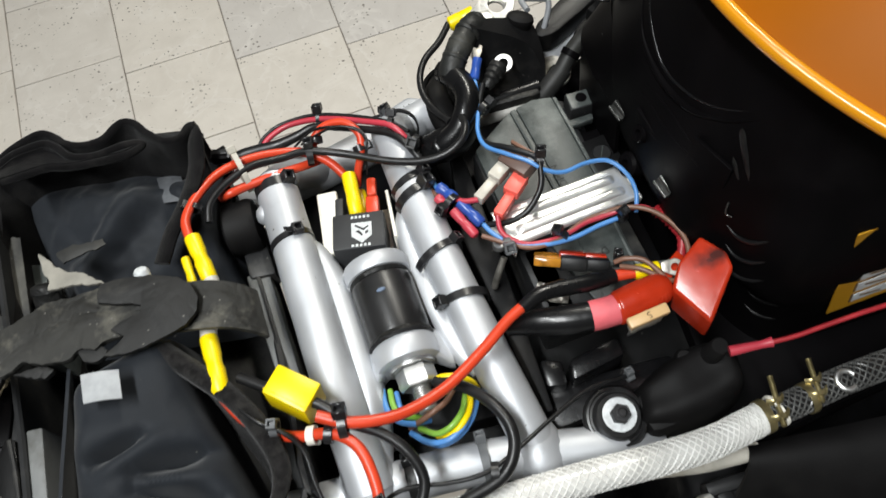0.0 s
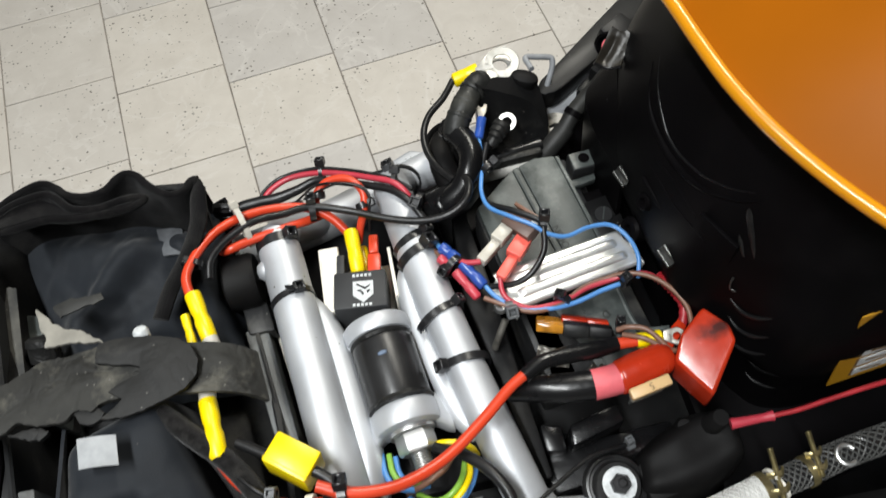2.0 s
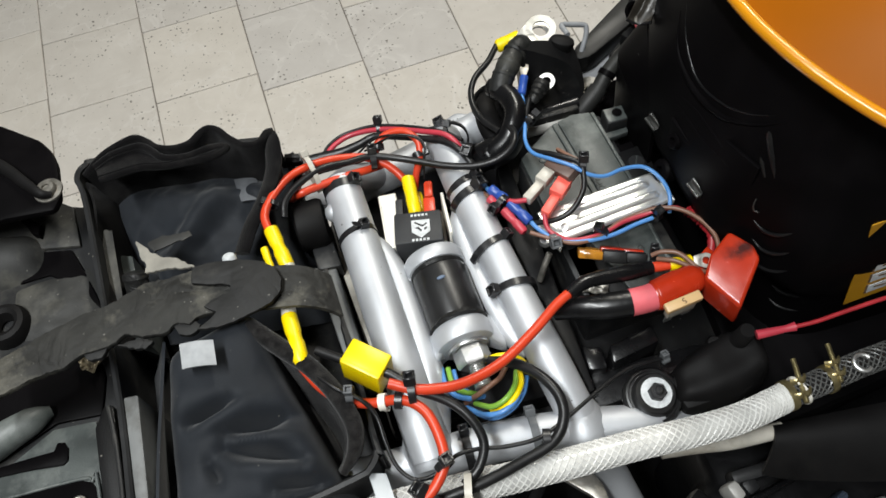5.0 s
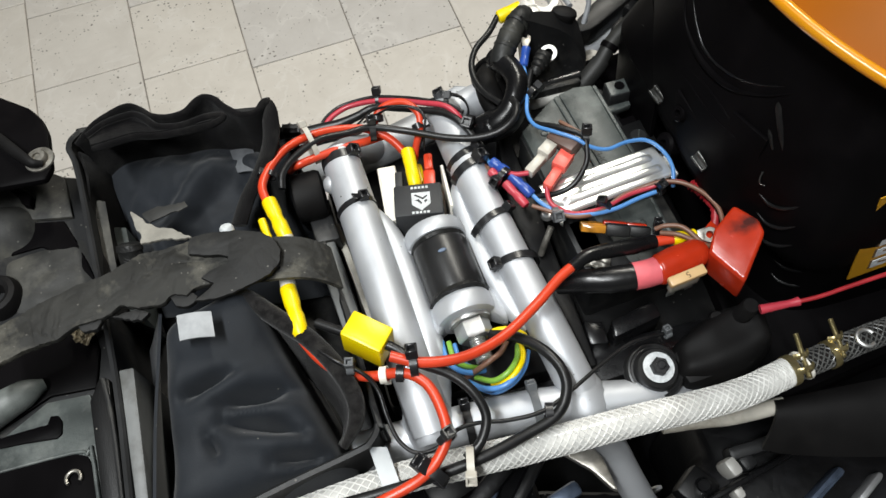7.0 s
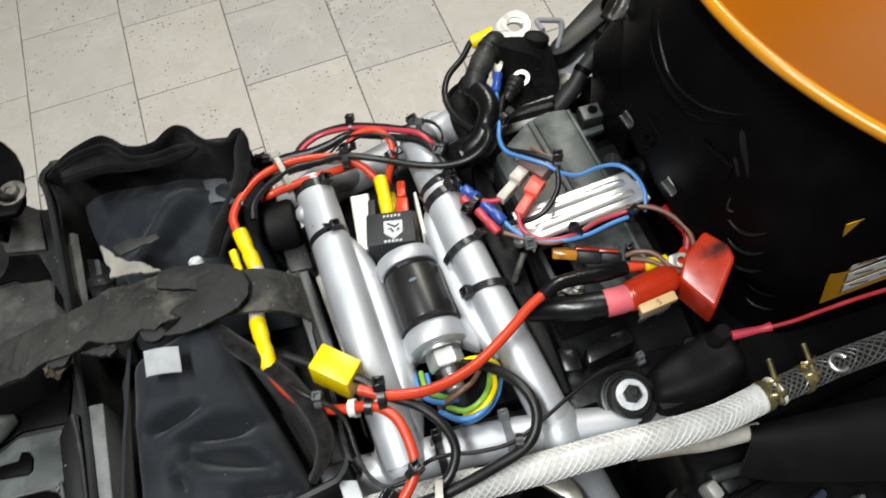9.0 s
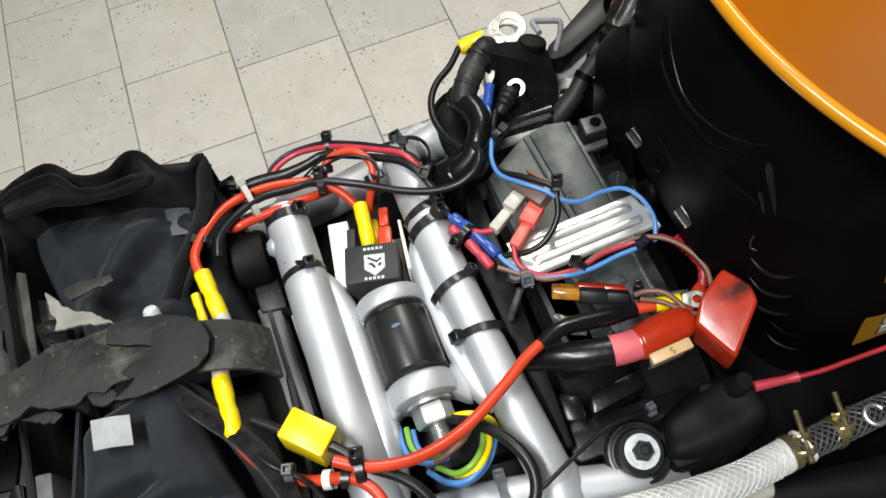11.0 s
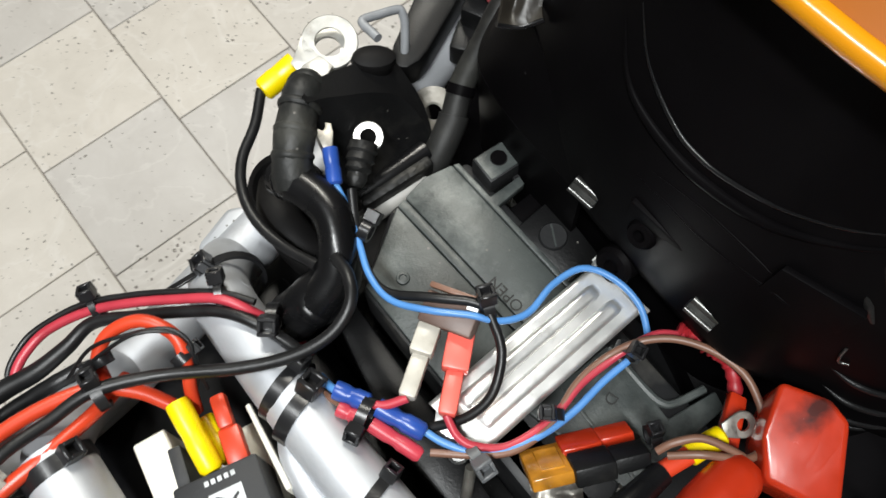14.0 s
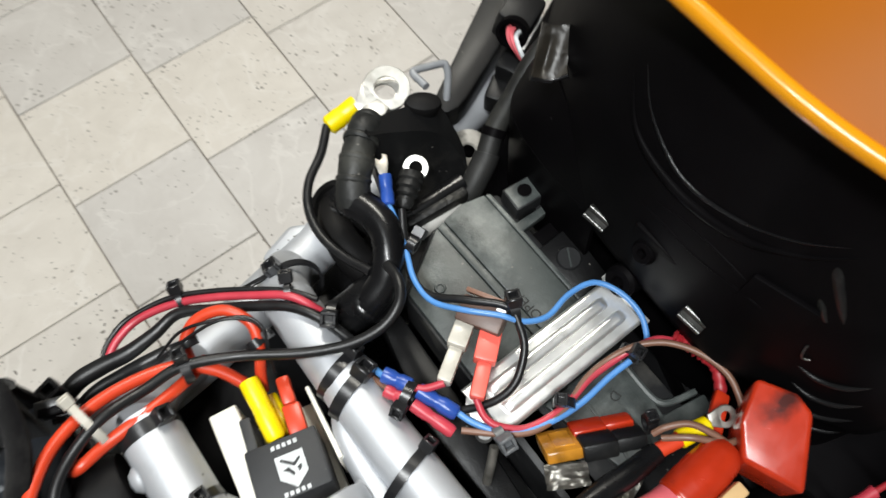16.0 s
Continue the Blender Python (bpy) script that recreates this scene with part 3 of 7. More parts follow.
WAY["red_main"] = [(0.0157, -0.0307, 1.0410), (0.0145, -0.0374, 1.0390), (0.0171, -0.0430, 1.0380), (0.0249, -0.0489, 1.0370), (0.0392, -0.0508, 1.0370), (0.0527, -0.0487, 1.0380), (0.0640, -0.0490, 1.0390), (0.0718, -0.0500, 1.0410), (0.0805, -0.0525, 1.0420), (0.0862, -0.0580, 1.0410), (0.0895, -0.0625, 1.0390)]
WAY["blue_two"] = [(0.0079, -0.0292, 1.0370), (0.0105, -0.0363, 1.0370), (0.0159, -0.0440, 1.0370), (0.0243, -0.0496, 1.0370), (0.0352, -0.0526, 1.0370), (0.0461, -0.0534, 1.0370), (0.0587, -0.0524, 1.0380), (0.0684, -0.0525, 1.0390)]
WAY["red_stub"] = [(-0.0011, -0.0115, 1.0400), (0.0030, -0.0169, 1.0410), (0.0099, -0.0201, 1.0430)]
WAY["brown_left"] = [(-0.0109, 0.0059, 1.0300), (-0.0078, -0.0034, 1.0350), (-0.0058, -0.0106, 1.0380)]
WAY["blue_left"] = [(-0.0061, 0.0031, 1.0340), (-0.0053, -0.0031, 1.0370), (-0.0028, -0.0082, 1.0390)]
WAY["ring_wire"] = [(0.0363, 0.0952, 1.0380), (0.0273, 0.0866, 1.0360), (0.0166, 0.0791, 1.0350), (0.0101, 0.0696, 1.0340), (0.0077, 0.0574, 1.0340), (0.0095, 0.0436, 1.0360), (0.0136, 0.0306, 1.0400)]
WAY["harness"] = [(0.0482, 0.0822, 1.0405), (0.0455, 0.0785, 1.0500), (0.0390, 0.0730, 1.0505), (0.0325, 0.0668, 1.0490), (0.0270, 0.0610, 1.0460), (0.0235, 0.0560, 1.0420)]
WAY["harness_two"] = [(0.0225, 0.0635, 1.0390), (0.0245, 0.0570, 1.0425), (0.0268, 0.0480, 1.0440), (0.0265, 0.0390, 1.0440), (0.0220, 0.0305, 1.0420), (0.0150, 0.0250, 1.0370), (0.0060, 0.0235, 1.0310), (-0.0040, 0.0250, 1.0230)]
WAY["right_hose"] = [(0.1390, 0.0697, 1.0500), (0.1217, 0.0661, 1.0460), (0.1082, 0.0616, 1.0380), (0.0953, 0.0579, 1.0280), (0.0849, 0.0513, 1.0200), (0.0731, 0.0466, 1.0120), (0.0629, 0.0454, 1.0000), (0.0570, 0.0468, 0.9850)]
WAY["red_right"] = [(0.0839, -0.1305, 1.0400), (0.0967, -0.1330, 1.0420), (0.1111, -0.1353, 1.0440), (0.1248, -0.1361, 1.0460), (0.1436, -0.1374, 1.0490), (0.1633, -0.1390, 1.0500)]
WAY["hose"] = [(-0.1792, -0.1461, 1.0300), (-0.1424, -0.1451, 1.0300), (-0.1051, -0.1453, 1.0300), (-0.0736, -0.1486, 1.0300), (-0.0472, -0.1518, 1.0300), (-0.0201, -0.1541, 1.0280), (0.0079, -0.1561, 1.0260), (0.0359, -0.1590, 1.0240), (0.0622, -0.1606, 1.0220), (0.0830, -0.1592, 1.0210), (0.0911, -0.1582, 1.0210)]
WAY["hose_dark"] = [(0.0911, -0.1582, 1.0210), (0.1062, -0.1580, 1.0220), (0.1255, -0.1567, 1.0220), (0.1445, -0.1565, 1.0220), (0.1725, -0.1573, 1.0220)]
WAY["w_blue"] = [(-0.0633, -0.0879, 1.0260), (-0.0641, -0.0973, 1.0280), (-0.0617, -0.1038, 1.0280), (-0.0553, -0.1070, 1.0240), (-0.0475, -0.1064, 1.0180)]
WAY["w_blue_two"] = [(-0.0579, -0.0912, 1.0260), (-0.0583, -0.0990, 1.0270), (-0.0553, -0.1037, 1.0250), (-0.0492, -0.1046, 1.0180)]
WAY["w_gy"] = [(-0.0602, -0.0895, 1.0270), (-0.0608, -0.0983, 1.0290), (-0.0580, -0.1033, 1.0280), (-0.0505, -0.1048, 1.0200)]
WAY["w_blue_three"] = [(-0.0574, -0.1090, 1.0180), (-0.0516, -0.1177, 1.0260), (-0.0436, -0.1208, 1.0300), (-0.0356, -0.1181, 1.0310), (-0.0293, -0.1111, 1.0290), (-0.0265, -0.1018, 1.0220)]
WAY["w_gy_two"] = [(-0.0531, -0.1089, 1.0200), (-0.0469, -0.1159, 1.0280), (-0.0394, -0.1159, 1.0320), (-0.0327, -0.1107, 1.0310), (-0.0284, -0.1019, 1.0240)]
WAY["w_yellow"] = [(-0.0468, -0.1156, 1.0220), (-0.0405, -0.1189, 1.0300), (-0.0335, -0.1156, 1.0320), (-0.0284, -0.1090, 1.0290), (-0.0266, -0.0992, 1.0220)]
WAY["w_yellow_two"] = [(-0.0420, -0.0920, 1.0260), (-0.0362, -0.0940, 1.0330), (-0.0300, -0.0964, 1.0340), (-0.0248, -0.0998, 1.0310), (-0.0225, -0.1022, 1.0240)]
WAY["w_brown"] = [(-0.0571, -0.1066, 1.0180), (-0.0513, -0.1074, 1.0260), (-0.0445, -0.1065, 1.0300), (-0.0381, -0.1037, 1.0280), (-0.0327, -0.0976, 1.0220)]
WAY["w_blue_four"] = [(-0.0537, -0.1135, 1.0180), (-0.0471, -0.1197, 1.0220), (-0.0378, -0.1197, 1.0260), (-0.0297, -0.1141, 1.0260), (-0.0240, -0.1051, 1.0200)]

BLUEPALE = material("pale_blue_paint", (0.10, 0.14, 0.21), 0.5, 0, 0.3, 600, 0.1, 900)

# ---- the room ----
S, D = 0.25, 0.06
floor = part("floor", box((4.6, 4.6, 0.1), pose(-0.05, 0.5, -0.0535)), GROUT, label="grey grout bed under the tiled garage floor")
tagged(floor, "beige-grey speckled square floor tiles laid in stepped columns", "floor", kind="structure")
# walls and ceiling are added out of view; their grey limits the bounce
for name, size, at in (("wall_north", (4.6, 0.12, 2.8), (-0.05, 2.72, 1.4)), ("wall_south", (4.6, 0.12, 2.8), (-0.05, -1.72, 1.4)),
                       ("wall_east", (0.12, 4.32, 2.8), (2.19, 0.5, 1.4)), ("wall_west", (0.12, 4.32, 2.8), (-2.29, 0.5, 1.4))):
    tagged(part(name, box(size, pose(*at)), ROOMGREY), "unseen garage wall, added in a grey that holds down bounced light", "wall", kind="structure")
tagged(part("ceiling", box((4.6, 4.6, 0.1), pose(-0.05, 0.5, 2.852)), ROOMGREY), "unseen garage ceiling, added in a grey that holds down bounced light", "ceiling", kind="structure")


def ceiling_lamp(x, y, turn, power, tint):
    lamp = thing("ceiling_light", "long white fluorescent batten fixed under the ceiling", "ceiling light", "lamps under the ceiling")
    lamp.matrix_basis = pose(x, y, 2.80, 0, 0, turn)
    part("housing", box((1.25, 0.16, 0.05), pose(0, 0, -0.023), 0.008), WHITE, lamp)
    light = bpy.data.lights.new("tube_light", "AREA")
    light.shape, light.size, light.size_y, light.energy, light.color = "RECTANGLE", 1.2, 0.13, power, tint
    glow = new("tube_light", light)
    glow.parent = lamp
    glow.matrix_basis = pose(0, 0, -0.053)


ceiling_lamp(-0.55, -0.35, 90, 53, (0.965, 0.995, 0.995))
ceiling_lamp(0.75, 1.25, 90, 42, (0.985, 0.955, 0.86))


# ---- the bare motorcycle frame ----
frame_thing = thing("motorcycle_frame", "silver painted tubular motorcycle subframe stripped of its seat", "motorcycle frame")


def frame_tube(name, points, r, mat=SILVER, **more):
    return part(name, sweep(points, r, 28, 6, **more), mat, frame_thing)


frame_tube("left_rail", [(-0.0815, 0.034, 1.034), (-0.0818, -0.02, 1.034), (-0.0820, -0.08, 1.032), (-0.0822, -0.128, 1.020)], 0.0106)
frame_tube("right_rail", [(-0.0165, 0.046, 1.026), (-0.0168, 0.0, 1.030), (-0.0150, -0.05, 1.030), (-0.011, -0.10, 1.026), (-0.006, -0.138, 1.012)], 0.0100)
frame_tube("near_cross_tube", [(-0.135, -0.121, 1.010), (-0.09, -0.125, 1.012), (-0.04, -0.130, 1.012), (0.0, -0.138, 1.010), (0.026, -0.145, 1.006), (0.047, -0.151, 0.996)], 0.0098)
frame_tube("far_cross_tube", [(-0.13, 0.052, 0.998), (-0.07, 0.056, 0.996), (-0.02, 0.066, 0.994), (0.03, 0.077, 0.993), (0.08, 0.0855, 0.993), (0.125, 0.0930, 0.994), (0.18, 0.101, 0.994)], 0.0108)
frame_tube("left_stub", [(-0.083, 0.034, 1.030), (-0.075, 0.048, 1.015), (-0.06, 0.057, 1.0)], 0.0094)
frame_tube("right_stub", [(-0.0165, 0.042, 1.027), (-0.0150, 0.054, 1.017), (-0.0110, 0.064, 1.003), (-0.008, 0.069, 0.994)], [0.0100, 0.0102, 0.0108, 0.0112])
frame_tube("down_tube", [(-0.0060, -0.1415, 1.0050), (0.0051, -0.1530, 0.9740), (0.0108, -0.1662, 0.9550), (0.0171, -0.1793, 0.9350), (0.0312, -0.2109, 0.8900), (0.0700, -0.2600, 0.7000), (0.1400, -0.3000, 0.4000), (0.2400, -0.3200, 0.0000)], 0.0085, SILVER)
# inner webs along the rails and the weld collars
part("left_web", sweep([(-0.0745, -0.004, 1.0300), (-0.0710, -0.016, 1.0290), (-0.0690, -0.034, 1.0280), (-0.0688, -0.070, 1.0270), (-0.0700, -0.098, 1.0230), (-0.0745, -0.120, 1.0150)], [0.0030, 0.0056, 0.0068, 0.0070, 0.0066, 0.0040], 22, 6, flat=1.15), SILVER, frame_thing)
part("right_web", sweep([(-0.0225, 0.000, 1.0270), (-0.0262, -0.012, 1.0260), (-0.0278, -0.034, 1.0250), (-0.0265, -0.060, 1.0250), (-0.0225, -0.082, 1.0240), (-0.0180, -0.094, 1.0220)], [0.0030, 0.0054, 0.0062, 0.0066, 0.0064, 0.0045], 22, 6, flat=1.15), SILVER, frame_thing)
for x, y, z, r in ((-0.0823, -0.121, 1.016, 0.0125), (-0.0065, -0.134, 1.011, 0.0123)):
    part("weld_collar", lathe([(r * 0.8, -0.012), (r, -0.007), (r * 1.06, 0.0), (r * 0.93, 0.006), (r * 0.78, 0.010)], aim((x, y, z), (0.1, 1, 0.12)), 28), SILVER, frame_thing)
# rubber damper between its two cast eyes
def eye_arm(bm, y, z, x0, x1, thick0, thick1):
    """A cast arm that flares from an eye into the web beside it."""
    rings = []
    for k in range(9):
        f = k / 8
        g = f * f * (3 - 2 * f)
        wide, tall = thick0 + (thick1 - thick0) * g, 0.0105 - 0.0040 * g
        rings.append([bm.verts.new((x0 + (x1 - x0) * f, y + wide * math.copysign(abs(math.cos(a)) ** 0.6, math.cos(a)), z - 0.004 * g + tall * math.copysign(abs(math.sin(a)) ** 0.6, math.sin(a)))) for a in (2 * math.pi * j / 20 for j in range(20))])
    for p, q in zip(rings, rings[1:]):
        for j in range(20):
            bm.faces.new((p[j], p[(j + 1) % 20], q[(j + 1) % 20], q[j]))


for y0, y1, r, z in ((-0.0280, -0.0372, 0.0162, 1.0305), (-0.0715, -0.0830, 0.0155, 1.0300)):
    d = abs(y1 - y0)
    bm = lathe([(0.009, 0), (r - 0.0022, 0), (r - 0.0006, 0.0008), (r, 0.0024), (r, d - 0.0024), (r - 0.0006, d - 0.0008), (r - 0.0022, d), (0.009, d)], aim((-0.0478, y0, z), (0, -1, 0)), 40)
    eye_arm(bm, (y0 + y1) / 2, z - 0.004, -0.0575, -0.0685, d * 0.44, d * 0.95)
    eye_arm(bm, (y0 + y1) / 2, z - 0.004, -0.0380, -0.0280, d * 0.44, d * 0.95)
    part("cast_eye", bm, SILVER, frame_thing, "silver cast eye")
rubber_damper = part("rubber_damper", lathe([(0.012, 0), (0.0144, 0.001), (0.0149, 0.003), (0.0148, 0.016), (0.0149, 0.028), (0.0146, 0.0305), (0.012, 0.0315)], aim((-0.0478, -0.0395, 1.0330), (0, -1, -0.02)), 44), DAMPER, frame_thing, "glossy black rubber damper")
part("damper_lip", lathe([(0.012, 0), (0.0143, 0.0005), (0.0149, 0.0015), (0.0141, 0.003), (0.012, 0.0035)], aim((-0.0478, -0.0370, 1.0325), (0, -1, 0)), 40), RUBBER, frame_thing)
part("damper_seat", lathe([(0.012, 0), (0.0150, 0.0), (0.0156, 0.002), (0.012, 0.003)], aim((-0.0478, -0.0695, 1.0322), (0, -1, 0)), 40), RUBBER, frame_thing)
part("paint_dot", lathe([(0, 0.0004), (0.0012, 0.0003), (0.0015, 0)], aim((-0.0488, -0.0500, 1.0477), (-0.05, 0, 1)) @ Matrix.Diagonal((0.7, 1.5, 1, 1)), 16), BLUEPALE, rubber_damper, "pale blue paint dot")
part("washer", lathe([(0.004, 0), (0.0105, 0), (0.0108, 0.0008), (0.0105, 0.0018), (0.004, 0.0018)], aim((-0.0470, -0.083, 1.0295), (0, -1, 0)), 32), STEEL, frame_thing)
part("nut", lathe([(0.003, 0), (0.0088, 0), (0.0092, 0.001), (0.0092, 0.0075), (0.0083, 0.0088), (0.003, 0.0088)], aim((-0.0468, -0.0848, 1.0295), (0, -1, -0.06)), 6), STEEL, frame_thing, "grey hexagonal nut")
bolt_bm = bmesh.new()
lathe([(0.0, 0.016)] + [(0.0046 if k % 2 else 0.0040, 0.0155 - 0.0006 * k) for k in range(26)], aim((-0.0467, -0.0900, 1.0290), (0, -1, -0.06)), 24, bolt_bm)
part("threaded_bolt", bolt_bm, STEEL, frame_thing)

# dark plastic tray under the electrics
under = thing("rear_mudguard", "black plastic mudguard tray below the frame rails", "mudguard")
part("tray_floor", slab([(-0.115, -0.118), (-0.02, -0.128), (0.07, -0.152), (0.13, -0.15), (0.14, 0.075), (0.06, 0.080), (-0.01, 0.074), (-0.07, 0.058), (-0.108, 0.050)], 0.955, 0.9715, bevel=0.004), UNDER, under)
part("inner_guard", slab([(-0.098, -0.10), (-0.008, -0.11), (0.004, 0.0), (0.006, 0.056), (-0.02, 0.056), (-0.095, 0.046)], 0.9705, 0.990, bevel=0.004), UNDER, under)
part("lower_cover", slab([(-0.25, -0.12), (-0.02, -0.12), (0.36, -0.10), (0.4, -0.46), (-0.25, -0.46)], 0.50, 0.58, bevel=0.02), UNDER, under)
part("side_filler", slab([(0.085, -0.165), (0.36, -0.15), (0.36, 0.06), (0.14, 0.06), (0.095, -0.08)], 0.955, 0.985, bevel=0.004), SHELL, under)

part("side_apron", slab([(0.076, 0.040), (0.20, 0.045), (0.20, 0.096), (0.104, 0.094), (0.088, 0.064)], 0.955, 0.972, bevel=0.003), SHELL, under)

# ---- fuel tank and black shell ----
def rim_x(y):
    return 0.0908 + 3.0 * min(0.0, y + 0.03) ** 2


tank = thing("fuel_tank", "orange painted motorcycle fuel tank with a rolled lower lip", "fuel tank")


def tank_skin(u, v):
    y0 = 0.031 - 0.278 * u
    far = (1 - u) ** 3
    rise = 1 - (1 - v) ** 2
    return (rim_x(y0) + 0.002 + 0.003 * (1 - u) ** 20 + 0.30 * v, y0 + 0.003 * (1 - u) ** 20 + 0.20 * v * far, 1.166 + 0.10 * v + 0.08 * rise * (1 - far))


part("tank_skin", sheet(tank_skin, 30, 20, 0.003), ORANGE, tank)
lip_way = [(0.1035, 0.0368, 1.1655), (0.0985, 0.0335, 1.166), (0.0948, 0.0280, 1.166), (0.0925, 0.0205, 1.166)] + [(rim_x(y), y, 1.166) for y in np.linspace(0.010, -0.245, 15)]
# brightness of the lit lip is put into its colour
part("lip", sweep(lip_way, [0.0019] + [0.0027] * 18, 14, 4), ORANGELIT, tank, "glossy orange rolled lip")
part("tank_pad", lathe([(0, 0.004), (0.0151, 0.0038), (0.0231, 0.0022), (0.0251, -0.004)], aim((0.1655, 0.0055, 1.2053), (-0.50, 0.15, 0.85)), 32), SHELL, tank, "black pad on the tank")
part("tank_bolt", lathe([(0, 0.0005), (0.0022, 0.0005), (0.0024, 0.0022), (0.0036, 0.0024), (0.0044, 0.0010), (0.0046, -0.006), (0, -0.006)], aim((0.1269, 0.0607, 1.150), (-0.4, 0.1, 1)), 20), STEEL, tank, "round steel bolt head")

shell = thing("tank_shroud", "matt black plastic shroud below the orange tank", "shroud")
low_line = smooth_way([(0.30, 0.090, 0), (0.20, 0.085, 0), (0.156, 0.079, 0), (0.127, 0.064, 0), (0.107, 0.041, 0), (0.0935, 0.006, 0), (0.0900, -0.045, 0), (0.091, -0.070, 0), (0.100, -0.088, 0), (0.106, -0.106, 0), (0.118, -0.119, 0), (0.16, -0.124, 0), (0.30, -0.13, 0)], 6)
top_line = smooth_way([(0.30, 0.055, 0), (0.17, 0.051, 0), (0.134, 0.044, 0), (0.119, 0.035, 0), (0.108, 0.021, 0), (0.099, -0.012, 0), (0.101, -0.045, 0), (0.104, -0.062, 0), (0.108, -0.078, 0), (0.115, -0.092, 0), (0.124, -0.105, 0), (0.16, -0.115, 0), (0.30, -0.12, 0)], 6)


def shroud(u, v):
    k = u * (len(low_line) - 1)
    i = min(int(k), len(low_line) - 2)
    a, b = low_line[i].lerp(low_line[i + 1], k - i), top_line[i].lerp(top_line[i + 1], k - i)
    s = min(1.0, v / 0.55)
    p = b.lerp(a, s * s * (3 - 2 * s))
    z = 1.163 - 0.178 * v
    k = max(0.0, min(1.0, (1.048 - z) / 0.020))
    return (p.x + 0.012 * k * k * (3 - 2 * k), p.y, z)


def on_shroud(y, z, out=0.0036):
    """The point of the shroud's inner side at that place along it and that height, a little proud of it."""
    near = min((shroud(k / 600, (1.163 - z) / 0.178) for k in range(120, 540)), key=lambda p: abs(p[1] - y))
    return (near[0] - out, y, z)


part("shroud_wall", sheet(shroud, 96, 30, 0.003), SHELL, shell)
edge_way = [on_shroud(y, z, 0.0031) for y, z in ((0.004, 1.124), (-0.004, 1.1115), (-0.0135, 1.1065), (-0.0268, 1.1045), (-0.0374, 1.1055), (-0.0479, 1.1085), (-0.0565, 1.1130), (-0.067, 1.1205), (-0.076, 1.130))]
part("recess_edge", sweep(edge_way, [0.0002, 0.0008, 0.0014, 0.0017, 0.0017, 0.0015, 0.0011, 0.0007, 0.0002], 12, 5), SHELL, shell)
lip_way = [on_shroud(y, z, 0.0030) for y, z in ((0.001, 1.131), (-0.006, 1.1215), (-0.0137, 1.1155), (-0.0225, 1.1110), (-0.0290, 1.1100), (-0.0356, 1.1105), (-0.0455, 1.1135), (-0.0530, 1.1170), (-0.0626, 1.1228), (-0.0713, 1.1300))]
part("recess_lip", sweep(lip_way, [0.0002, 0.0004, 0.0006, 0.0008, 0.0008, 0.0007, 0.0006, 0.0005, 0.0004, 0.0002], 12, 5), GLOSS, shell, "shiny lip of the recess")
for line in (((-0.012, 1.0865), (-0.0200, 1.0870), (-0.0302, 1.0880), (-0.043, 1.0885), (-0.0606, 1.0925), (-0.070, 1.0920), (-0.0785, 1.0905)), ((-0.0160, 1.0915), (-0.0230, 1.0935), (-0.0310, 1.0960), (-0.0404, 1.0975), (-0.0549, 1.0980), (-0.0640, 1.0965), (-0.0735, 1.0940))):
    part("panel_line", sweep([on_shroud(y, z, 0.0027) for y, z in line], [0.0001, 0.0004, 0.0006, 0.0006, 0.0006, 0.0004, 0.0001], 8, 4), SHELL, shell)
# two upright ribs and a soft dent in the pocket under the tank's corner
for line, wide in ((((-0.0700, 1.1255), (-0.0735, 1.1190), (-0.0785, 1.1115), (-0.0845, 1.1025)), 0.0026), (((-0.0735, 1.1110), (-0.0775, 1.1055), (-0.0815, 1.1000)), 0.0016)):
    part("pocket_rib", sweep([on_shroud(y, z, 0.0036 - wide) for y, z in line], [wide * 0.5] + [wide] * (len(line) - 2) + [wide * 0.8], 14, 6), PLASTIC, shell)
part("pocket_lip", sweep([on_shroud(y, z, 0.0024) for y, z in ((-0.0790, 1.0985), (-0.0840, 1.0995), (-0.0900, 1.1010), (-0.0960, 1.1040))], [0.0003, 0.0007, 0.0007, 0.0002], 10, 5), SHELL, shell)
# foot of the shroud behind the battery, with its two raised seams
foot_top = [(0.1240, 0.0540, 1.082), (0.1120, 0.0475, 1.082), (0.1050, 0.0390, 1.082), (0.0995, 0.0270, 1.082), (0.0960, 0.0150, 1.080), (0.0938, 0.0030, 1.078), (0.0925, -0.0060, 1.076)]
foot_low = [(0.1150, 0.0610, 1.050), (0.1020, 0.0545, 1.050), (0.0960, 0.0475, 1.050), (0.0930, 0.0350, 1.050), (0.0916, 0.0225, 1.050), (0.0915, 0.0110, 1.050), (0.0912, -0.0060, 1.050)]
foot_base = [(x + 0.004, y - 0.001, 0.99) for x, y, z in foot_low]
for upper, lower in ((foot_top, foot_low), (foot_low, foot_base)):
    up, low = smooth_way(upper, 6), smooth_way(lower, 6)
    part("shroud_foot", sheet(lambda u, v, up=up, low=low: up[round(u * 36)].lerp(low[round(u * 36)], v), 36, 6, 0.002), SHELL, shell)
part("foot_seam", sweep(foot_low, [0.0006, 0.0016, 0.0018, 0.0017, 0.0016, 0.0014, 0.0003], 10, 6), GLOSS, shell)
part("foot_seam", sweep([tuple(Vector(p).lerp(Vector(q), 0.42)) for p, q in zip(foot_low, foot_top)][1:6], [0.0006, 0.0014, 0.0015, 0.0012, 0.0002], 10, 6), GLOSS, shell)
# short gloss strand added to give the small highlight above the seams
part("foot_glint", sweep([(0.0975, 0.0330, 1.0700), (0.0957, 0.0290, 1.0705), (0.0950, 0.0240, 1.0700)], [0.0004, 0.0010, 0.0003], 10, 5), GLOSS, shell)
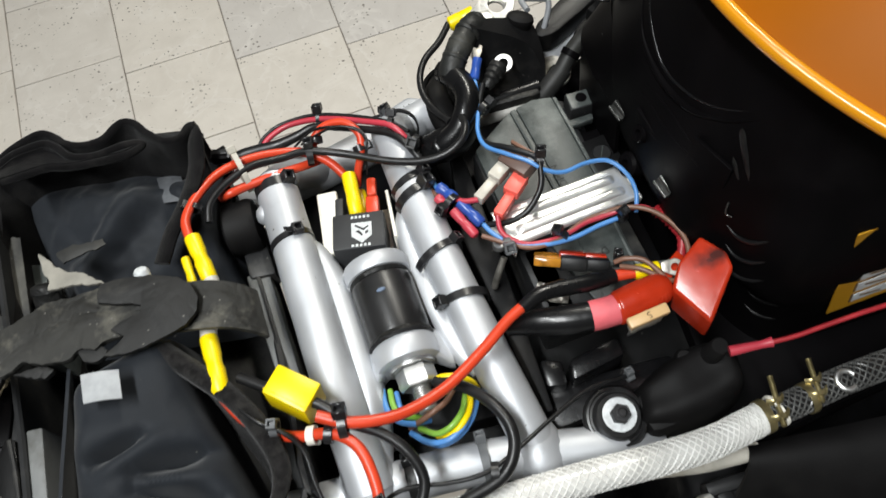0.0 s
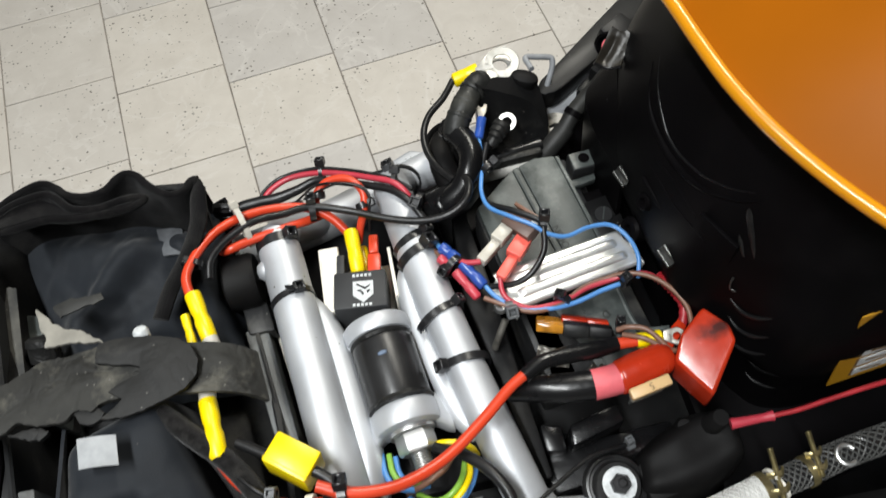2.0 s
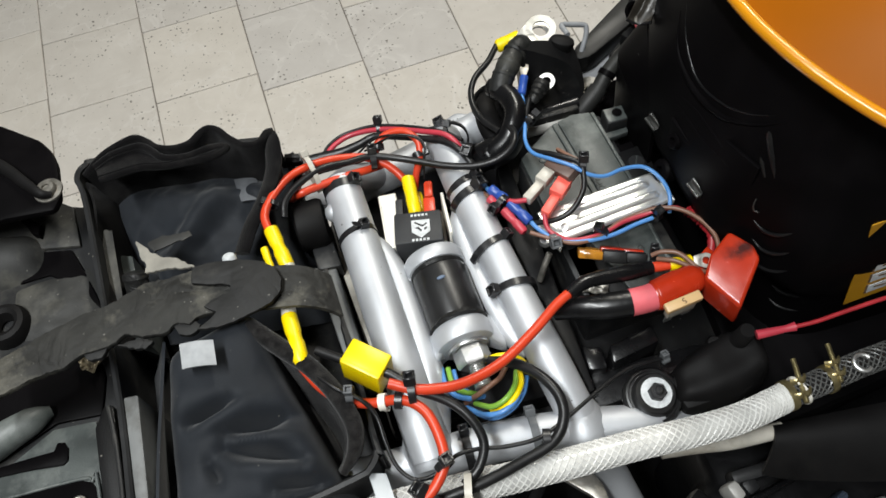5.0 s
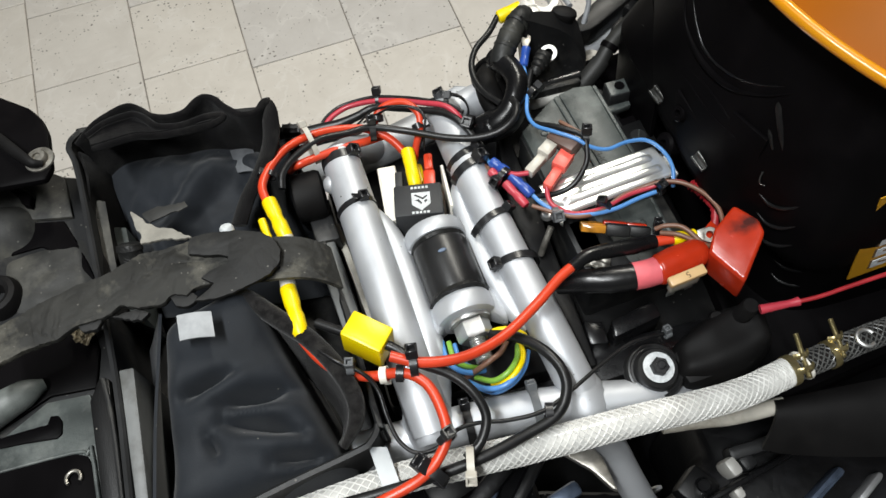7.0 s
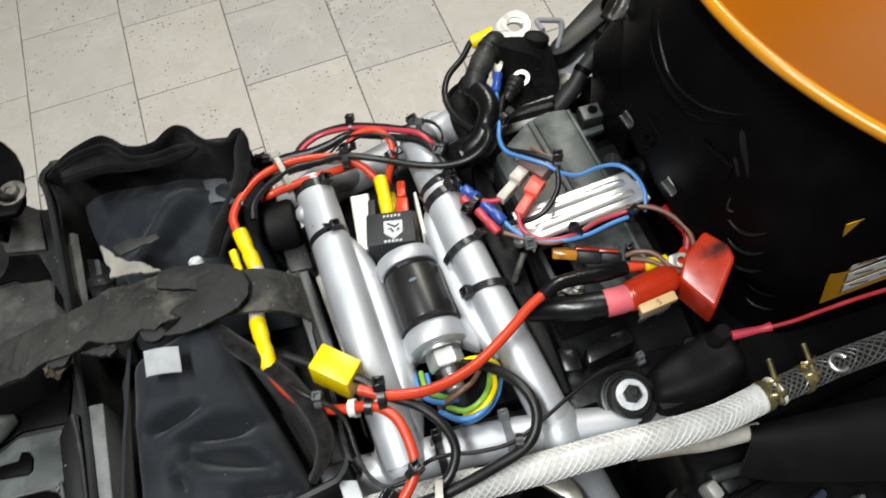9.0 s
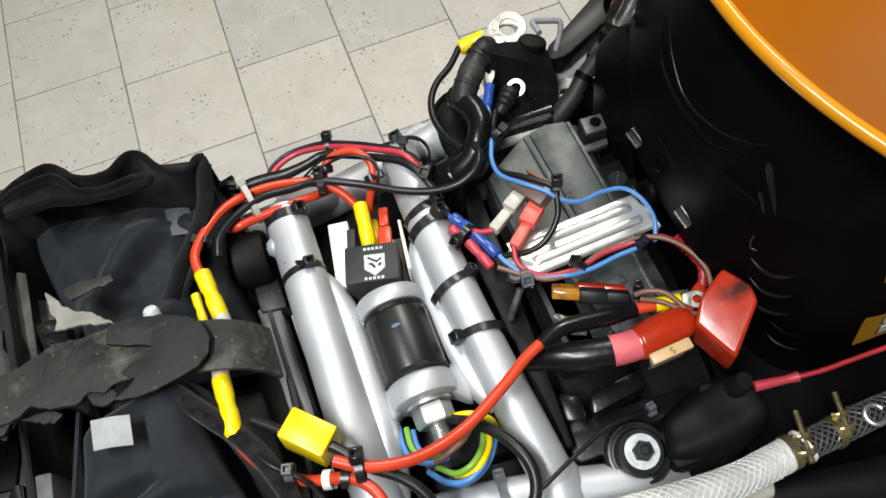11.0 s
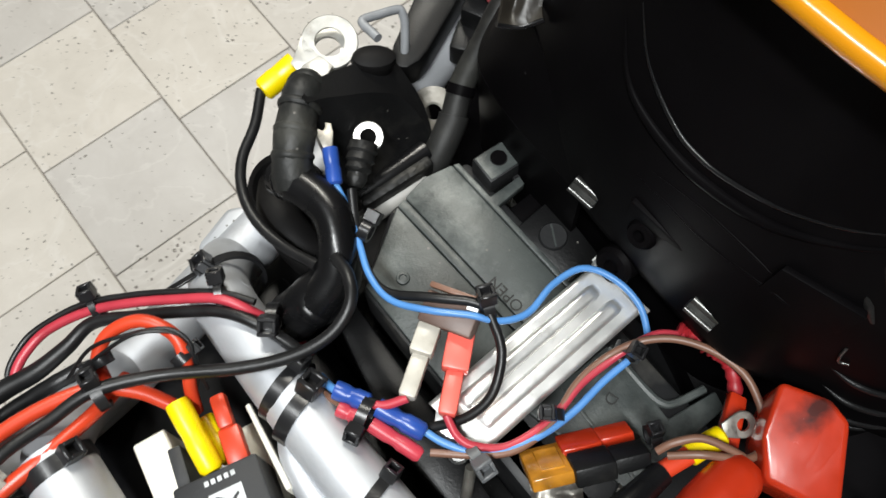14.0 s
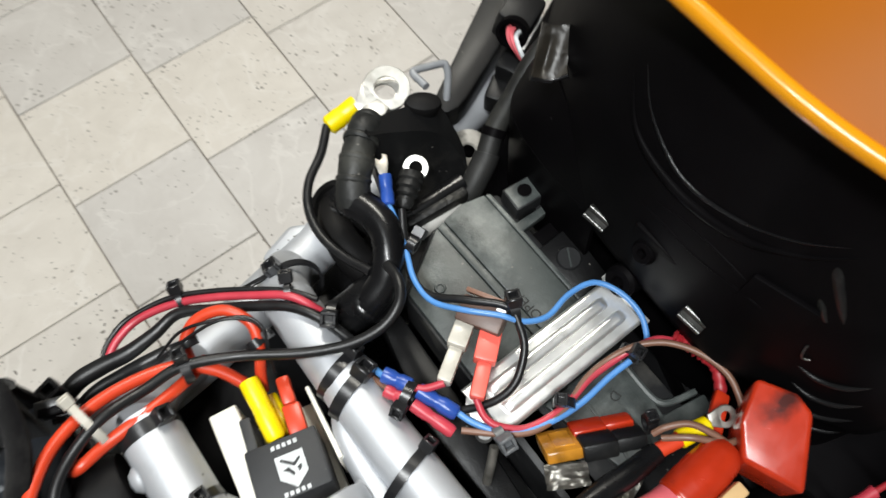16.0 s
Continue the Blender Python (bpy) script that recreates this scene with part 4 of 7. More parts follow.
part("boss_panel", box((0.0050, 0.020, 0.040), pose(0.0915, -0.0315, 1.0590, 0, -6, 3), 0.0012), SHELL, shell)
for k in range(6):
    z, y = 1.072 - 0.0125 * k, -0.0035 * k
    part("vent_rib", sweep([on_shroud(-0.086 + y, z + 0.001, 0.0026), on_shroud(-0.0940 + y, z, 0.0034), on_shroud(-0.1010 + y, z + 0.005, 0.0034), on_shroud(-0.1060 + y, z + 0.014, 0.0026)], [0.0003, 0.0010, 0.0010, 0.0003], 10, 6), PLASTIC, shell)
for x, y, z in ((0.0893, -0.0075, 1.0580), (0.0878, -0.0560, 1.0625)):
    clip_at = pose(x, y, z, 6, -35, 4)
    bm = box((0.0085, 0.0095, 0.0030), clip_at, 0.0006)
    for dx, wide in ((-0.0034, 0.0009), (0.0002, 0.0014), (0.0034, 0.0008)):
        sweep([clip_at @ Vector((dx, -0.0046, 0.0014)), clip_at @ Vector((dx, 0.0046, 0.0014))], wide, 10, 2, bm)
    part("clip_lug", bm, CLIPSTEEL, shell, "grey spring steel clip")
for at, r in (((0.0872, -0.028, 1.040), 0.0065), ((0.0888, -0.0295, 1.0675), 0.0046)):
    part("boss", lathe([(0, 0.001), (r * 0.35, 0.001), (r * 0.4, 0.004), (r * 0.8, 0.004), (r, 0.0025), (r, -0.004)], aim(at, (-1, 0, 0.5)), 24), SHELL, shell)
part("edge_fin", slab([(0.0885, -0.060), (0.0905, -0.060), (0.0965, -0.079), (0.0945, -0.080)], 1.035, 1.105, bevel=0.0006), SHELL, shell)
wire_clip = thing("wire_clip", "small bright wire clip hooked on the black shroud", "clip")
part("wire", sweep([(0.0963, -0.0842, 1.0865), (0.0955, -0.0850, 1.0830), (0.0958, -0.0862, 1.0800), (0.0970, -0.0882, 1.0803)], 0.00040, 10, 6), CLIPSTEEL, wire_clip)
flap = thing("rubber_flap", "wrinkled grey brown rubber flap hanging beside the shroud", "flap")
flap_low = smooth_way([(0.0882, 0.0368, 1.0922), (0.0915, 0.0346, 1.0905), (0.0950, 0.0322, 1.0905), (0.0990, 0.0296, 1.0925)], 5)
flap_top = smooth_way([(0.1010, 0.0475, 1.1010), (0.1030, 0.0455, 1.1000), (0.1050, 0.0435, 1.1000), (0.1080, 0.0412, 1.1010)], 5)
part("flap_sheet", sheet(lambda u, v: flap_top[round(u * 15)].lerp(flap_low[round(u * 15)], v) + Vector((0, 0, 0.0010 * math.sin(9 * u + 3 * v) * math.sin(3.1 * v) - 0.002 * math.sin(math.pi * v))), 15, 10, 0.0010), FLAP, flap)
part("flap_rim", sweep(flap_low[::3], 0.0009, 10, 5), GLOSS, flap, "shiny rolled rim")
label_thing = thing("warning_label", "yellow warning label on the black shroud", "label")
label_at = pose(0.1608, -0.1255, 1.0703, -5, -9.6, -2.5)
label_sheet = part("label_sheet", box((0.060, 0.0006, 0.074), label_at), LABEL, label_thing)
for z, tall in ((-0.0065, 0.0070), (-0.0165, 0.0085), (-0.0275, 0.0085)):
    part("picture_frame", box((0.050, 0.0005, tall), label_at @ pose(0.004, -0.0003, z)), INK, label_sheet)
    part("picture_bar", box((0.048, 0.0005, tall - 0.0014), label_at @ pose(0.004, -0.0006, z)), PRINT, label_sheet)
    for k in range(3):
        part("text_bar", box((0.0100, 0.0004, 0.0011), label_at @ pose(-0.012 + 0.015 * k, -0.0009, z + 0.0008 * (k % 2), 0, 14 - 9 * k, 0)), INK, label_sheet)
for z, wide in ((0.0300, 0.044), (0.0245, 0.038), (0.0050, 0.046), (0.0015, 0.040)):
    part("text_bar", box((wide, 0.0004, 0.0016), label_at @ pose(0.002, -0.0004, z)), INK, label_sheet)

# ---- battery with its cover ----
battery = thing("battery", "dark grey worn plastic battery box beneath the wiring", "battery")
part("case", slab([(0.022, -0.082), (0.0815, -0.082), (0.0815, 0.0375), (0.064, 0.0405), (0.048, 0.040), (0.022, 0.022)], 0.972, 1.0165, bevel=0.002), TRAY, battery)
for outline in ([(0.0235, -0.040), (0.0529, -0.040), (0.0496, 0.0380), (0.0235, 0.0215)], [(0.0533, -0.040), (0.0567, -0.040), (0.0536, 0.0388), (0.0500, 0.0382)],
                [(0.0571, -0.040), (0.0756, -0.040), (0.0746, 0.0385), (0.0640, 0.0408), (0.0540, 0.0390)], [(0.0760, -0.040), (0.0782, -0.040), (0.0775, 0.0160), (0.0900, 0.0165), (0.0905, 0.0200), (0.0775, 0.0205), (0.0772, 0.0375), (0.0750, 0.0383)]):
    part("cover_panel", slab(outline, 1.0155, 1.0205, bevel=0.0006), COVER, battery)
part("cover_panel", slab([(0.0240, -0.080), (0.0375, -0.080), (0.0375, -0.0420), (0.0240, -0.0420)], 1.0120, 1.0165, bevel=0.0012), PLASTIC, battery)
part("cover_panel", slab([(0.0385, -0.0440), (0.0735, -0.0440), (0.0735, -0.0560), (0.0720, -0.0740), (0.0900, -0.0770), (0.0885, -0.0830), (0.0470, -0.0830)], 1.0155, 1.0190, bevel=0.0010), COVER, battery)
part("cover_rib", slab([(0.0500, -0.082), (0.0512, -0.082), (0.0530, -0.045), (0.0518, -0.045)], 1.0185, 1.0197, bevel=0.0003), COVER, battery)
part("corner_ridge", sweep([(0.0735, -0.0450, 1.0180), (0.0730, -0.0620, 1.0180), (0.0740, -0.0690, 1.0180), (0.0780, -0.0720, 1.0180), (0.0880, -0.0745, 1.0180)], 0.0014, 8, 5), COVER, battery, "raised rounded corner ridge")
for x, y, turn in ((0.0445, -0.0840, 20), (0.0290, -0.0690, -30)):
    part("foil_wrap", sheet(lambda u, v: tuple(pose(x, y, 1.0185, 0, 0, turn) @ Vector((0.016 * (u - 0.5), 0.009 * (v - 0.5), 0.0022 * noise.noise(Vector((u * 4, v * 4, turn)))))), 16, 12, 0.0003), TIN, battery, "crumpled metal foil")
part("moulded_boss", lathe([(0, 0.0006), (0.0012, 0.0006), (0.0013, 0.0012), (0.0022, 0.0010), (0.0026, 0)], pose(0.0350, 0.0160, 1.0202), 20), COVER, battery)
round_cap = part("round_cap", lathe([(0, 0.0012), (0.0046, 0.0012), (0.0050, 0.0008), (0.0052, 0)], pose(0.0855, -0.004, 1.0172), 28), TRAY, battery, "round slotted cap")
part("cap_slot", box((0.0085, 0.0007, 0.0006), pose(0.0855, -0.004, 1.0185, 0, 0, 60)), COVER, round_cap)
part("cap_shelf", slab([(0.0785, -0.020), (0.0935, -0.020), (0.0960, 0.0075), (0.0785, 0.0068)], 1.000, 1.0170, bevel=0.0008), PLASTIC, battery)
part("deep_slot", slab([(0.0785, 0.0075), (0.0955, 0.0082), (0.0960, 0.0150), (0.0785, 0.0150)], 1.0000, 1.0120, bevel=0.0008), SHELL, battery)
block = bmesh.new()
box((0.0148, 0.0112, 0.0185), pose(0.0871, 0.0278, 1.0160, 0, 0, -4), 0.0006, 2, block)
box((0.0085, 0.0020, 0.0040), pose(0.0935, 0.0212, 1.0150, 0, 0, -4), 0.0004, 1, block)
lathe([(0.0, 0.0004), (0.0030, 0.0004), (0.0035, 0.0)], pose(0.0874, 0.0282, 1.0254), 20, block)
terminal_block = part("terminal_block", block, TRAY, battery, "square grey terminal block")
part("terminal_plate", box((0.0136, 0.0100, 0.0006), pose(0.0871, 0.0278, 1.0254, 0, 0, -4), 0.0002, 1), COVER, terminal_block, "worn grey top plate")
# flat black disc on the plate paints the shade down the threaded hole
part("hole_shade", lathe([(0, 0.0003), (0.0029, 0.0003)], pose(0.0872, 0.0281, 1.0262), 20), SHELL, terminal_block, "black disc painting the shade of the threaded hole")
for text, x, y, size, turn in (("D", 0.0615, -0.0560, 0.0055, -165), ("OPEN", 0.0600, -0.0100, 0.0056, 94)):
    font = bpy.data.curves.new("embossed_letter", "FONT")
    font.body, font.size, font.extrude, font.align_x = text, size, 0.0003, "CENTER"
    font.materials.append(DUSTY)
    letter = new("embossed_letter", font)
    letter.parent, letter.matrix_basis = battery, pose(x, y, 1.0191 if text == "D" else 1.0204, 0, 0, turn)

tray = thing("battery_tray", "black plastic battery tray wall beside the frame rail", "battery tray")
part("tray_wall_side", slab([(0.002, -0.120), (0.0085, -0.120), (0.0165, -0.02), (0.0190, 0.035), (0.0125, 0.035), (0.0, -0.02)], 0.970, 1.008, bevel=0.0015), PLASTIC, tray)
part("tray_front", slab([(0.002, -0.127), (0.075, -0.127), (0.075, -0.112), (0.012, -0.105)], 0.970, 0.998, bevel=0.003), GLOSS, tray)
part("tray_step", slab([(0.022, -0.111), (0.050, -0.108), (0.050, -0.0985), (0.024, -0.101)], 0.970, 1.012, bevel=0.002), GLOSS, tray)
part("tray_step", slab([(0.010, -0.108), (0.020, -0.111), (0.022, -0.098), (0.012, -0.094)], 0.970, 1.006, bevel=0.002), GLOSS, tray)
part("tray_bottom", slab([(0.004, -0.12), (0.095, -0.12), (0.095, 0.03), (0.02, 0.034)], 0.9715, 0.9765), PLASTIC, tray)

clip = thing("retaining_clip", "bright pressed steel battery retaining plate with raised ribs", "clip")


def plate(u, v):
    rib = 0.0
    for c, wide, reach in ((0.30, 0.105, 0.915), (0.70, 0.105, 0.945)):
        across = max(0.0, 1 - (abs(v - c) / wide) ** 4) if abs(v - c) < wide else 0.0
        end = max(0.0, min(1.0, (u - 0.10) / 0.035, (reach - u) / 0.035))
        rib += across * end * end * (3 - 2 * end)
    edge = max(0.0, (abs(2 * v - 1) - 0.93) / 0.07)
    return (0.0145 + 0.0690 * u + 0.0020 * v * (1 - u), -0.0245 + 0.001 * u - (0.0205 - 0.001 * u) * v, 1.0333 + 0.0013 * rib - 0.0012 * edge ** 2 + 0.0008 * u)


part("plate", sheet(plate, 70, 60, 0.0009), BRIGHT, clip)
part("end_tab", box((0.0060, 0.0085, 0.0008), pose(0.0865, -0.0255, 1.0352, 0, -8, 3), 0.0002, 1), BRIGHT, clip)
part("end_flange", box((0.0011, 0.0235, 0.0050), pose(0.0842, -0.0338, 1.0345, 0, 6, 3), 0.0003, 1), BRIGHT, clip)
part("hook_end", slab([(0.0105, -0.031), (0.0165, -0.025), (0.0215, -0.044), (0.0175, -0.050)], 1.0295, 1.0310, bevel=0.0004), BRIGHT, clip)
part("clip_screw", lathe([(0, 0.0030), (0.0028, 0.0030), (0.0034, 0.0018), (0.0034, 0)], pose(0.0125, -0.0405, 1.0290), 20), STEEL, clip)
part("clip_rod", sweep([(0.0130, -0.046, 1.026), (0.0085, -0.050, 1.020), (0.0050, -0.053, 1.012)], 0.0018, 12, 4), TIN, clip)

# ---- soft bag in its tray ----
bag_tray = thing("tool_tray", "black plastic tool tray behind the rails", "tray")
rimline = [(-0.1080, 0.062), (-0.1045, 0.04), (-0.1035, -0.112), (-0.1045, -0.124), (-0.110, -0.1305), (-0.118, -0.1325), (-0.16, -0.137), (-0.212, -0.146), (-0.2175, -0.140), (-0.2155, -0.06), (-0.219, 0.06), (-0.2225, 0.084), (-0.2165, 0.0930), (-0.205, 0.0930), (-0.118, 0.0725)]
ring_way = smooth_way([(x, y, 0) for x, y in rimline + rimline[:1]], 4)
part("tray_base", slab(rimline, 0.985, 0.990), TRAY, bag_tray)
wall_bm = bmesh.new()
around = ring_way[:-1]
rows = []
for q, t, u, w in frames_along(around + around[:1])[:-1]:
    out = Vector((t.y, -t.x, 0)).normalized()
    drop = 0.030 * min(1, max(0, (q.y + 0.092) / 0.02)) if q.x > -0.116 and q.y < 0.062 else 0.0
    rows.append([wall_bm.verts.new(q + out * o + Vector((0, 0, z))) for o, z in ((0.0, 0.990), (0.0, 1.0465 - drop), (-0.0008, 1.048 - drop), (0.0012, 1.0485 - drop), (0.0022, 1.0475 - drop), (0.0022, 0.990))])
for a, b in zip(rows, rows[1:] + rows[:1]):
    for k in range(5):
        wall_bm.faces.new((a[k], b[k], b[k + 1], a[k + 1]))
part("tray_wall", wall_bm, TRAY, bag_tray)
part("tray_partition", slab([(-0.2134, -0.0560), (-0.2062, -0.0570), (-0.2079, -0.1003), (-0.2090, -0.1260), (-0.2145, -0.1260), (-0.2140, -0.0954)], 0.988, 1.0465, bevel=0.001), GREYBAR, bag_tray, "grey plastic partition")
part("tray_partition", slab([(-0.2120, 0.040), (-0.2050, 0.037), (-0.2040, -0.020), (-0.2110, -0.018)], 0.988, 1.026, bevel=0.001), COVER, bag_tray)

bag = thing("tool_bag", "soft black nylon tool bag with folded flap", "bag")


def ridge(x, y, ax, ay, bx, by, wide):
    """How near a point lies to a fold that runs from a to b, 1 on its crest."""
    dx, dy = bx - ax, by - ay
    k = max(0.0, min(1.0, ((x - ax) * dx + (y - ay) * dy) / (dx * dx + dy * dy)))
    d = math.hypot(x - ax - k * dx, y - ay - k * dy)
    return math.exp(-(d / wide) ** 2) * math.sin(math.pi * (0.12 + 0.76 * k))


def near_pouch(u, v):
    y = -0.034 - 0.104 * v - 0.012 * (1 - u) * (1 - v)
    left, right = -0.186 - 0.021 * v, -0.142 + 0.024 * v
    x = left + (right - left) * u
    dome = (1 - abs(2 * u - 1) ** 12) * (1 - abs(2 * v - 1) ** 14)
    z = 0.998 + (0.073 - 0.018 * v) * dome - 0.006 * abs(2 * u - 1) ** 2 * dome
    # pits and the folds between them
    for ax, ay, bx, by, wide, h in ((-0.1813, -0.0862, -0.1608, -0.0826, 0.0036, -0.0046), (-0.1655, -0.0952, -0.1375, -0.0963, 0.0046, -0.0058), (-0.1684, -0.1023, -0.1381, -0.1168, 0.0040, -0.0052), (-0.1520, -0.1252, -0.1320, -0.1276, 0.0036, -0.0042), (-0.1764, -0.1056, -0.1739, -0.1164, 0.0032, -0.0024),
                                    (-0.1890, -0.0940, -0.1780, -0.0680, 0.0045, 0.0022), (-0.1820, -0.0925, -0.1480, -0.0850, 0.0032, 0.0024), (-0.1700, -0.0975, -0.1359, -0.1070, 0.0026, 0.0034), (-0.1640, -0.1130, -0.1360, -0.1215, 0.0036, 0.0026), (-0.1960, -0.0780, -0.1980, -0.1180, 0.0040, -0.0030), (-0.1560, -0.1310, -0.1290, -0.1320, 0.0030, 0.0026)):
        z += (2.6 if h < 0 else 0.8) * h * ridge(x, y, ax, ay, bx, by, wide) * dome
    z += dome * (0.0032 * noise.noise(Vector((x * 34 - y * 20, y * 40 + x * 12, 3))) + 0.0009 * (0.3 - abs(noise.noise(Vector((x * 50 - y * 30, y * 50, 7))))))
    return (x, y, z)


def far_pouch(u, v):
    y = 0.0825 - 0.019 * u - 0.094 * v
    x = -0.210 + 0.102 * u + 0.010 * v * (1 - u)
    dome = (1 - abs(2 * u - 1) ** 4) * (1 - abs(2 * v - 1) ** 4)
    z = 1.000 + 0.012 * dome + 0.026 * (1 - v) ** 1.3
    for ax, ay, bx, by, wide, h in ((-0.190, 0.020, -0.150, 0.050, 0.006, 0.010), (-0.175, 0.056, -0.125, 0.046, 0.008, 0.008), (-0.165, 0.010, -0.130, 0.020, 0.007, 0.008), (-0.128, 0.050, -0.122, 0.0, 0.006, 0.010), (-0.195, 0.05, -0.185, 0.0, 0.006, 0.008)):
        z += h * ridge(x, y, ax, ay, bx, by, wide) * dome
    z += dome * (0.006 * noise.noise(Vector((x * 30 + y * 14, y * 36, 8))) + 0.004 * (0.4 - abs(noise.noise(Vector((x * 40 + y * 22, y * 44, 8))))) + 0.0026 * (0.3 - abs(noise.noise(Vector((x * 70, y * 80 - x * 30, 9))))))
    return (x, y, z)


def between(upper, lower, sag=0.0, steps=6):
    """A slack sheet hung between two lines, with its lower line at v = 1."""
    top, low = smooth_way(upper, steps), smooth_way(lower, steps)

    def at(line, u):
        k = u * (len(line) - 1)
        i = min(int(k), len(line) - 2)
        return line[i].lerp(line[i + 1], k - i)

    def f(u, v):
        q = at(top, u).lerp(at(low, u), v)
        ripple = 0.0012 * noise.noise(Vector((u * 9, v * 3, 2.5)))
        return (q.x, q.y + (sag + ripple) * math.sin(math.pi * v), q.z - sag * math.sin(math.pi * v))
    return f


pouch_part = part("near_pouch", sheet(near_pouch, 150, 150, 0.0015), CLOTH, bag, "puckered black nylon pouch")
part("pouch_side", sheet(between([(-0.1850, -0.0420, 1.0600), (-0.1900, -0.0650, 1.0590), (-0.1970, -0.0930, 1.0560), (-0.2060, -0.1280, 1.0480)], [(-0.2060, -0.0360, 1.0150), (-0.2075, -0.0630, 1.0150), (-0.2085, -0.0950, 1.0150), (-0.2090, -0.1300, 1.0150)], 0.003), 50, 20, 0.0014), CLOTH, bag, "slack side of the pouch")
part("far_pouch", sheet(far_pouch, 80, 80, 0.0015), CLOTH, bag, "slack open black nylon pouch")


hem_line = [(-0.2150, 0.0800, 1.0520), (-0.2040, 0.0850, 1.0570), (-0.1930, 0.0870, 1.0600), (-0.1825, 0.0875, 1.0615), (-0.1765, 0.0835, 1.0600), (-0.1720, 0.0780, 1.0595), (-0.1635, 0.0740, 1.0590), (-0.1540, 0.0740, 1.0590), (-0.1470, 0.0785, 1.0595), (-0.1420, 0.0800, 1.0595), (-0.1370, 0.0765, 1.0595), (-0.1325, 0.0690, 1.0590), (-0.1250, 0.0610, 1.0590), (-0.1170, 0.0590, 1.0600), (-0.1115, 0.0625, 1.0615), (-0.1080, 0.0620, 1.0620)]
fold_top = [(-0.2060, 0.0755, 1.0620), (-0.1950, 0.0770, 1.0650), (-0.1810, 0.0770, 1.0660), (-0.1750, 0.0730, 1.0660), (-0.1690, 0.0645, 1.0660), (-0.1620, 0.0605, 1.0665), (-0.1540, 0.0585, 1.0670), (-0.1420, 0.0585, 1.0680), (-0.1352, 0.0575, 1.0680)]
fold_low = [(-0.2040, 0.0655, 1.0620), (-0.1950, 0.0645, 1.0630), (-0.1810, 0.0635, 1.0640), (-0.1720, 0.0600, 1.0645), (-0.1640, 0.0575, 1.0650), (-0.1580, 0.0565, 1.0655), (-0.1520, 0.0550, 1.0660), (-0.1410, 0.0540, 1.0665), (-0.1352, 0.0548, 1.0670)]
wall_foot = [(-0.2100, 0.0760, 1.0200), (-0.1950, 0.0775, 1.0200), (-0.1760, 0.0740, 1.0200), (-0.1600, 0.0700, 1.0200), (-0.1450, 0.0650, 1.0200), (-0.1250, 0.0570, 1.0200), (-0.1120, 0.0530, 1.0200)]
part("flap", sheet(between(hem_line, wall_foot), 110, 24, 0.0022), FELT, bag, "wrinkled black back wall of the bag")
part("flap_hem", sweep(hem_line, 0.0021, 12, 5), FELT, bag, "felted rolled hem")
part("flap_fold", sheet(between(fold_top, fold_low, 0.0028), 70, 14, 0.0026), FELT, bag, "inner fold of the flap")
for line_of in (fold_top, fold_low):
    part("fold_hem", sweep(line_of, [0.0016] + [0.0021] * 7 + [0.0018], 12, 5), FELT, bag)
part("fold_hem", sweep([fold_top[-1], (-0.1332, 0.0560, 1.0678), fold_low[-1]], 0.0019, 12, 5), FELT, bag)
for pts, wide in (([(-0.1095, 0.0620, 1.0600), (-0.1105, 0.0540, 1.0590), (-0.1140, 0.0410, 1.0555), (-0.1235, 0.0285, 1.0500), (-0.1345, 0.0170, 1.0460), (-0.1430, 0.0040, 1.0430)], [0.0040, 0.0068, 0.0075, 0.0072, 0.0070, 0.0070]),):
    part("side_band", sweep(pts, wide, 16, 8, flat=0.34), FELT, bag, "felted black side band")
near_hem = [(-0.1440, -0.0482, 1.0635), (-0.1403, -0.0552, 1.0620), (-0.1316, -0.0667, 1.0610), (-0.1220, -0.0792, 1.0600), (-0.1144, -0.0948, 1.0580), (-0.1108, -0.1096, 1.0545), (-0.1136, -0.1200, 1.0505), (-0.1220, -0.1278, 1.0460)]
near_gutter = [(-0.1490, -0.0480, 1.0350), (-0.1450, -0.0560, 1.0320), (-0.1385, -0.0680, 1.0300), (-0.1310, -0.0815, 1.0300), (-0.1240, -0.0960, 1.0300), (-0.1200, -0.1085, 1.0300), (-0.1205, -0.1165, 1.0300), (-0.1260, -0.1235, 1.0300)]
part("side_hem", sweep(near_hem, [0.0030, 0.0044, 0.0045, 0.0044, 0.0044, 0.0042, 0.0036, 0.0018], 14, 6), HEMFELT, bag, "felted black side hem")
part("side_panel", sheet(between(near_hem, near_gutter, 0.002), 60, 14, 0.0014), FELT, bag, "black nylon inside of the side hem")
part("left_strip", sheet(between([(-0.2145, 0.0509, 1.038), (-0.2178, 0.0275, 1.0385), (-0.2178, 0.0005, 1.038)], [(-0.2102, 0.0492, 1.0375), (-0.2097, 0.0170, 1.0380), (-0.2097, -0.0024, 1.0375)]), 20, 6, 0.0008), DUSTY, bag, "worn grey lining strip")
part("left_side", sheet(lambda u, v: (-0.2165 + 0.014 * v + 0.0022 * math.sin(9 * u + 4 * v), 0.080 - 0.10 * u, 1.047 - 0.004 * math.sin(3 * u) - 0.045 * v), 40, 16, 0.0016), FELT, bag, "slack felted side")
part("bag_patch", sheet(lambda u, v: (-0.1385 + 0.0120 * u + 0.001 * v, 0.0590 - 0.0165 * v - 0.004 * u, 1.0350 + 0.0012 * math.sin(3 * u)), 8, 8, 0.0008), WORNPATCH, bag, "grey worn patch")
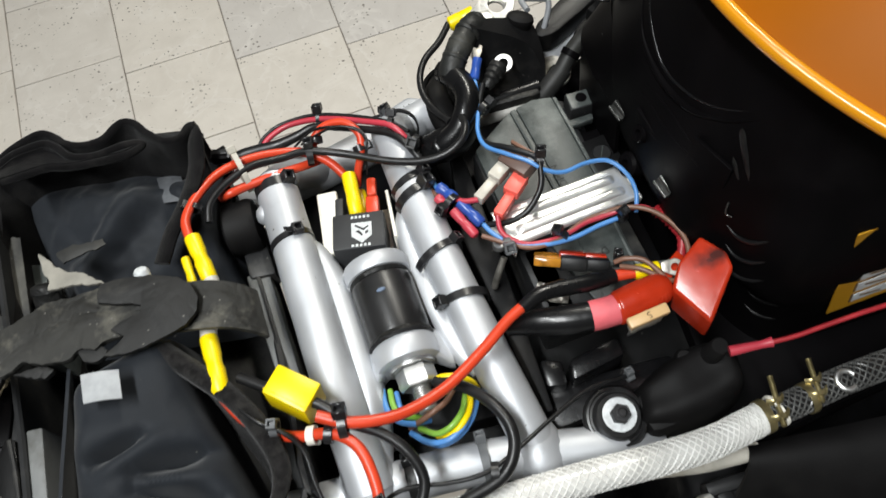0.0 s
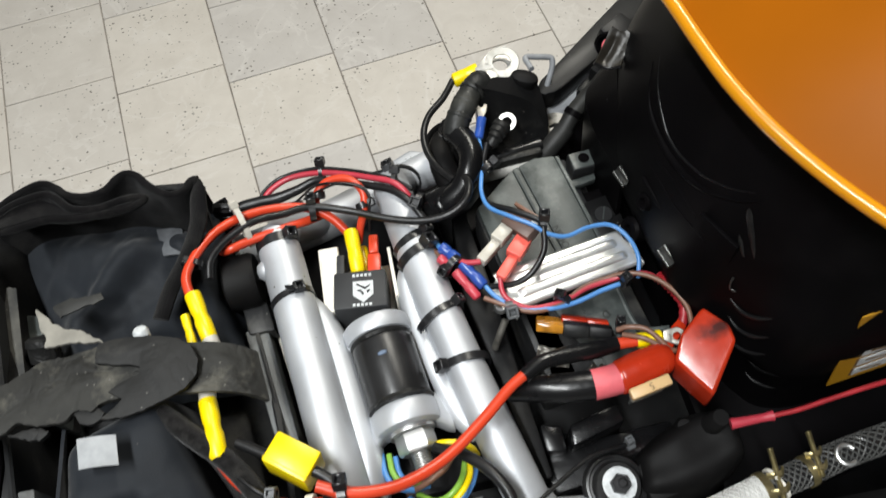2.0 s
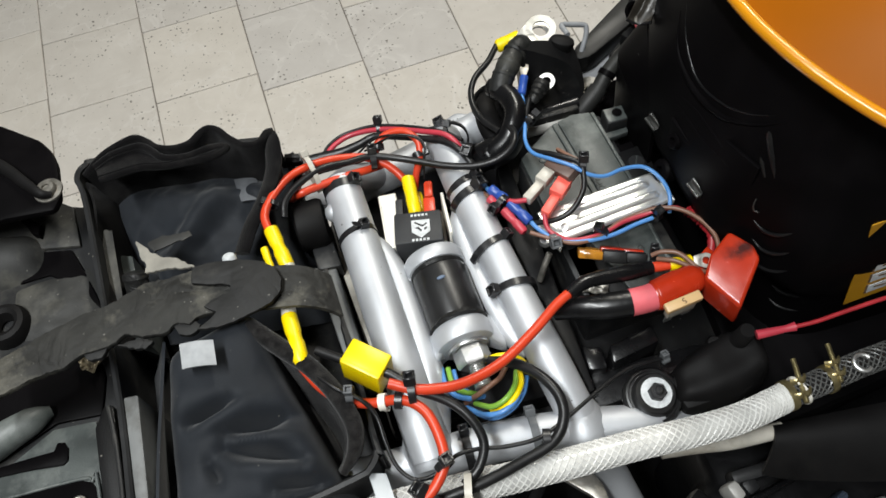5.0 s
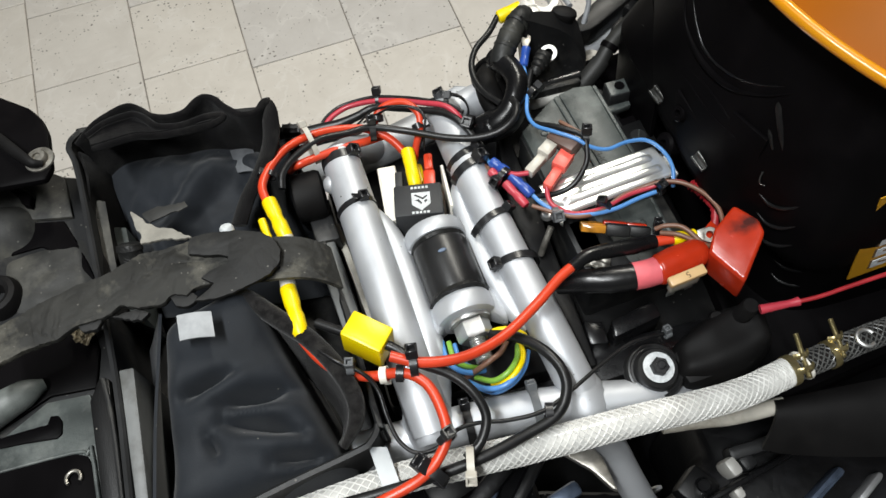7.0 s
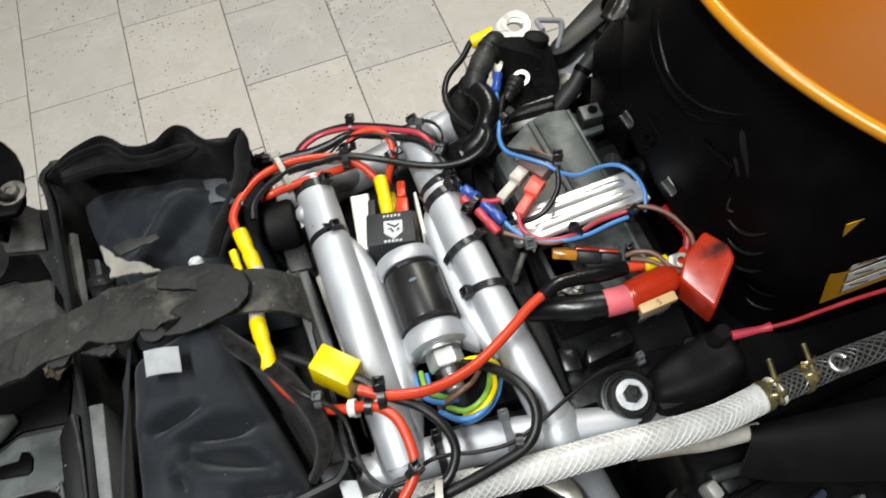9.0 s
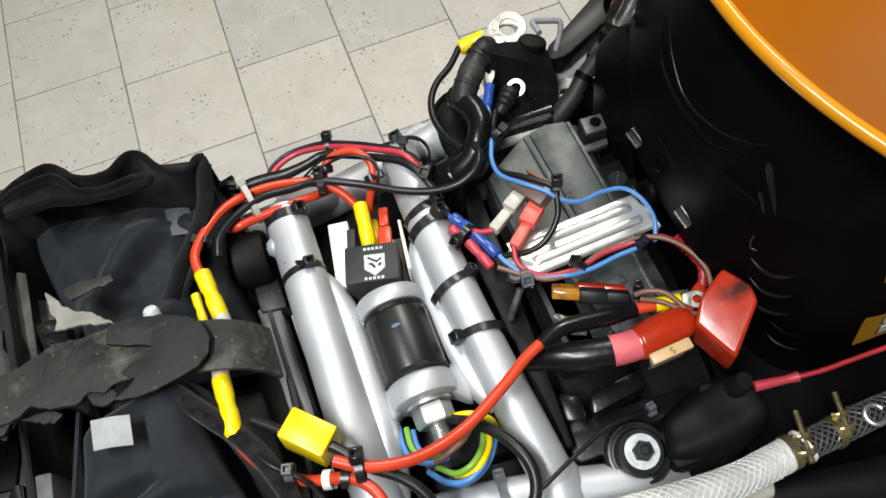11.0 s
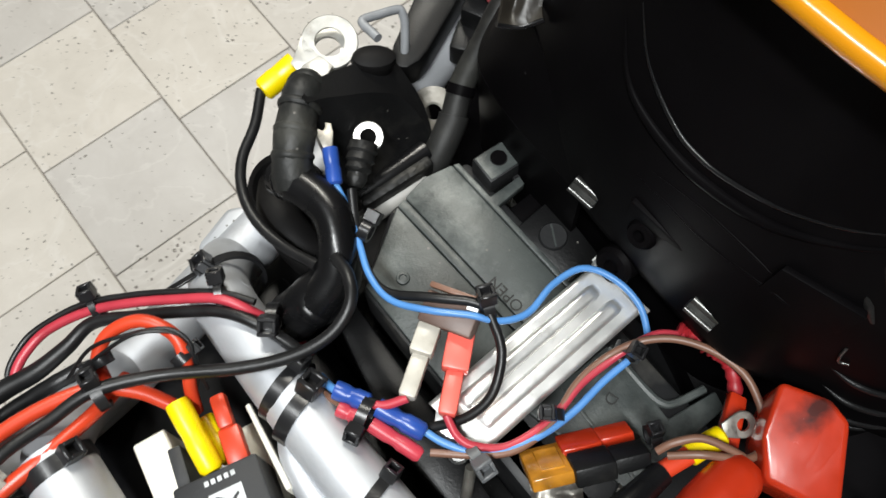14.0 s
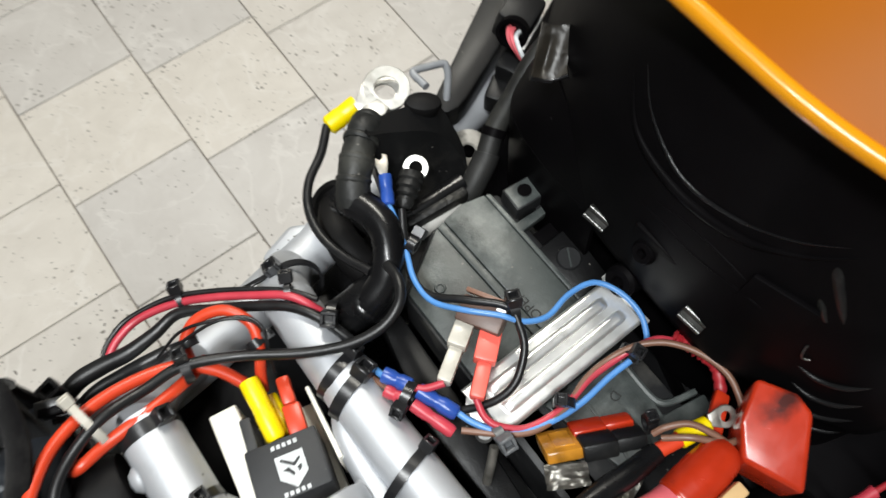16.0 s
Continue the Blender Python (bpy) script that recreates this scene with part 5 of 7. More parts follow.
tab_bm = sheet(lambda u, v: (-0.1738 + 0.0148 * u - 0.0009 * v, -0.0550 - 0.0033 * u - 0.0120 * v, 1.0765 + 0.0012 * math.sin(math.pi * u) - 0.001 * v), 14, 10, 0.0009)
part("pull_tab", tab_bm, GREYTAB, pouch_part, "grey webbing pull tab")

def ragged(outline, amount=0.0006, step=0.0016, seed=0.0):
    """The outline cut into short steps that stray from it, as torn rubber does."""
    out = []
    for (ax, ay), (bx, by) in zip(outline, outline[1:] + outline[:1]):
        n = max(1, int(math.hypot(bx - ax, by - ay) / step))
        for k in range(n):
            x, y = ax + (bx - ax) * k / n, ay + (by - ay) * k / n
            out.append((x + amount * noise.noise(Vector((x * 420, y * 420, seed))), y + amount * 1.6 * noise.noise(Vector((x * 380, y * 380, seed + 9)))))
    return out


plug = thing("rubber_bung", "black rubber bung lying in the bag beside the strap", "bung")
part("bung_body", lathe([(0, 0.0070), (0.0044, 0.0070), (0.0058, 0.0060), (0.0062, 0.0030), (0.0056, 0.0022), (0.0060, -0.0050), (0.0, -0.0050)], aim((-0.2028, 0.0130, 1.0330), (0.15, 0.75, 0.65)) @ Matrix.Diagonal((1.15, 0.85, 1, 1)), 24), RUBBER, plug)
strap = thing("rubber_strap", "cracked dusty black rubber strap across the tray", "strap")
strap_edge = [(-0.275, -0.032), (-0.2590, -0.0280), (-0.2430, -0.0240), (-0.2320, -0.0210), (-0.2180, -0.0185), (-0.2050, -0.0180), (-0.1930, -0.0145), (-0.1870, -0.0125), (-0.1770, -0.0140), (-0.1630, -0.0140), (-0.1550, -0.0150), (-0.1410, -0.0180), (-0.1300, -0.0225),
              (-0.1262, -0.0290), (-0.1270, -0.0360), (-0.1320, -0.0420), (-0.1400, -0.0450), (-0.1500, -0.0440), (-0.1560, -0.0405), (-0.1640, -0.0395), (-0.1700, -0.0420), (-0.1770, -0.0395), (-0.1815, -0.0430), (-0.1920, -0.0405), (-0.2000, -0.0365), (-0.2080, -0.0400), (-0.2200, -0.0395), (-0.2290, -0.0430), (-0.2440, -0.0435), (-0.2600, -0.0465), (-0.275, -0.050)]
part("strap_band", slab(ragged(strap_edge), 1.0665, 1.0700, bevel=0.0003), STRAPM, strap)


def strap_loop(u, v):
    a = math.radians(100 * u)
    return (-0.142 + 0.0265 * u + 0.0135 * math.sin(a), -0.0205 - 0.0145 * u - 0.023 * v - 0.002 * math.sin(3 * v), 1.0645 + 0.0022 * math.sin(math.pi * u) - 0.020 * max(0, u - 0.45) ** 1.6)


part("strap_end", sheet(strap_loop, 24, 12, 0.0022), STRAPM, strap, "rounded strap end loop")
part("torn_tongue", slab(ragged([(-0.1620, -0.0145), (-0.1540, -0.0150), (-0.1410, -0.0180), (-0.1300, -0.0232), (-0.1245, -0.0290), (-0.1228, -0.0360), (-0.1245, -0.0425), (-0.1300, -0.0468), (-0.1370, -0.0485), (-0.1480, -0.0503), (-0.1570, -0.0505), (-0.1660, -0.0480), (-0.1600, -0.0455), (-0.1560, -0.0425), (-0.1590, -0.0398), (-0.1610, -0.0375), (-0.1550, -0.0350), (-0.1475, -0.0342), (-0.1470, -0.0310), (-0.1500, -0.0290), (-0.1580, -0.0262), (-0.1645, -0.0230), (-0.1640, -0.0185)], 0.0003, 0.0012, 3.0), 1.0708, 1.0732, bevel=0.0004), TORN, strap, "torn rounded black tongue")
for pts in ([(-0.205, -0.0400), (-0.198, -0.0440), (-0.192, -0.0470), (-0.188, -0.0440), (-0.194, -0.0400)], [(-0.222, -0.0370), (-0.2185, -0.0430), (-0.212, -0.0440), (-0.209, -0.0390)], [(-0.178, -0.0390), (-0.1755, -0.0450), (-0.170, -0.0475), (-0.165, -0.0440), (-0.168, -0.0400)], [(-0.199, -0.0205), (-0.194, -0.0165), (-0.190, -0.0185), (-0.186, -0.0160), (-0.183, -0.0200)]):
    part("torn_rag", slab(ragged(pts, 0.0006, 0.0014, 5.0), 1.0655, 1.0685, bevel=0.0003), TORN, strap)
part("torn_edge", slab(ragged([(-0.1890, 0.0150), (-0.1850, 0.0110), (-0.1820, 0.0050), (-0.1770, 0.0010), (-0.1710, -0.0020), (-0.1660, -0.0070), (-0.1620, -0.0110), (-0.1700, -0.0085), (-0.1770, -0.0060), (-0.1870, -0.0050), (-0.1860, 0.0000), (-0.1880, 0.0050)], 0.0007, 0.0011, 7.0), 1.0650, 1.0670, None, 0.0003), material("pale_frayed_rubber", (0.20, 0.19, 0.165), 0.9, 0, 0.25, 90, 0.6, 700), strap, "pale frayed torn edge")
part("torn_scrap", slab(ragged([(-0.1890, 0.0240), (-0.1810, 0.0260), (-0.1660, 0.0240), (-0.1650, 0.0200), (-0.1790, 0.0190), (-0.1860, 0.0175)], 0.0007, 0.0012, 11.0), 1.0490, 1.0500, None, 0.0002), DUSTY, strap, "grey dusty scrap")
part("strap_stud", lathe([(0, 0.0045), (0.0026, 0.0043), (0.0034, 0.0032), (0.0036, 0)], aim((-0.1455, -0.0145, 1.0665), (0.15, 0.55, 1)), 20), PRINT, strap, "pale grey stud")

tail = thing("tail_section", "dusty black plastic tail section with bolts", "tail section")
part("tail_plate", slab([(-0.44, -0.22), (-0.2195, -0.20), (-0.2185, -0.06), (-0.222, 0.06), (-0.227, 0.085), (-0.26, 0.100), (-0.44, 0.11)], 0.985, 1.022, bevel=0.004), TRAY, tail)
part("upper_plate", slab([(-0.40, 0.105), (-0.2782, 0.0933), (-0.2435, 0.0927), (-0.2350, 0.0850), (-0.2335, 0.0560), (-0.2575, 0.0629), (-0.2986, 0.0736), (-0.40, 0.08)], 1.0210, 1.0245, bevel=0.001), DUSTY, tail, "dusty grey plate")
part("grey_plate", slab([(-0.40, -0.058), (-0.3034, -0.0613), (-0.2870, -0.0627), (-0.2580, -0.0488), (-0.2368, -0.0518), (-0.2310, -0.0850), (-0.2310, -0.21), (-0.40, -0.21)], 1.0200, 1.0235, bevel=0.001), COVER, tail, "scuffed grey plate")
tail_flap = part("tail_flap", slab([(-0.34, 0.178), (-0.2821, 0.1495), (-0.2570, 0.1328), (-0.2371, 0.1140), (-0.2310, 0.1030), (-0.2281, 0.0914), (-0.2283, 0.0680), (-0.2328, 0.0602), (-0.2611, 0.0646), (-0.34, 0.074)], 1.0505, 1.0560, bevel=0.0025), SHELL, tail, "black flap with a bolt")
part("flap_rib", sweep([(-0.300, 0.140, 1.056), (-0.2611, 0.1029, 1.0585), (-0.2443, 0.0800, 1.0600), (-0.2375, 0.0705, 1.0600), (-0.2320, 0.0690, 1.0580)], [0.004, 0.004, 0.0035, 0.0028, 0.0018], 12, 5, flat=0.6), BOOT, tail_flap)
part("flap_bolt", lathe([(0, 0.0028), (0.0020, 0.0028), (0.0022, 0.0040), (0.0042, 0.0040), (0.0050, 0.0030), (0.0052, 0.0012), (0.0078, 0.0010), (0.0080, 0)], pose(-0.2343, 0.0742, 1.0558), 24), TIN, tail_flap, "shiny socket bolt")
part("tail_rib", slab([(-0.2295, -0.20), (-0.2205, -0.20), (-0.2190, -0.095), (-0.2190, -0.0575), (-0.2235, -0.0560), (-0.2290, -0.066)], 1.020, 1.045, bevel=0.001), PLASTIC, tail)
part("rib_lip", sweep([(-0.2215, -0.057, 1.0445), (-0.2200, -0.075, 1.0450), (-0.2200, -0.098, 1.0450), (-0.2212, -0.14, 1.0450), (-0.2225, -0.19, 1.045)], 0.0012, 8, 4), TRAY, tail)
part("end_lump", sheet(lambda u, v: (-0.300 + 0.046 * u - 0.004 * (2 * v - 1) ** 2, 0.086 - 0.042 * v - 0.010 * u * (1 - v), 1.018 + 0.016 * (1 - (2 * v - 1) ** 2) * (1 - u ** 6)), 24, 20, 0.002), DUSTY, tail, "rounded dusty end")
part("snap_hook", slab([(-0.2643, 0.0831), (-0.2588, 0.0835), (-0.2525, 0.0757), (-0.2538, 0.0681), (-0.2581, 0.0709), (-0.2600, 0.0770)], 1.0240, 1.0300, bevel=0.0008), SHELL, tail, "small black snap hook")
# raised black plate paints the shade inside the tail's pocket
part("pocket_shade", slab([(-0.2569, 0.0615), (-0.2390, 0.0560), (-0.2310, 0.0320), (-0.2260, 0.0100), (-0.2380, 0.0290), (-0.2528, 0.0435), (-0.2700, 0.0440)], 1.0205, 1.0235, bevel=0.001), SHELL, tail, "black plate painting the shade of a pocket")
part("dust_patch", sheet(lambda u, v: (-0.274 + 0.046 * u, 0.042 - 0.034 * v - 0.012 * u * v, 1.0205 + 0.0035 * (1 - (2 * u - 1) ** 4) * (1 - (2 * v - 1) ** 4) * (1 + 0.3 * noise.noise(Vector((u * 5, v * 5, 4))))), 40, 30, 0.001), DUSTY, tail, "gritty brown dust")
part("grommet", lathe([(0.0040, 0.002), (0.0060, 0.008), (0.0085, 0.0095), (0.0110, 0.0085), (0.0125, 0.005), (0.0130, 0.0)], pose(-0.2770, 0.0185, 1.0215), 32), BOOT, tail, "black rubber grommet")
# no hollow here: a black slab stands for the shade down the cavity
part("cavity_shade", slab([(-0.31, -0.008), (-0.2712, -0.0070), (-0.2320, -0.0075), (-0.2290, -0.0300), (-0.2330, -0.0500), (-0.2560, -0.0465), (-0.2840, -0.0560), (-0.31, -0.058)], 1.0205, 1.0240, bevel=0.001), SHELL, tail, "black plate painting the shade of a cavity")
for x, y, turn, size in ((-0.2365, -0.0205, 20, 0.75), (-0.2310, -0.0240, -35, 0.7), (-0.2285, -0.0195, 60, 0.5)):
    part("foil_scrap", sheet(lambda u, v: tuple(pose(x, y, 1.0290, 0, 0, turn) @ Vector((size * 0.007 * (u - 0.5), size * 0.013 * (v - 0.5), size * (0.004 * noise.noise(Vector((u * 3, v * 3, turn))) + 0.003 * abs(2 * u - 1))))), 12, 16, 0.0003), FOIL, tail, "crumpled tan foil scrap")
part("grey_bar", sweep([(-0.335, -0.0690, 1.026), (-0.3052, -0.0564, 1.029), (-0.2829, -0.0489, 1.030), (-0.2658, -0.0432, 1.029), (-0.2570, -0.0400, 1.026)], [0.0085, 0.0088, 0.0086, 0.0070, 0.003], 20, 6), COVER, tail, "smooth grey bar")
# shade within the keyhole laid on the grey plate as a black slab
part("slot", slab([(-0.3020, -0.0610), (-0.2855, -0.0595), (-0.2689, -0.0601), (-0.2584, -0.0608), (-0.2564, -0.0570), (-0.2530, -0.0580), (-0.2512, -0.0620), (-0.2520, -0.0680), (-0.2545, -0.0696), (-0.2694, -0.0667), (-0.2857, -0.0645), (-0.3021, -0.0653)], 1.0232, 1.0246, bevel=0.0005), SHELL, tail, "black plate painting the shade of a keyhole slot")
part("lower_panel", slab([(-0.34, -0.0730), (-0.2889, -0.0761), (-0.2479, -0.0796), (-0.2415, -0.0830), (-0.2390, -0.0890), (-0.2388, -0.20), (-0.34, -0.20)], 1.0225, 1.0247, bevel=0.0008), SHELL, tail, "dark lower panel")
part("panel_rim", sweep([(-0.34, -0.0728, 1.0248), (-0.2889, -0.0760, 1.0248), (-0.2479, -0.0794, 1.0248), (-0.2412, -0.0828, 1.0248), (-0.2386, -0.0890, 1.0248), (-0.2385, -0.20, 1.0248)], 0.0009, 8, 3), COVER, tail)
part("spring_clip", sweep([(-0.2481 + 0.0034 * math.cos(a), -0.0922 + 0.0034 * math.sin(a), 1.0262) for a in np.linspace(-0.6, 3.8, 12)], 0.0009, 8, 3), TIN, tail, "bright open ring clip")

# ---- bits beside the left rail ----
holder = thing("rubber_bush", "black rubber bush and grey plastic holder beside the rail", "bush")
part("bush", lathe([(0, 0), (0.0125, 0), (0.0140, 0.0012), (0.0142, 0.014), (0.0130, 0.0165), (0, 0.0168)], aim((-0.1125, 0.0200, 1.0255), (1, -0.08, 0.02)), 36), BOOT, holder)
part("bush_stem", slab([(-0.1085, 0.010), (-0.0955, 0.009), (-0.0950, -0.010), (-0.1085, -0.008)], 0.985, 1.022, bevel=0.002), TRAY, holder)
part("holder_bar", slab([(-0.1105, -0.004), (-0.0985, -0.008), (-0.0975, -0.074), (-0.1080, -0.074)], 0.985, 1.020, bevel=0.0016), GREYBAR, holder, "grey plastic bar")
# raised dark strip paints the shade of a groove along the bar
part("groove_shade", slab([(-0.1055, -0.006), (-0.1035, -0.0065), (-0.1020, -0.073), (-0.1040, -0.073)], 1.0195, 1.0212, bevel=0.0004), TRAY, holder)
part("ivory_strip", slab([(-0.0975, 0.008), (-0.0935, 0.007), (-0.0905, -0.062), (-0.0945, -0.062)], 0.985, 1.010, bevel=0.0008), MILKY, holder, "pale plastic strip")
part("rail_stud", lathe([(0, 0.0052), (0.0030, 0.0046), (0.0050, 0.0024), (0.0056, 0)], aim((-0.0900, 0.0165, 1.0345), (-1, 0.02, 0.22)), 24), SILVER, holder, "silver rounded stud")

buckle = thing("strap_buckle", "black plastic buckle at the tray corner", "buckle")
part("buckle_frame", box((0.0090, 0.0035, 0.0200), pose(-0.1020, 0.0525, 1.0380, 12, 0, -20), 0.0008), SHELL, buckle)
for dz in (-0.004, 0.003, 0.009):
    part("cross_bar", box((0.0105, 0.0048, 0.0020), pose(-0.1020, 0.0520, 1.0380 + dz, 12, 0, -20), 0.0006), DAMPER, buckle)

# ---- relay ----
relay = thing("relay", "black cube relay with pale printed crest between ivory holder walls", "relay")
relay.matrix_basis = pose(-0.0497, -0.0115, 1.0225, -7, 0, -14)
relay_case = part("relay_case", box((0.0260, 0.0215, 0.0270), pose(0, 0, 0), 0.0012), RELAYGREY, relay)
part("relay_tongue", box((0.0042, 0.0140, 0.0220), pose(-0.0100, 0.0170, -0.001), 0.0008), RELAYGREY, relay)
# crest: a shield outline filled pale, with dark inner strokes, and a bar of print above and below
part("crest", slab([(-0.0050, -0.0035), (-0.0050, 0.0045), (0.0050, 0.0045), (0.0050, -0.0035), (0.0, -0.0078)][::-1], 0.01345, 0.01362, pose(0.0015, -0.0002, 0)), PRINT, relay_case, "pale printed shield", False)
for pts in ([(-0.0036, 0.0022), (-0.0030, 0.0030), (0.0010, 0.0004), (0.0034, 0.0020), (0.0036, 0.0012), (0.0010, -0.0010)], [(-0.0034, -0.0012), (-0.0012, -0.0006), (0.0006, -0.0032), (0.0, -0.0042), (-0.0016, -0.0022)], [(0.0016, -0.0016), (0.0034, -0.0008), (0.0032, -0.0022), (0.0020, -0.0034)]):
    part("crest_stroke", slab(pts[::-1], 0.01355, 0.01372, pose(0.0015, 0.0002, 0)), RELAYGREY, relay_case, "", False)
for y in (-0.0092, 0.0078):
    for k in range(5):
        part("print_bar", box((0.0013, 0.0015, 0.0001), pose(-0.0030 + 0.0020 * k, y, 0.01357)), PRINT, relay_case, "", False)
part("left_wall", box((0.0016, 0.0330, 0.0200), pose(-0.0185, 0.0075, -0.003, 0, 0, 6), 0.0004, 1), WHITE, relay, "ivory holder wall")
part("right_wall", box((0.0018, 0.0300, 0.0200), pose(0.0160, 0.0125, -0.002, 0, 0, 6), 0.0004, 1), WHITE, relay, "ivory holder wall")
part("holder_step", box((0.0105, 0.0390, 0.0210), pose(-0.0150, 0.0120, -0.0035, 0, 0, 6), 0.0006, 1), WHITE, relay, "ivory holder block")
part("holder_base", box((0.0330, 0.0400, 0.0120), pose(-0.0015, 0.0060, -0.0135, 0, 0, 4), 0.0006, 1), WHITE, relay, "ivory holder base")

# ---- insulating cap, terminal cover, mount ----
ybox = thing("insulating_cap", "bright yellow square plastic insulating cap over a cable joint", "insulating cap")
ybox.matrix_basis = pose(-0.0970, -0.0872, 1.0580, -3, 3, -45)
part("cap_body", box((0.0205, 0.0135, 0.0190), None, 0.0011), YELLOW, ybox)
part("cap_seam", box((0.0207, 0.0006, 0.0192), pose(0, -0.0050, 0), 0.0002, 1), YELLOW, ybox)

rcap = thing("terminal_cover", "red rubber battery terminal cover with a black smudge", "terminal cover")
cap_top = [Vector(p) for p in ((0.0904, -0.0828, 1.0600), (0.0967, -0.0948, 1.0617), (0.0960, -0.1023, 1.0612), (0.0785, -0.1195, 1.0520), (0.0695, -0.0997, 1.0539), (0.0769, -0.0902, 1.0571))]
bm = bmesh.new()
top_ring = [bm.verts.new(p) for p in cap_top]
middle = sum(cap_top, Vector()) / len(cap_top)
low_ring = [bm.verts.new(middle.lerp(p, 0.94) + Vector((0.0015, -0.0010, -0.0215))) for p in cap_top]
bm.faces.new(top_ring)
bm.faces.new(low_ring[::-1])
for k in range(len(cap_top)):
    bm.faces.new((top_ring[k - 1], top_ring[k], low_ring[k], low_ring[k - 1]))
bmesh.ops.bevel(bm, geom=list(bm.edges), offset=0.0019, segments=5, affect="EDGES", profile=0.5)
bm.normal_update()
bmesh.ops.poke(bm, faces=[max(bm.faces, key=lambda f: f.calc_area() * max(0.0, f.normal.z))], offset=0.0012)
part("cover_body", bm, REDCOVER, rcap)
part("cover_flange", slab([(0.0700, -0.0950), (0.0880, -0.0830), (0.0860, -0.0780), (0.0720, -0.0860)], 1.0350, 1.0400, bevel=0.001), REDCAP, rcap)

arm = thing("tank_bracket", "black rubber covered tank bracket arm with its bolted mount", "bracket")
part("arm_plate", slab([(0.0430, -0.1290), (0.0560, -0.1225), (0.0800, -0.1150), (0.0930, -0.1200), (0.0920, -0.1380), (0.0800, -0.1485), (0.0430, -0.1480)], 0.998, 1.0170, bevel=0.005), BOOT, arm)
part("arm_post", lathe([(0, 0.022), (0.0036, 0.022), (0.0042, 0.021), (0.0050, 0.002), (0.0060, 0)], aim((0.0815, -0.1250, 1.0150), (0.06, -0.05, 1)), 24), BOOT, arm, "upright black post")
def boot(u, v):
    far = -0.1265 + 0.011 * math.sin(math.pi * min(1, 1.25 * u) * 0.62) - 0.006 * max(0, u - 0.8) / 0.2
    near = -0.1425 - 0.0075 * math.sin(math.pi * u)
    x = 0.040 + 0.053 * u + 0.006 * (1 - v) * (1 - 0.3 * u)
    dome = (1 - abs(2 * v - 1) ** 6) * (1 - abs(2 * u - 1) ** 14)
    return (x, far + (near - far) * v, 0.992 + (0.0275 + 0.006 * u) * dome + 0.0012 * dome * noise.noise(Vector((x * 70, v * 3, 2))))


part("boot", sheet(boot, 40, 30, 0.0015), BOOT, arm, "matt black rubber boot")
part("boot_knob", lathe([(0, 0.005), (0.003, 0.0045), (0.0046, 0.002), (0.005, -0.004)], aim((0.0725, -0.1215, 1.0165), (-0.2, 0.1, 1)), 20), BOOT, arm)
up = (0.06, -0.10, 1)
mount_ring = part("mount_ring", lathe([(0, 0.0), (0.0140, 0.0), (0.0149, 0.0015), (0.0150, 0.0045), (0.0138, 0.0065), (0.0128, 0.0068), (0.0122, 0.0060), (0.0112, 0.0062), (0.0106, 0.0095), (0.0098, 0.0108), (0.0, 0.0108)], aim((0.0318, -0.1340, 1.0090), up), 44), DAMPER, arm, "stepped black rubber ring")
part("mount_washer", lathe([(0.0, 0.0), (0.0074, 0.0), (0.0075, 0.0006), (0.0078, 0.0012), (0.0, 0.0012)], aim((0.0325, -0.1350, 1.0197), up), 36), PRINT, mount_ring, "pale washer")
part("mount_nut", lathe([(0, 0), (0.0046, 0), (0.0046, 0.0034), (0.0040, 0.0042), (0.0, 0.0042)], aim((0.0325, -0.1352, 1.0207), up), 6), DARKSTEEL, mount_ring, "black hexagon nut")
part("mount_bolt", lathe([(0, 0.0030), (0.0014, 0.0030), (0.0022, 0.0022), (0.0022, 0)], aim((0.0327, -0.1355, 1.0243), up), 18), DARKSTEEL, arm)

# ---- terminals, connectors and fuses ----
def crimp(p0, p1, r, mat, parent, name="crimp_sleeve", label="", waist=0.86):
    p0, p1 = Vector(p0), Vector(p1)
    d = (p1 - p0).length
    return part(name, lathe([(r * 0.7, 0), (r * 0.96, 0), (r, d * 0.06), (r * 0.98, d * 0.34), (r * waist, d * 0.42), (r * waist, d * 0.52), (r, d * 0.60), (r * 0.97, d * 0.94), (r * 0.72, d)], aim(p0, p1 - p0), 20), mat, parent, label)


joint = thing("crimp_joint", "yellow butt crimp joining two red cables beside the strap", "crimp joint", "yellow crimp joints")
crimp((-0.1237, 0.0050, 1.0545), (-0.1203, -0.0200, 1.0535), 0.0039, YELLOW, joint)
part("joint_core", sweep([(-0.1203, -0.0190, 1.0535), (-0.1196, -0.0245, 1.0530)], 0.0036, 16, 2), MILKY, joint, "pale end")
crimp((-0.1300, -0.0020, 1.0500), (-0.1290, -0.0190, 1.0495), 0.0022, YELLOW, joint)
joint = thing("crimp_joint", "yellow butt crimp on the red cable below the strap", "crimp joint", "yellow crimp joints")
crimp((-0.1255, -0.0500, 1.0600), (-0.1252, -0.0770, 1.0620), 0.0040, YELLOW, joint)
part("joint_core", sweep([(-0.1255, -0.0510, 1.0600), (-0.1250, -0.0450, 1.0590)], 0.0037, 16, 2), MILKY, joint, "pale end")

spade = thing("spade_connector", "yellow sleeved spade connector pushed on the relay", "spade connector")
crimp((-0.0446, 0.0245, 1.0330), (-0.0475, 0.0010, 1.0310), 0.0038, YELLOW, spade, waist=0.93)
crimp((-0.0420, 0.0180, 1.0240), (-0.0430, 0.0020, 1.0240), 0.0030, YELLOW, spade, waist=0.93)
spade = thing("spade_connector", "red sleeved spade connector pushed on the relay", "spade connector")
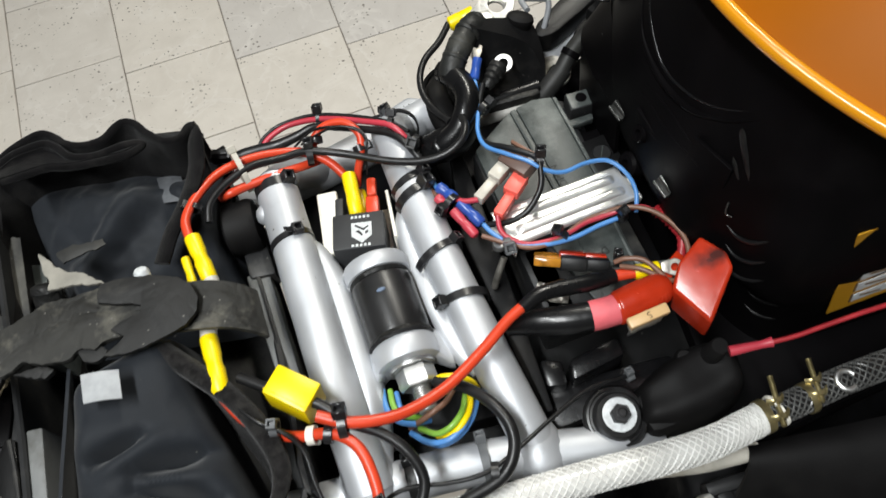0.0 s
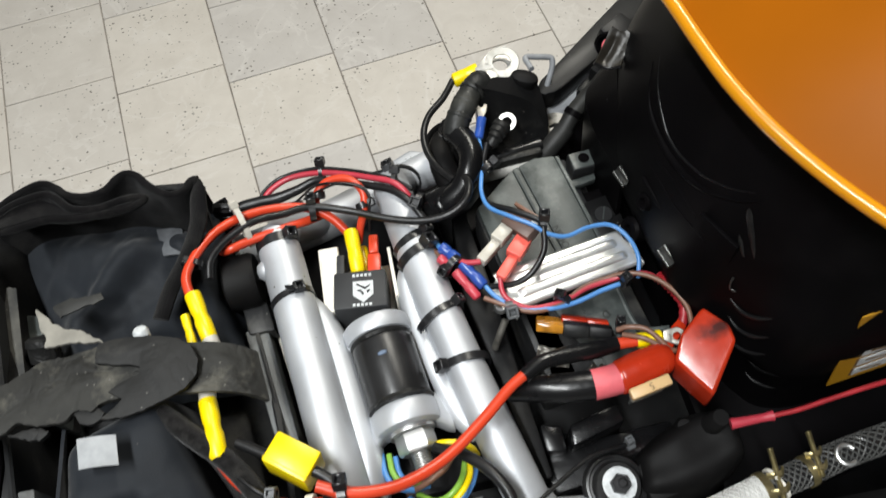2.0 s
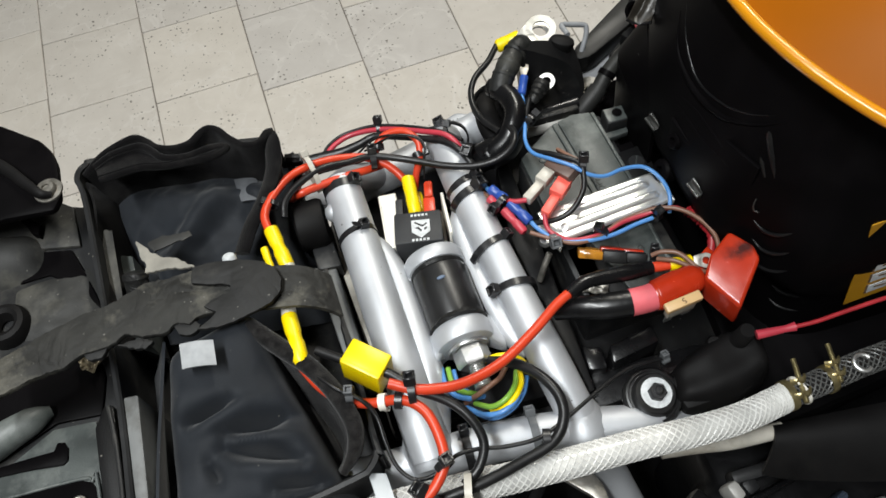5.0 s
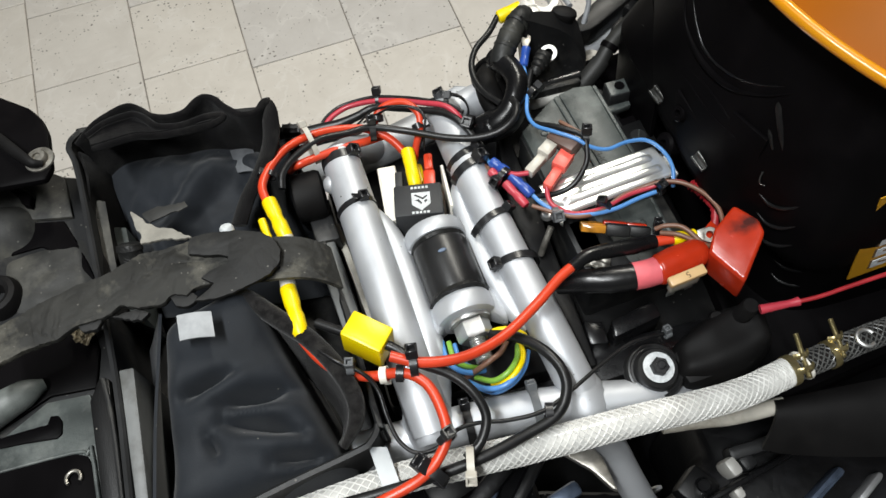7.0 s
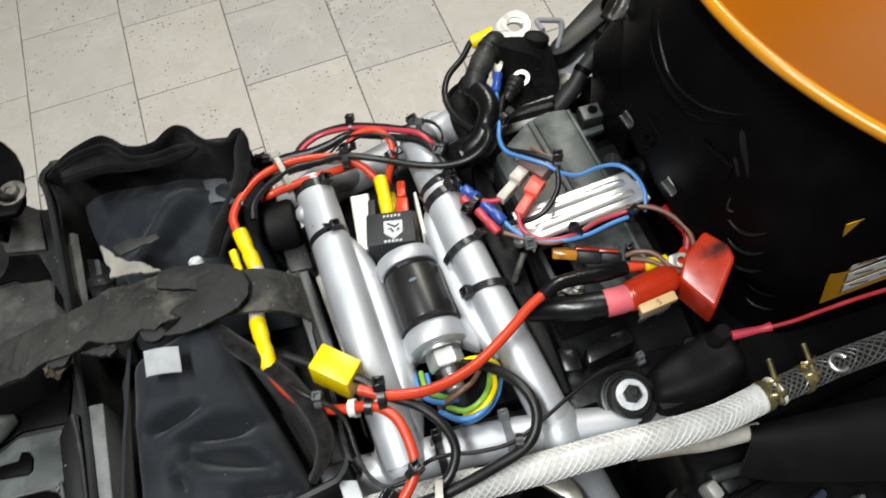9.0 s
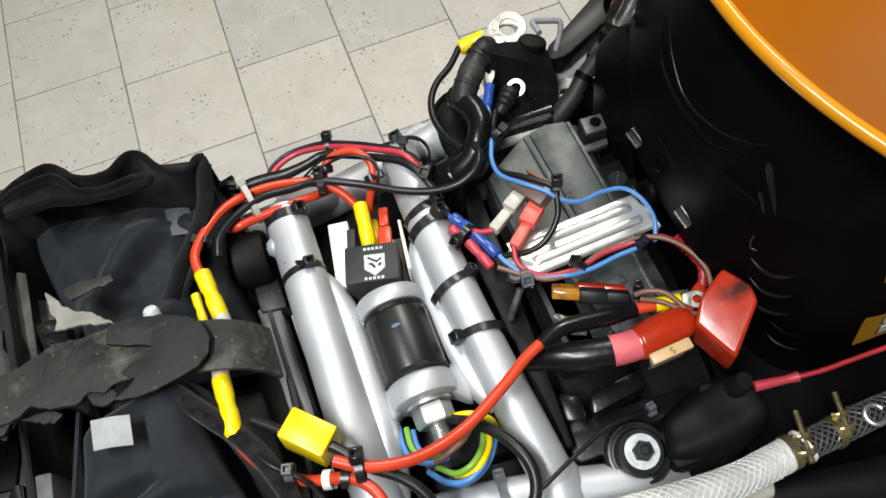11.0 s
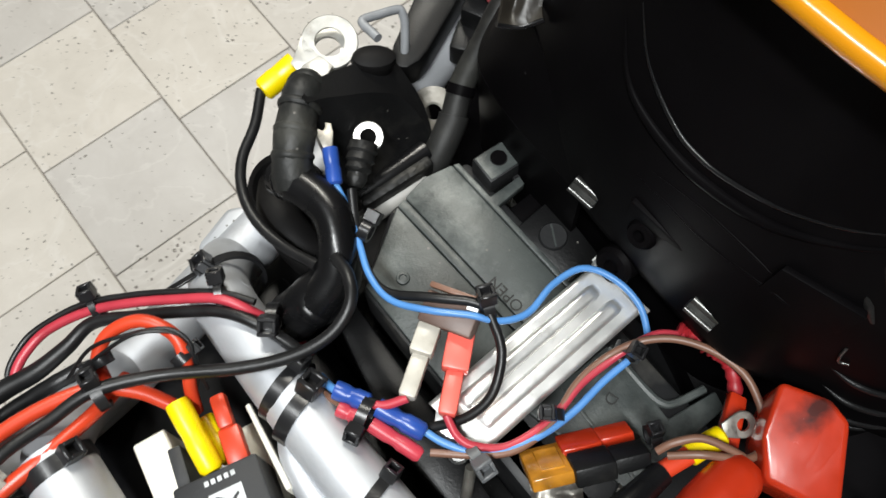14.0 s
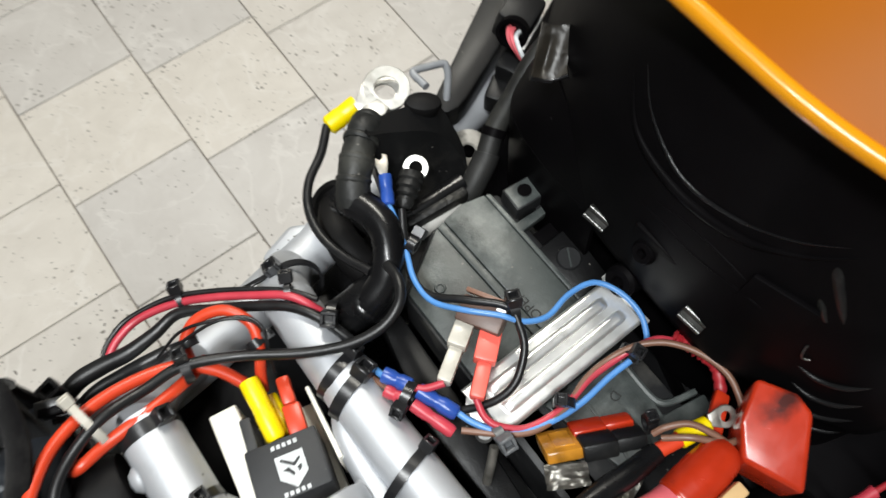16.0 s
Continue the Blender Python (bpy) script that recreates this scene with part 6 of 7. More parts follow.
part("spade_sleeve", box((0.0066, 0.0125, 0.0052), pose(-0.0388, 0.0035, 1.0285, -4, 0, -15), 0.0009), RED, spade)
part("spade_neck", box((0.0050, 0.0110, 0.0046), pose(-0.0358, 0.0145, 1.0295, -4, 0, -15), 0.0012), RED, spade)


def ring_tongue(r_out, r_in, thick, at, bm=None):
    return lathe([(r_in, 0), (r_out - 0.0003, 0), (r_out, thick * 0.3), (r_out, thick * 0.7), (r_out - 0.0003, thick), (r_in, thick), (r_in, 0)], at, 40, bm)


ring = thing("ring_terminal", "large tinned ring terminals with yellow sleeve, unbolted", "ring terminal")
bm = ring_tongue(0.0098, 0.0052, 0.0012, aim((0.0640, 0.0918, 1.0440), (-0.10, -0.22, 1)))
slab([(-0.0080, -0.0057), (0.0080, -0.0057), (0.0040, -0.0125), (0.0030, -0.0150), (-0.0030, -0.0150), (-0.0040, -0.0125)], 0, 0.0012, aim((0.0640, 0.0918, 1.0440), (-0.10, -0.22, 1)) @ pose(0, 0, 0, 0, 0, -62), 0.0003, bm)
part("tongue", bm, RINGTIN, ring)
bm = ring_tongue(0.0092, 0.0046, 0.0012, aim((0.0630, 0.0925, 1.0400), (-0.02, -0.10, 1)))
slab([(-0.005, -0.0075), (0.005, -0.0075), (0.0036, -0.0165), (-0.0036, -0.0165)], 0, 0.0012, aim((0.0630, 0.0925, 1.0400), (-0.02, -0.10, 1)) @ pose(0, 0, 0, 0, 0, -30), 0.0003, bm)
part("second_tongue", bm, RINGTIN, ring)
part("tab", slab([(0.0500, 0.0889), (0.0480, 0.0848), (0.0509, 0.0812), (0.0541, 0.0800), (0.0587, 0.0821), (0.0575, 0.0885)], 1.0455, 1.0467, bevel=0.0003), RINGTIN, ring)
crimp((0.0515, 0.0955, 1.0395), (0.0365, 0.0955, 1.0365), 0.0043, YELLOW, ring, "sleeve", "yellow vinyl sleeve", 0.95)
fork = thing("fork_terminal", "tinned fork terminal with blue sleeve on the blue wire", "fork terminal")
part("fork_blade", slab([(0.0411, 0.0734), (0.0409, 0.0698), (0.0402, 0.0655), (0.0412, 0.0634), (0.0426, 0.0640), (0.0434, 0.0655), (0.0449, 0.0639), (0.0434, 0.0608), (0.0400, 0.0566), (0.0376, 0.0583), (0.0385, 0.0625), (0.0387, 0.0675)], 1.0480, 1.0488, bevel=0.0002), TIN, fork)
crimp((0.0393, 0.0572, 1.0480), (0.0334, 0.0468, 1.0455), 0.0026, BLUEDARK, fork, "sleeve", "blue vinyl sleeve", 0.92)
ring = thing("ring_terminal", "small tinned ring terminal with black rubber boot", "ring terminal")
part("tongue", ring_tongue(0.0053, 0.0028, 0.0010, aim((0.0545, 0.0587, 1.0355), (-0.25, -0.35, 1))), RINGTIN, ring)
part("boot", lathe([(0.0022, 0), (0.0042, 0.0), (0.0046, 0.003), (0.0040, 0.004), (0.0045, 0.0065), (0.0036, 0.0075), (0.0040, 0.0095), (0.0030, 0.011), (0.0032, 0.013), (0.0020, 0.016)], aim((0.0510, 0.0560, 1.0395), (-0.74, -0.62, -0.25)) @ Matrix.Diagonal((1.12, 1.12, 0.95, 1)), 24), RUBBER, ring, "ribbed black boot")

brown = thing("connector", "dark brown nylon connector housing with twin contacts", "connector")
part("housing", box((0.0170, 0.0098, 0.0080), pose(0.0350, -0.0092, 1.0450, 10, -8, -62), 0.0008), BROWNDARK, brown)
part("housing_rail", box((0.0165, 0.0018, 0.0030), pose(0.0397, -0.0060, 1.0500, 10, -8, -62), 0.0005), BROWN, brown)
part("latch", box((0.0040, 0.0030, 0.0012), pose(0.0408, -0.0125, 1.0500, 10, -8, -62), 0.0003, 1), BRIGHT, brown)
milky = thing("connector", "milky white nylon plug with a crimson wire", "connector")
part("housing", box((0.0095, 0.0072, 0.0068), pose(0.0245, -0.0100, 1.0430, 0, 4, 33), 0.0009), MILKY, milky)
part("neck", box((0.0145, 0.0054, 0.0056), pose(0.0157, -0.0158, 1.0415, 0, 4, 33), 0.0010), MILKY, milky)
coral = thing("connector", "coral red spade cover on a crimson wire", "connector")
part("housing", box((0.0120, 0.0082, 0.0062), pose(0.0300, -0.0188, 1.0420, 0, 4, 40), 0.0009), CORAL, coral)
part("neck", box((0.0135, 0.0056, 0.0056), pose(0.0208, -0.0267, 1.0405, 0, 4, 40), 0.0012), CORAL, coral)
for mat, label, ends in ((BLUEDARK, "blue butt crimp on a blue wire", ((-0.0050, -0.0040, 1.0395), (0.0004, -0.0138, 1.0395), 0.0030)), (BLUEDARK, "blue butt crimp on a blue wire", ((0.0016, -0.0160, 1.0390), (0.0078, -0.0305, 1.0375), 0.0030)),
                         (CRIMSON, "red butt crimp on a brown wire", ((-0.0075, -0.0088, 1.0385), (-0.0042, -0.0160, 1.0385), 0.0025)), (CRIMSON, "red butt crimp on a brown wire", ((-0.0028, -0.0185, 1.0380), (0.0029, -0.0348, 1.0365), 0.0025))):
    butt = thing("butt_crimp", label, "crimp", "small butt crimps")
    crimp(ends[0], ends[1], ends[2], mat, butt)

fuse = thing("blade_fuse", "amber blade fuse in the wiring", "fuse")
FUSE = pose(0.0290, -0.0600, 1.0385, 0, 0, -26) @ pose(0, 0, 0, -54)
fuse.matrix_basis = FUSE
part("fuse_body", box((0.0125, 0.0170, 0.0042), None, 0.0008), AMBER, fuse)
part("fuse_window", box((0.0070, 0.0110, 0.0006), pose(0.001, 0, 0.0022), 0.0002, 1), AMBER, fuse)
part("fuse_blade", box((0.0080, 0.0030, 0.0008), pose(0.0085, 0.0040, 0)), STEEL, fuse)
part("fuse_blade", box((0.0080, 0.0030, 0.0008), pose(0.0085, -0.0040, 0)), STEEL, fuse)
cover = thing("spade_cover", "black spade cover pushed on the amber fuse", "spade cover", "fuse covers")
cover.matrix_basis = FUSE @ pose(0.0165, -0.0052, 0)
part("cover_shell", box((0.0120, 0.0100, 0.0060), pose(-0.0045, 0, 0), 0.0008), PLASTIC, cover)
part("cover_neck", box((0.0105, 0.0084, 0.0052), pose(0.0065, 0, 0.0002), 0.0009), PLASTIC, cover)
cover = thing("spade_cover", "orange-red spade cover pushed on the amber fuse", "spade cover", "fuse covers")
cover.matrix_basis = FUSE @ pose(0.0160, 0.0052, 0.0006)
part("cover_shell", box((0.0120, 0.0094, 0.0056), pose(-0.0045, 0, 0), 0.0008), REDCAP, cover)
part("cover_neck", box((0.0105, 0.0076, 0.0048), pose(0.0065, 0.0006, 0.0002), 0.0009), REDCAP, cover)

tan = thing("blade_fuse", "tan five ampere blade fuse standing beside the red boot", "fuse")
tan.matrix_basis = pose(0.0560, -0.1058, 1.0445, 4, -3, 2)
fuse_head = part("fuse_head", box((0.0188, 0.0050, 0.0042), pose(0, 0, 0.0055), 0.0008), TAN, tan)
part("fuse_body", box((0.0150, 0.0038, 0.0110), pose(0, 0.0002, -0.0015), 0.0006), MILKY, tan, "cloudy fuse body")
for sx in (-1, 1):
    part("fuse_blade", box((0.0042, 0.0008, 0.0100), pose(0.0050 * sx, 0, -0.0100)), STEEL, tan)
font = bpy.data.curves.new("figure", "FONT")
font.body, font.size, font.extrude, font.align_x, font.align_y = "5", 0.0042, 0.0001, "CENTER", "CENTER"
font.materials.append(INK)
figure = new("figure", font)
figure.parent, figure.matrix_basis = fuse_head, pose(0.0002, 0.0, 0.0077, 0, 0, -170)

lead = thing("battery_lead", "black battery lead with pink band and red rubber boot", "battery lead")
part("black_sleeve", sweep([(0.000, -0.0830, 1.036), (0.012, -0.0880, 1.041), (0.024, -0.0925, 1.043), (0.0365, -0.0955, 1.044)], [0.0048, 0.0060, 0.0066, 0.0066], 24, 6), GLOSS, lead, "glossy black sleeve")
part("pink_band", sweep([(0.0345, -0.0952, 1.044), (0.041, -0.0962, 1.0445), (0.0475, -0.0965, 1.045)], 0.0069, 24, 4), PINK, lead, "pink heat-shrink band")
part("red_boot", sweep([(0.0455, -0.0965, 1.045), (0.0475, -0.0965, 1.045), (0.054, -0.0962, 1.0455), (0.061, -0.0957, 1.046), (0.068, -0.0950, 1.0465), (0.0715, -0.0945, 1.0465)], [0.0070, 0.0078, 0.0082, 0.0080, 0.0072, 0.0050], 28, 6), REDCAP, lead, "red rubber boot")
tip = thing("crimp_joint", "yellow crimp ring terminal on the red cable end", "crimp joint")
part("red_collar", sweep([(0.0520, -0.0812, 1.0440), (0.0630, -0.0832, 1.0440)], 0.0027, 18, 2), RED, tip)
crimp((0.0615, -0.0829, 1.0440), (0.0730, -0.0852, 1.0445), 0.0034, YELLOW, tip, "sleeve", "yellow vinyl sleeve", 0.95)
tongue_at = aim((0.0800, -0.0866, 1.0425), (-0.15, -0.35, 1))
part("tongue", slab([(-0.0062, -0.0020), (-0.0062, 0.0020), (-0.0020, 0.0036), (-0.0020, -0.0036)], 0.0, 0.0010, tongue_at, 0.0003, ring_tongue(0.0040, 0.0019, 0.0010, tongue_at)), TIN, tip)
loom = thing("corrugated_loom", "crimson corrugated sleeve beside the terminal cover", "cable sleeve")
loom_way = smooth_way([(0.0862, -0.0550, 1.0405), (0.0888, -0.0605, 1.0405), (0.0910, -0.0670, 1.0398), (0.0915, -0.0735, 1.0378), (0.0880, -0.0805, 1.0345)], 6)
part("sleeve", sweep(loom_way, [0.0022 + (0.0009 if k % 2 and k < 15 else 0.0) + 0.0003 * math.sin(2.3 * k) for k in range(len(loom_way))], 16, 1, straight=True), DARKRED, loom)

# ---- bracket, hook, plug and lugs at the far side ----
bracket = thing("cable_bracket", "folded black plastic bracket behind the battery", "bracket")
fold = bmesh.new()
# ridge line from the sharp corner over the saddle to the post and down the outer side, then the fold in front of it, then the foot
ridge_line = [(0.0410, 0.0722, 1.0580), (0.0475, 0.0765, 1.0545), (0.0555, 0.0780, 1.0510), (0.0630, 0.0780, 1.0480), (0.0690, 0.0790, 1.0455), (0.0775, 0.0770, 1.0410), (0.0800, 0.0690, 1.0330), (0.0805, 0.0610, 1.0240), (0.0786, 0.0548, 1.0175)]
fold_line = [(0.0415, 0.0700, 1.0570), (0.0475, 0.0700, 1.0535), (0.0540, 0.0690, 1.0495), (0.0605, 0.0680, 1.0455), (0.0660, 0.0670, 1.0415), (0.0715, 0.0650, 1.0365), (0.0750, 0.0615, 1.0300), (0.0768, 0.0575, 1.0230), (0.0775, 0.0540, 1.0165)]
foot_line = [(0.0385, 0.0560, 1.0290), (0.0415, 0.0520, 1.0255), (0.0460, 0.0500, 1.0225), (0.0510, 0.0495, 1.0200), (0.0560, 0.0495, 1.0180), (0.0610, 0.0500, 1.0160), (0.0660, 0.0505, 1.0150), (0.0710, 0.0510, 1.0140), (0.0740, 0.0515, 1.0135)]
rows = []
for front, back in ((ridge_line, fold_line), (fold_line, foot_line)):
    for k in range(4 if back is fold_line else 7):
        f = k / (4 if back is fold_line else 6)
        rows.append([fold.verts.new(Vector(p).lerp(Vector(q), f) + Vector((0, 0, -0.0085 * math.sin(math.pi * f) * (back is foot_line)))) for p, q in zip(smooth_way(front, 3), smooth_way(back, 3))])
under_row = [fold.verts.new(v.co + Vector((0.002, 0.006, -0.030))) for v in rows[0]]
foot_row = [fold.verts.new(v.co + Vector((0.0, 0.002, -0.014))) for v in rows[-1]]
rows = [under_row] + rows + [foot_row]
for p, q in zip(rows, rows[1:]):
    for k in range(len(p) - 1):
        fold.faces.new((p[k], p[k + 1], q[k + 1], q[k]))
for side in (0, -1):
    fold.faces.new([r[side] for r in rows])
part("bracket_face", fold, PLASTIC, bracket, "saddle shaped folded black plate")
post_bm = lathe([(0, 0.0042), (0.0034, 0.0039), (0.0052, 0.0026), (0.0056, 0.0006), (0.0050, -0.0012), (0.0047, -0.0045), (0.0056, -0.0100), (0.0080, -0.0180)], pose(0.0712, 0.0765, 1.0440, -6, 8, -30) @ Matrix.Diagonal((1.40, 0.92, 1, 1)), 32)
part("bracket_tab", post_bm, BOOT, bracket, "rounded black post")
part("bracket_ledge", slab([(0.0400, 0.0445), (0.0700, 0.0425), (0.0705, 0.0470), (0.0410, 0.0485)], 1.004, 1.0215, bevel=0.0015), RUBBER, bracket)
part("ledge_bar", sweep([(0.0420, 0.0510, 1.017), (0.0554, 0.0502, 1.018), (0.0720, 0.0500, 1.018)], 0.0036, 14, 4), GLOSS, bracket)
part("ledge_strip", sweep([(0.0340, 0.0445, 1.012), (0.0509, 0.0440, 1.012), (0.0660, 0.0430, 1.012)], 0.0036, 14, 4), WORNPAINT, bracket, "pale metal strip")
collar = thing("hose_collar", "black band round the taped hose", "hose collar")
part("band", sweep([WAY["right_hose"][3], tuple(Vector(WAY["right_hose"][3]).lerp(Vector(WAY["right_hose"][4]), 0.25))], 0.0054, 20, 1), SHELL, collar)
hook = thing("wire_hook", "grey bent wire hook standing behind the bracket", "hook")
part("wire", sweep([(0.0800, 0.0862, 1.0385), (0.0800, 0.0905, 1.0378), (0.0800, 0.0950, 1.0370), (0.0815, 0.0970, 1.0365), (0.0880, 0.0965, 1.0345), (0.0950, 0.0957, 1.0322), (0.0965, 0.0945, 1.0310), (0.0955, 0.0915, 1.0270), (0.0905, 0.0860, 1.0180), (0.0860, 0.0815, 1.0080)], 0.0017, 12, 5), HOOK, hook)
beam = thing("side_beam", "black plastic side beam with a wiring plug", "beam")
part("beam_body", slab([(0.0845, 0.0830), (0.0855, 0.0875), (0.0890, 0.0915), (0.1040, 0.1005), (0.1380, 0.1215), (0.1850, 0.1500), (0.1950, 0.1330), (0.1310, 0.0965), (0.1050, 0.0845), (0.0985, 0.0815), (0.0930, 0.0800), (0.0875, 0.0805)], 1.0060, 1.0200, bevel=0.0012), PLASTIC, beam)
part("beam_web", slab([(0.1180, 0.0800), (0.1300, 0.0880), (0.1900, 0.1180), (0.1900, 0.0700), (0.1270, 0.0660), (0.1140, 0.0660)], 0.990, 1.0080, bevel=0.003), SHELL, beam)
part("beam_step", box((0.0150, 0.0100, 0.0120), pose(0.1150, 0.0790, 1.0120, 0, 0, 34), 0.0020), PLASTIC, beam)
part("plug_body", box((0.0190, 0.0160, 0.0160), pose(0.1355, 0.0930, 1.0360, 10, 0, 24), 0.0020), PLASTIC, beam, "black wiring plug")
part("plug_boot", box((0.0150, 0.0170, 0.0180), pose(0.1260, 0.0800, 1.0180, 0, 0, 24), 0.0025), PLASTIC, beam)
part("plug_collar", lathe([(0.0045, 0), (0.0070, 0), (0.0074, 0.004), (0.0055, 0.004), (0.0050, 0.001)], aim((0.1275, 0.0865, 1.0400), (-0.8, -0.5, 0.3)), 24), SHELL, beam)
for k, (mat, dy) in enumerate(((PINK, 0.0), (PINK, 0.0022), (PRINT, -0.0030))):
    part("plug_wire", sweep([(0.1290, 0.0875 + dy, 1.0400), (0.1245, 0.0850 + dy, 1.0415), (0.1225, 0.0800 + 1.5 * dy, 1.0390), (0.1240, 0.0740 + dy, 1.0330)], 0.0010, 8, 5), mat, beam)
lug = thing("frame_lug", "silver welded lug on the far frame tube", "lug")
part("lug_plate", lathe([(0.0035, 0), (0.0100, 0), (0.0105, 0.001), (0.0100, 0.003), (0.0035, 0.003)], aim((0.0905, 0.0690, 0.9985), (-0.1, -0.3, 1)), 28), TIN, lug)
part("lug_plate", slab([(-0.012, 0.062), (0.012, 0.066), (0.018, 0.078), (0.004, 0.086), (-0.014, 0.080)], 0.992, 1.0010, bevel=0.003), SILVER, lug)
wrap = thing("harness_wrap", "fat black rubber wrap where the harness meets the rail", "rubber wrap")
part("wrap_body", sweep([(-0.0100, 0.0345, 1.018), (-0.0030, 0.0285, 1.025), (0.0060, 0.0255, 1.029), (0.0150, 0.0265, 1.030), (0.0230, 0.0340, 1.026), (0.0270, 0.0430, 1.018)], [0.0030, 0.0072, 0.0090, 0.0088, 0.0075, 0.0050], 24, 7), GLOSS, wrap)
part("wrap_fold", sweep([(0.0214, 0.0742, 1.018), (0.0165, 0.0632, 1.022), (0.0148, 0.0499, 1.023), (0.0165, 0.0385, 1.021), (0.0240, 0.0300, 1.016)], [0.0050, 0.0068, 0.0074, 0.0072, 0.0055], 20, 7), BOOT, wrap)
part("wrap_disc", lathe([(0, 0.004), (0.0050, 0.004), (0.0056, 0.0025), (0.0085, 0.0025), (0.0092, 0.0042), (0.0120, 0.0036), (0.0128, 0.001), (0.0128, -0.010)], aim((0.0225, 0.0705, 1.0180), (-0.45, 0.15, 1)), 32), BOOT, wrap)

# ---- hose clamps and lower fairing ----
def hose_clamp(at, way, r, tip, foot):
    c = thing("hose_clamp", "yellow zinc plated hose clamp with a long screw", "hose clamp", "hose clamps")
    m = aim(at, way)
    part("band", lathe([(r, -0.0018), (r + 0.0006, -0.0018), (r + 0.0008, 0), (r + 0.0006, 0.0018), (r, 0.0018), (r, -0.0018)], m, 36), BRASS, c)
    a, b = Vector(tip), Vector(foot)
    along = (b - a).normalized()
    bm = bmesh.new()
    lathe([(0, 0)] + [(0.00135 if k % 2 else 0.00112, 0.0004 * k) for k in range(1, int((b - a).length / 0.0004))] + [(0, (b - a).length)], aim(a, along), 12, bm)
    part("screw", bm, BRASS, c)
    for k, long in ((0.50, 0.0075), (0.80, 0.0090)):
        q = a.lerp(b, k)
        part("ear", sweep([q + Vector((-0.5 * long, 0.001, -0.0014)), q + Vector((-0.2 * long, 0, 0)), q + Vector((0.25 * long, 0, 0.0002)), q + Vector((0.5 * long, 0.0015, -0.0012))], 0.0018, 10, 4, flat=0.45), BRASS, c)
        part("nut", lathe([(0.001, -0.001), (0.0024, -0.001), (0.0024, 0.001), (0.001, 0.001)], aim(q, along), 6), BRASS, c)


joint = thing("hose_joint", "milky plastic hose joint between the clamps", "hose joint")
part("joint_tube", sweep([(0.088, -0.1585, 1.0212), (0.098, -0.1582, 1.0216), (0.110, -0.1579, 1.0220)], 0.0057, 20, 3), GLOSS, joint)
part("joint_collar", lathe([(0.0055, -0.0010), (0.0076, -0.0009), (0.0078, 0), (0.0076, 0.0009), (0.0055, 0.0010)], aim((0.0968, -0.1580, 1.0215), (1, 0.25, 0.1)), 32), WHITE, joint, "white collar")
drain = thing("drain_hose", "milky plastic drain hose under the braided hose", "hose")
part("hose_wall", sweep([(0.0300, -0.1560, 0.990), (0.0480, -0.1600, 0.991), (0.0660, -0.1645, 0.992), (0.0912, -0.1678, 0.994)], 0.0042, 16, 5), MILKY, drain)
hose_clamp((0.0905, -0.1583, 1.0210), (1, 0.05, 0), 0.0070, (0.0995, -0.1440, 1.0275), (0.0935, -0.1665, 1.0285))
hose_clamp((0.1120, -0.1578, 1.0220), (1, 0.08, 0), 0.0064, (0.1190, -0.1430, 1.0275), (0.1140, -0.1630, 1.0285))
part("ear_loop", sweep([(0.128 + 0.0042 * math.cos(a), -0.158 + 0.0042 * math.sin(a), 1.0300) for a in np.linspace(0.3, 5.2, 12)], 0.0011, 8, 3), STEEL, thing("wire_ring", "small bright open wire ring by the dark hose", "wire ring"))
fairing = thing("side_fairing", "matt black plastic side fairing below the hose", "fairing")
part("fairing_panel", sheet(lambda u, v: (0.0865 + 0.26 * u - 0.010 * v * (1 - u), -0.1665 - 0.042 * u - (0.014 + 0.05 * u ** 0.7) * v, 1.000 + 0.016 * u - 0.020 * v * v - 0.006 * (1 - v) ** 6), 40, 16, 0.003), BOOT, fairing)
part("fairing_lip", sweep([(0.0870 + 0.26 * u, -0.1665 - 0.042 * u, 0.9950 + 0.016 * u) for u in np.linspace(0, 1, 8)], 0.0016, 10, 3), SHELL, fairing)
engine = thing("engine_parts", "dark oily engine parts glimpsed under the hose", "engine part")
part("engine_case", slab([(-0.25, -0.108), (-0.028, -0.120), (-0.030, -0.30), (-0.25, -0.30)], 0.56, 0.895, bevel=0.012), UNDER, engine)
part("engine_case", slab([(-0.034, -0.142), (0.012, -0.160), (0.046, -0.172), (0.046, -0.30), (-0.034, -0.30)], 0.56, 0.880, bevel=0.010), UNDER, engine)
part("engine_case", slab([(0.082, -0.120), (0.36, -0.150), (0.36, -0.34), (0.052, -0.34), (0.044, -0.176), (0.082, -0.168)], 0.56, 0.885, bevel=0.012), UNDER, engine)
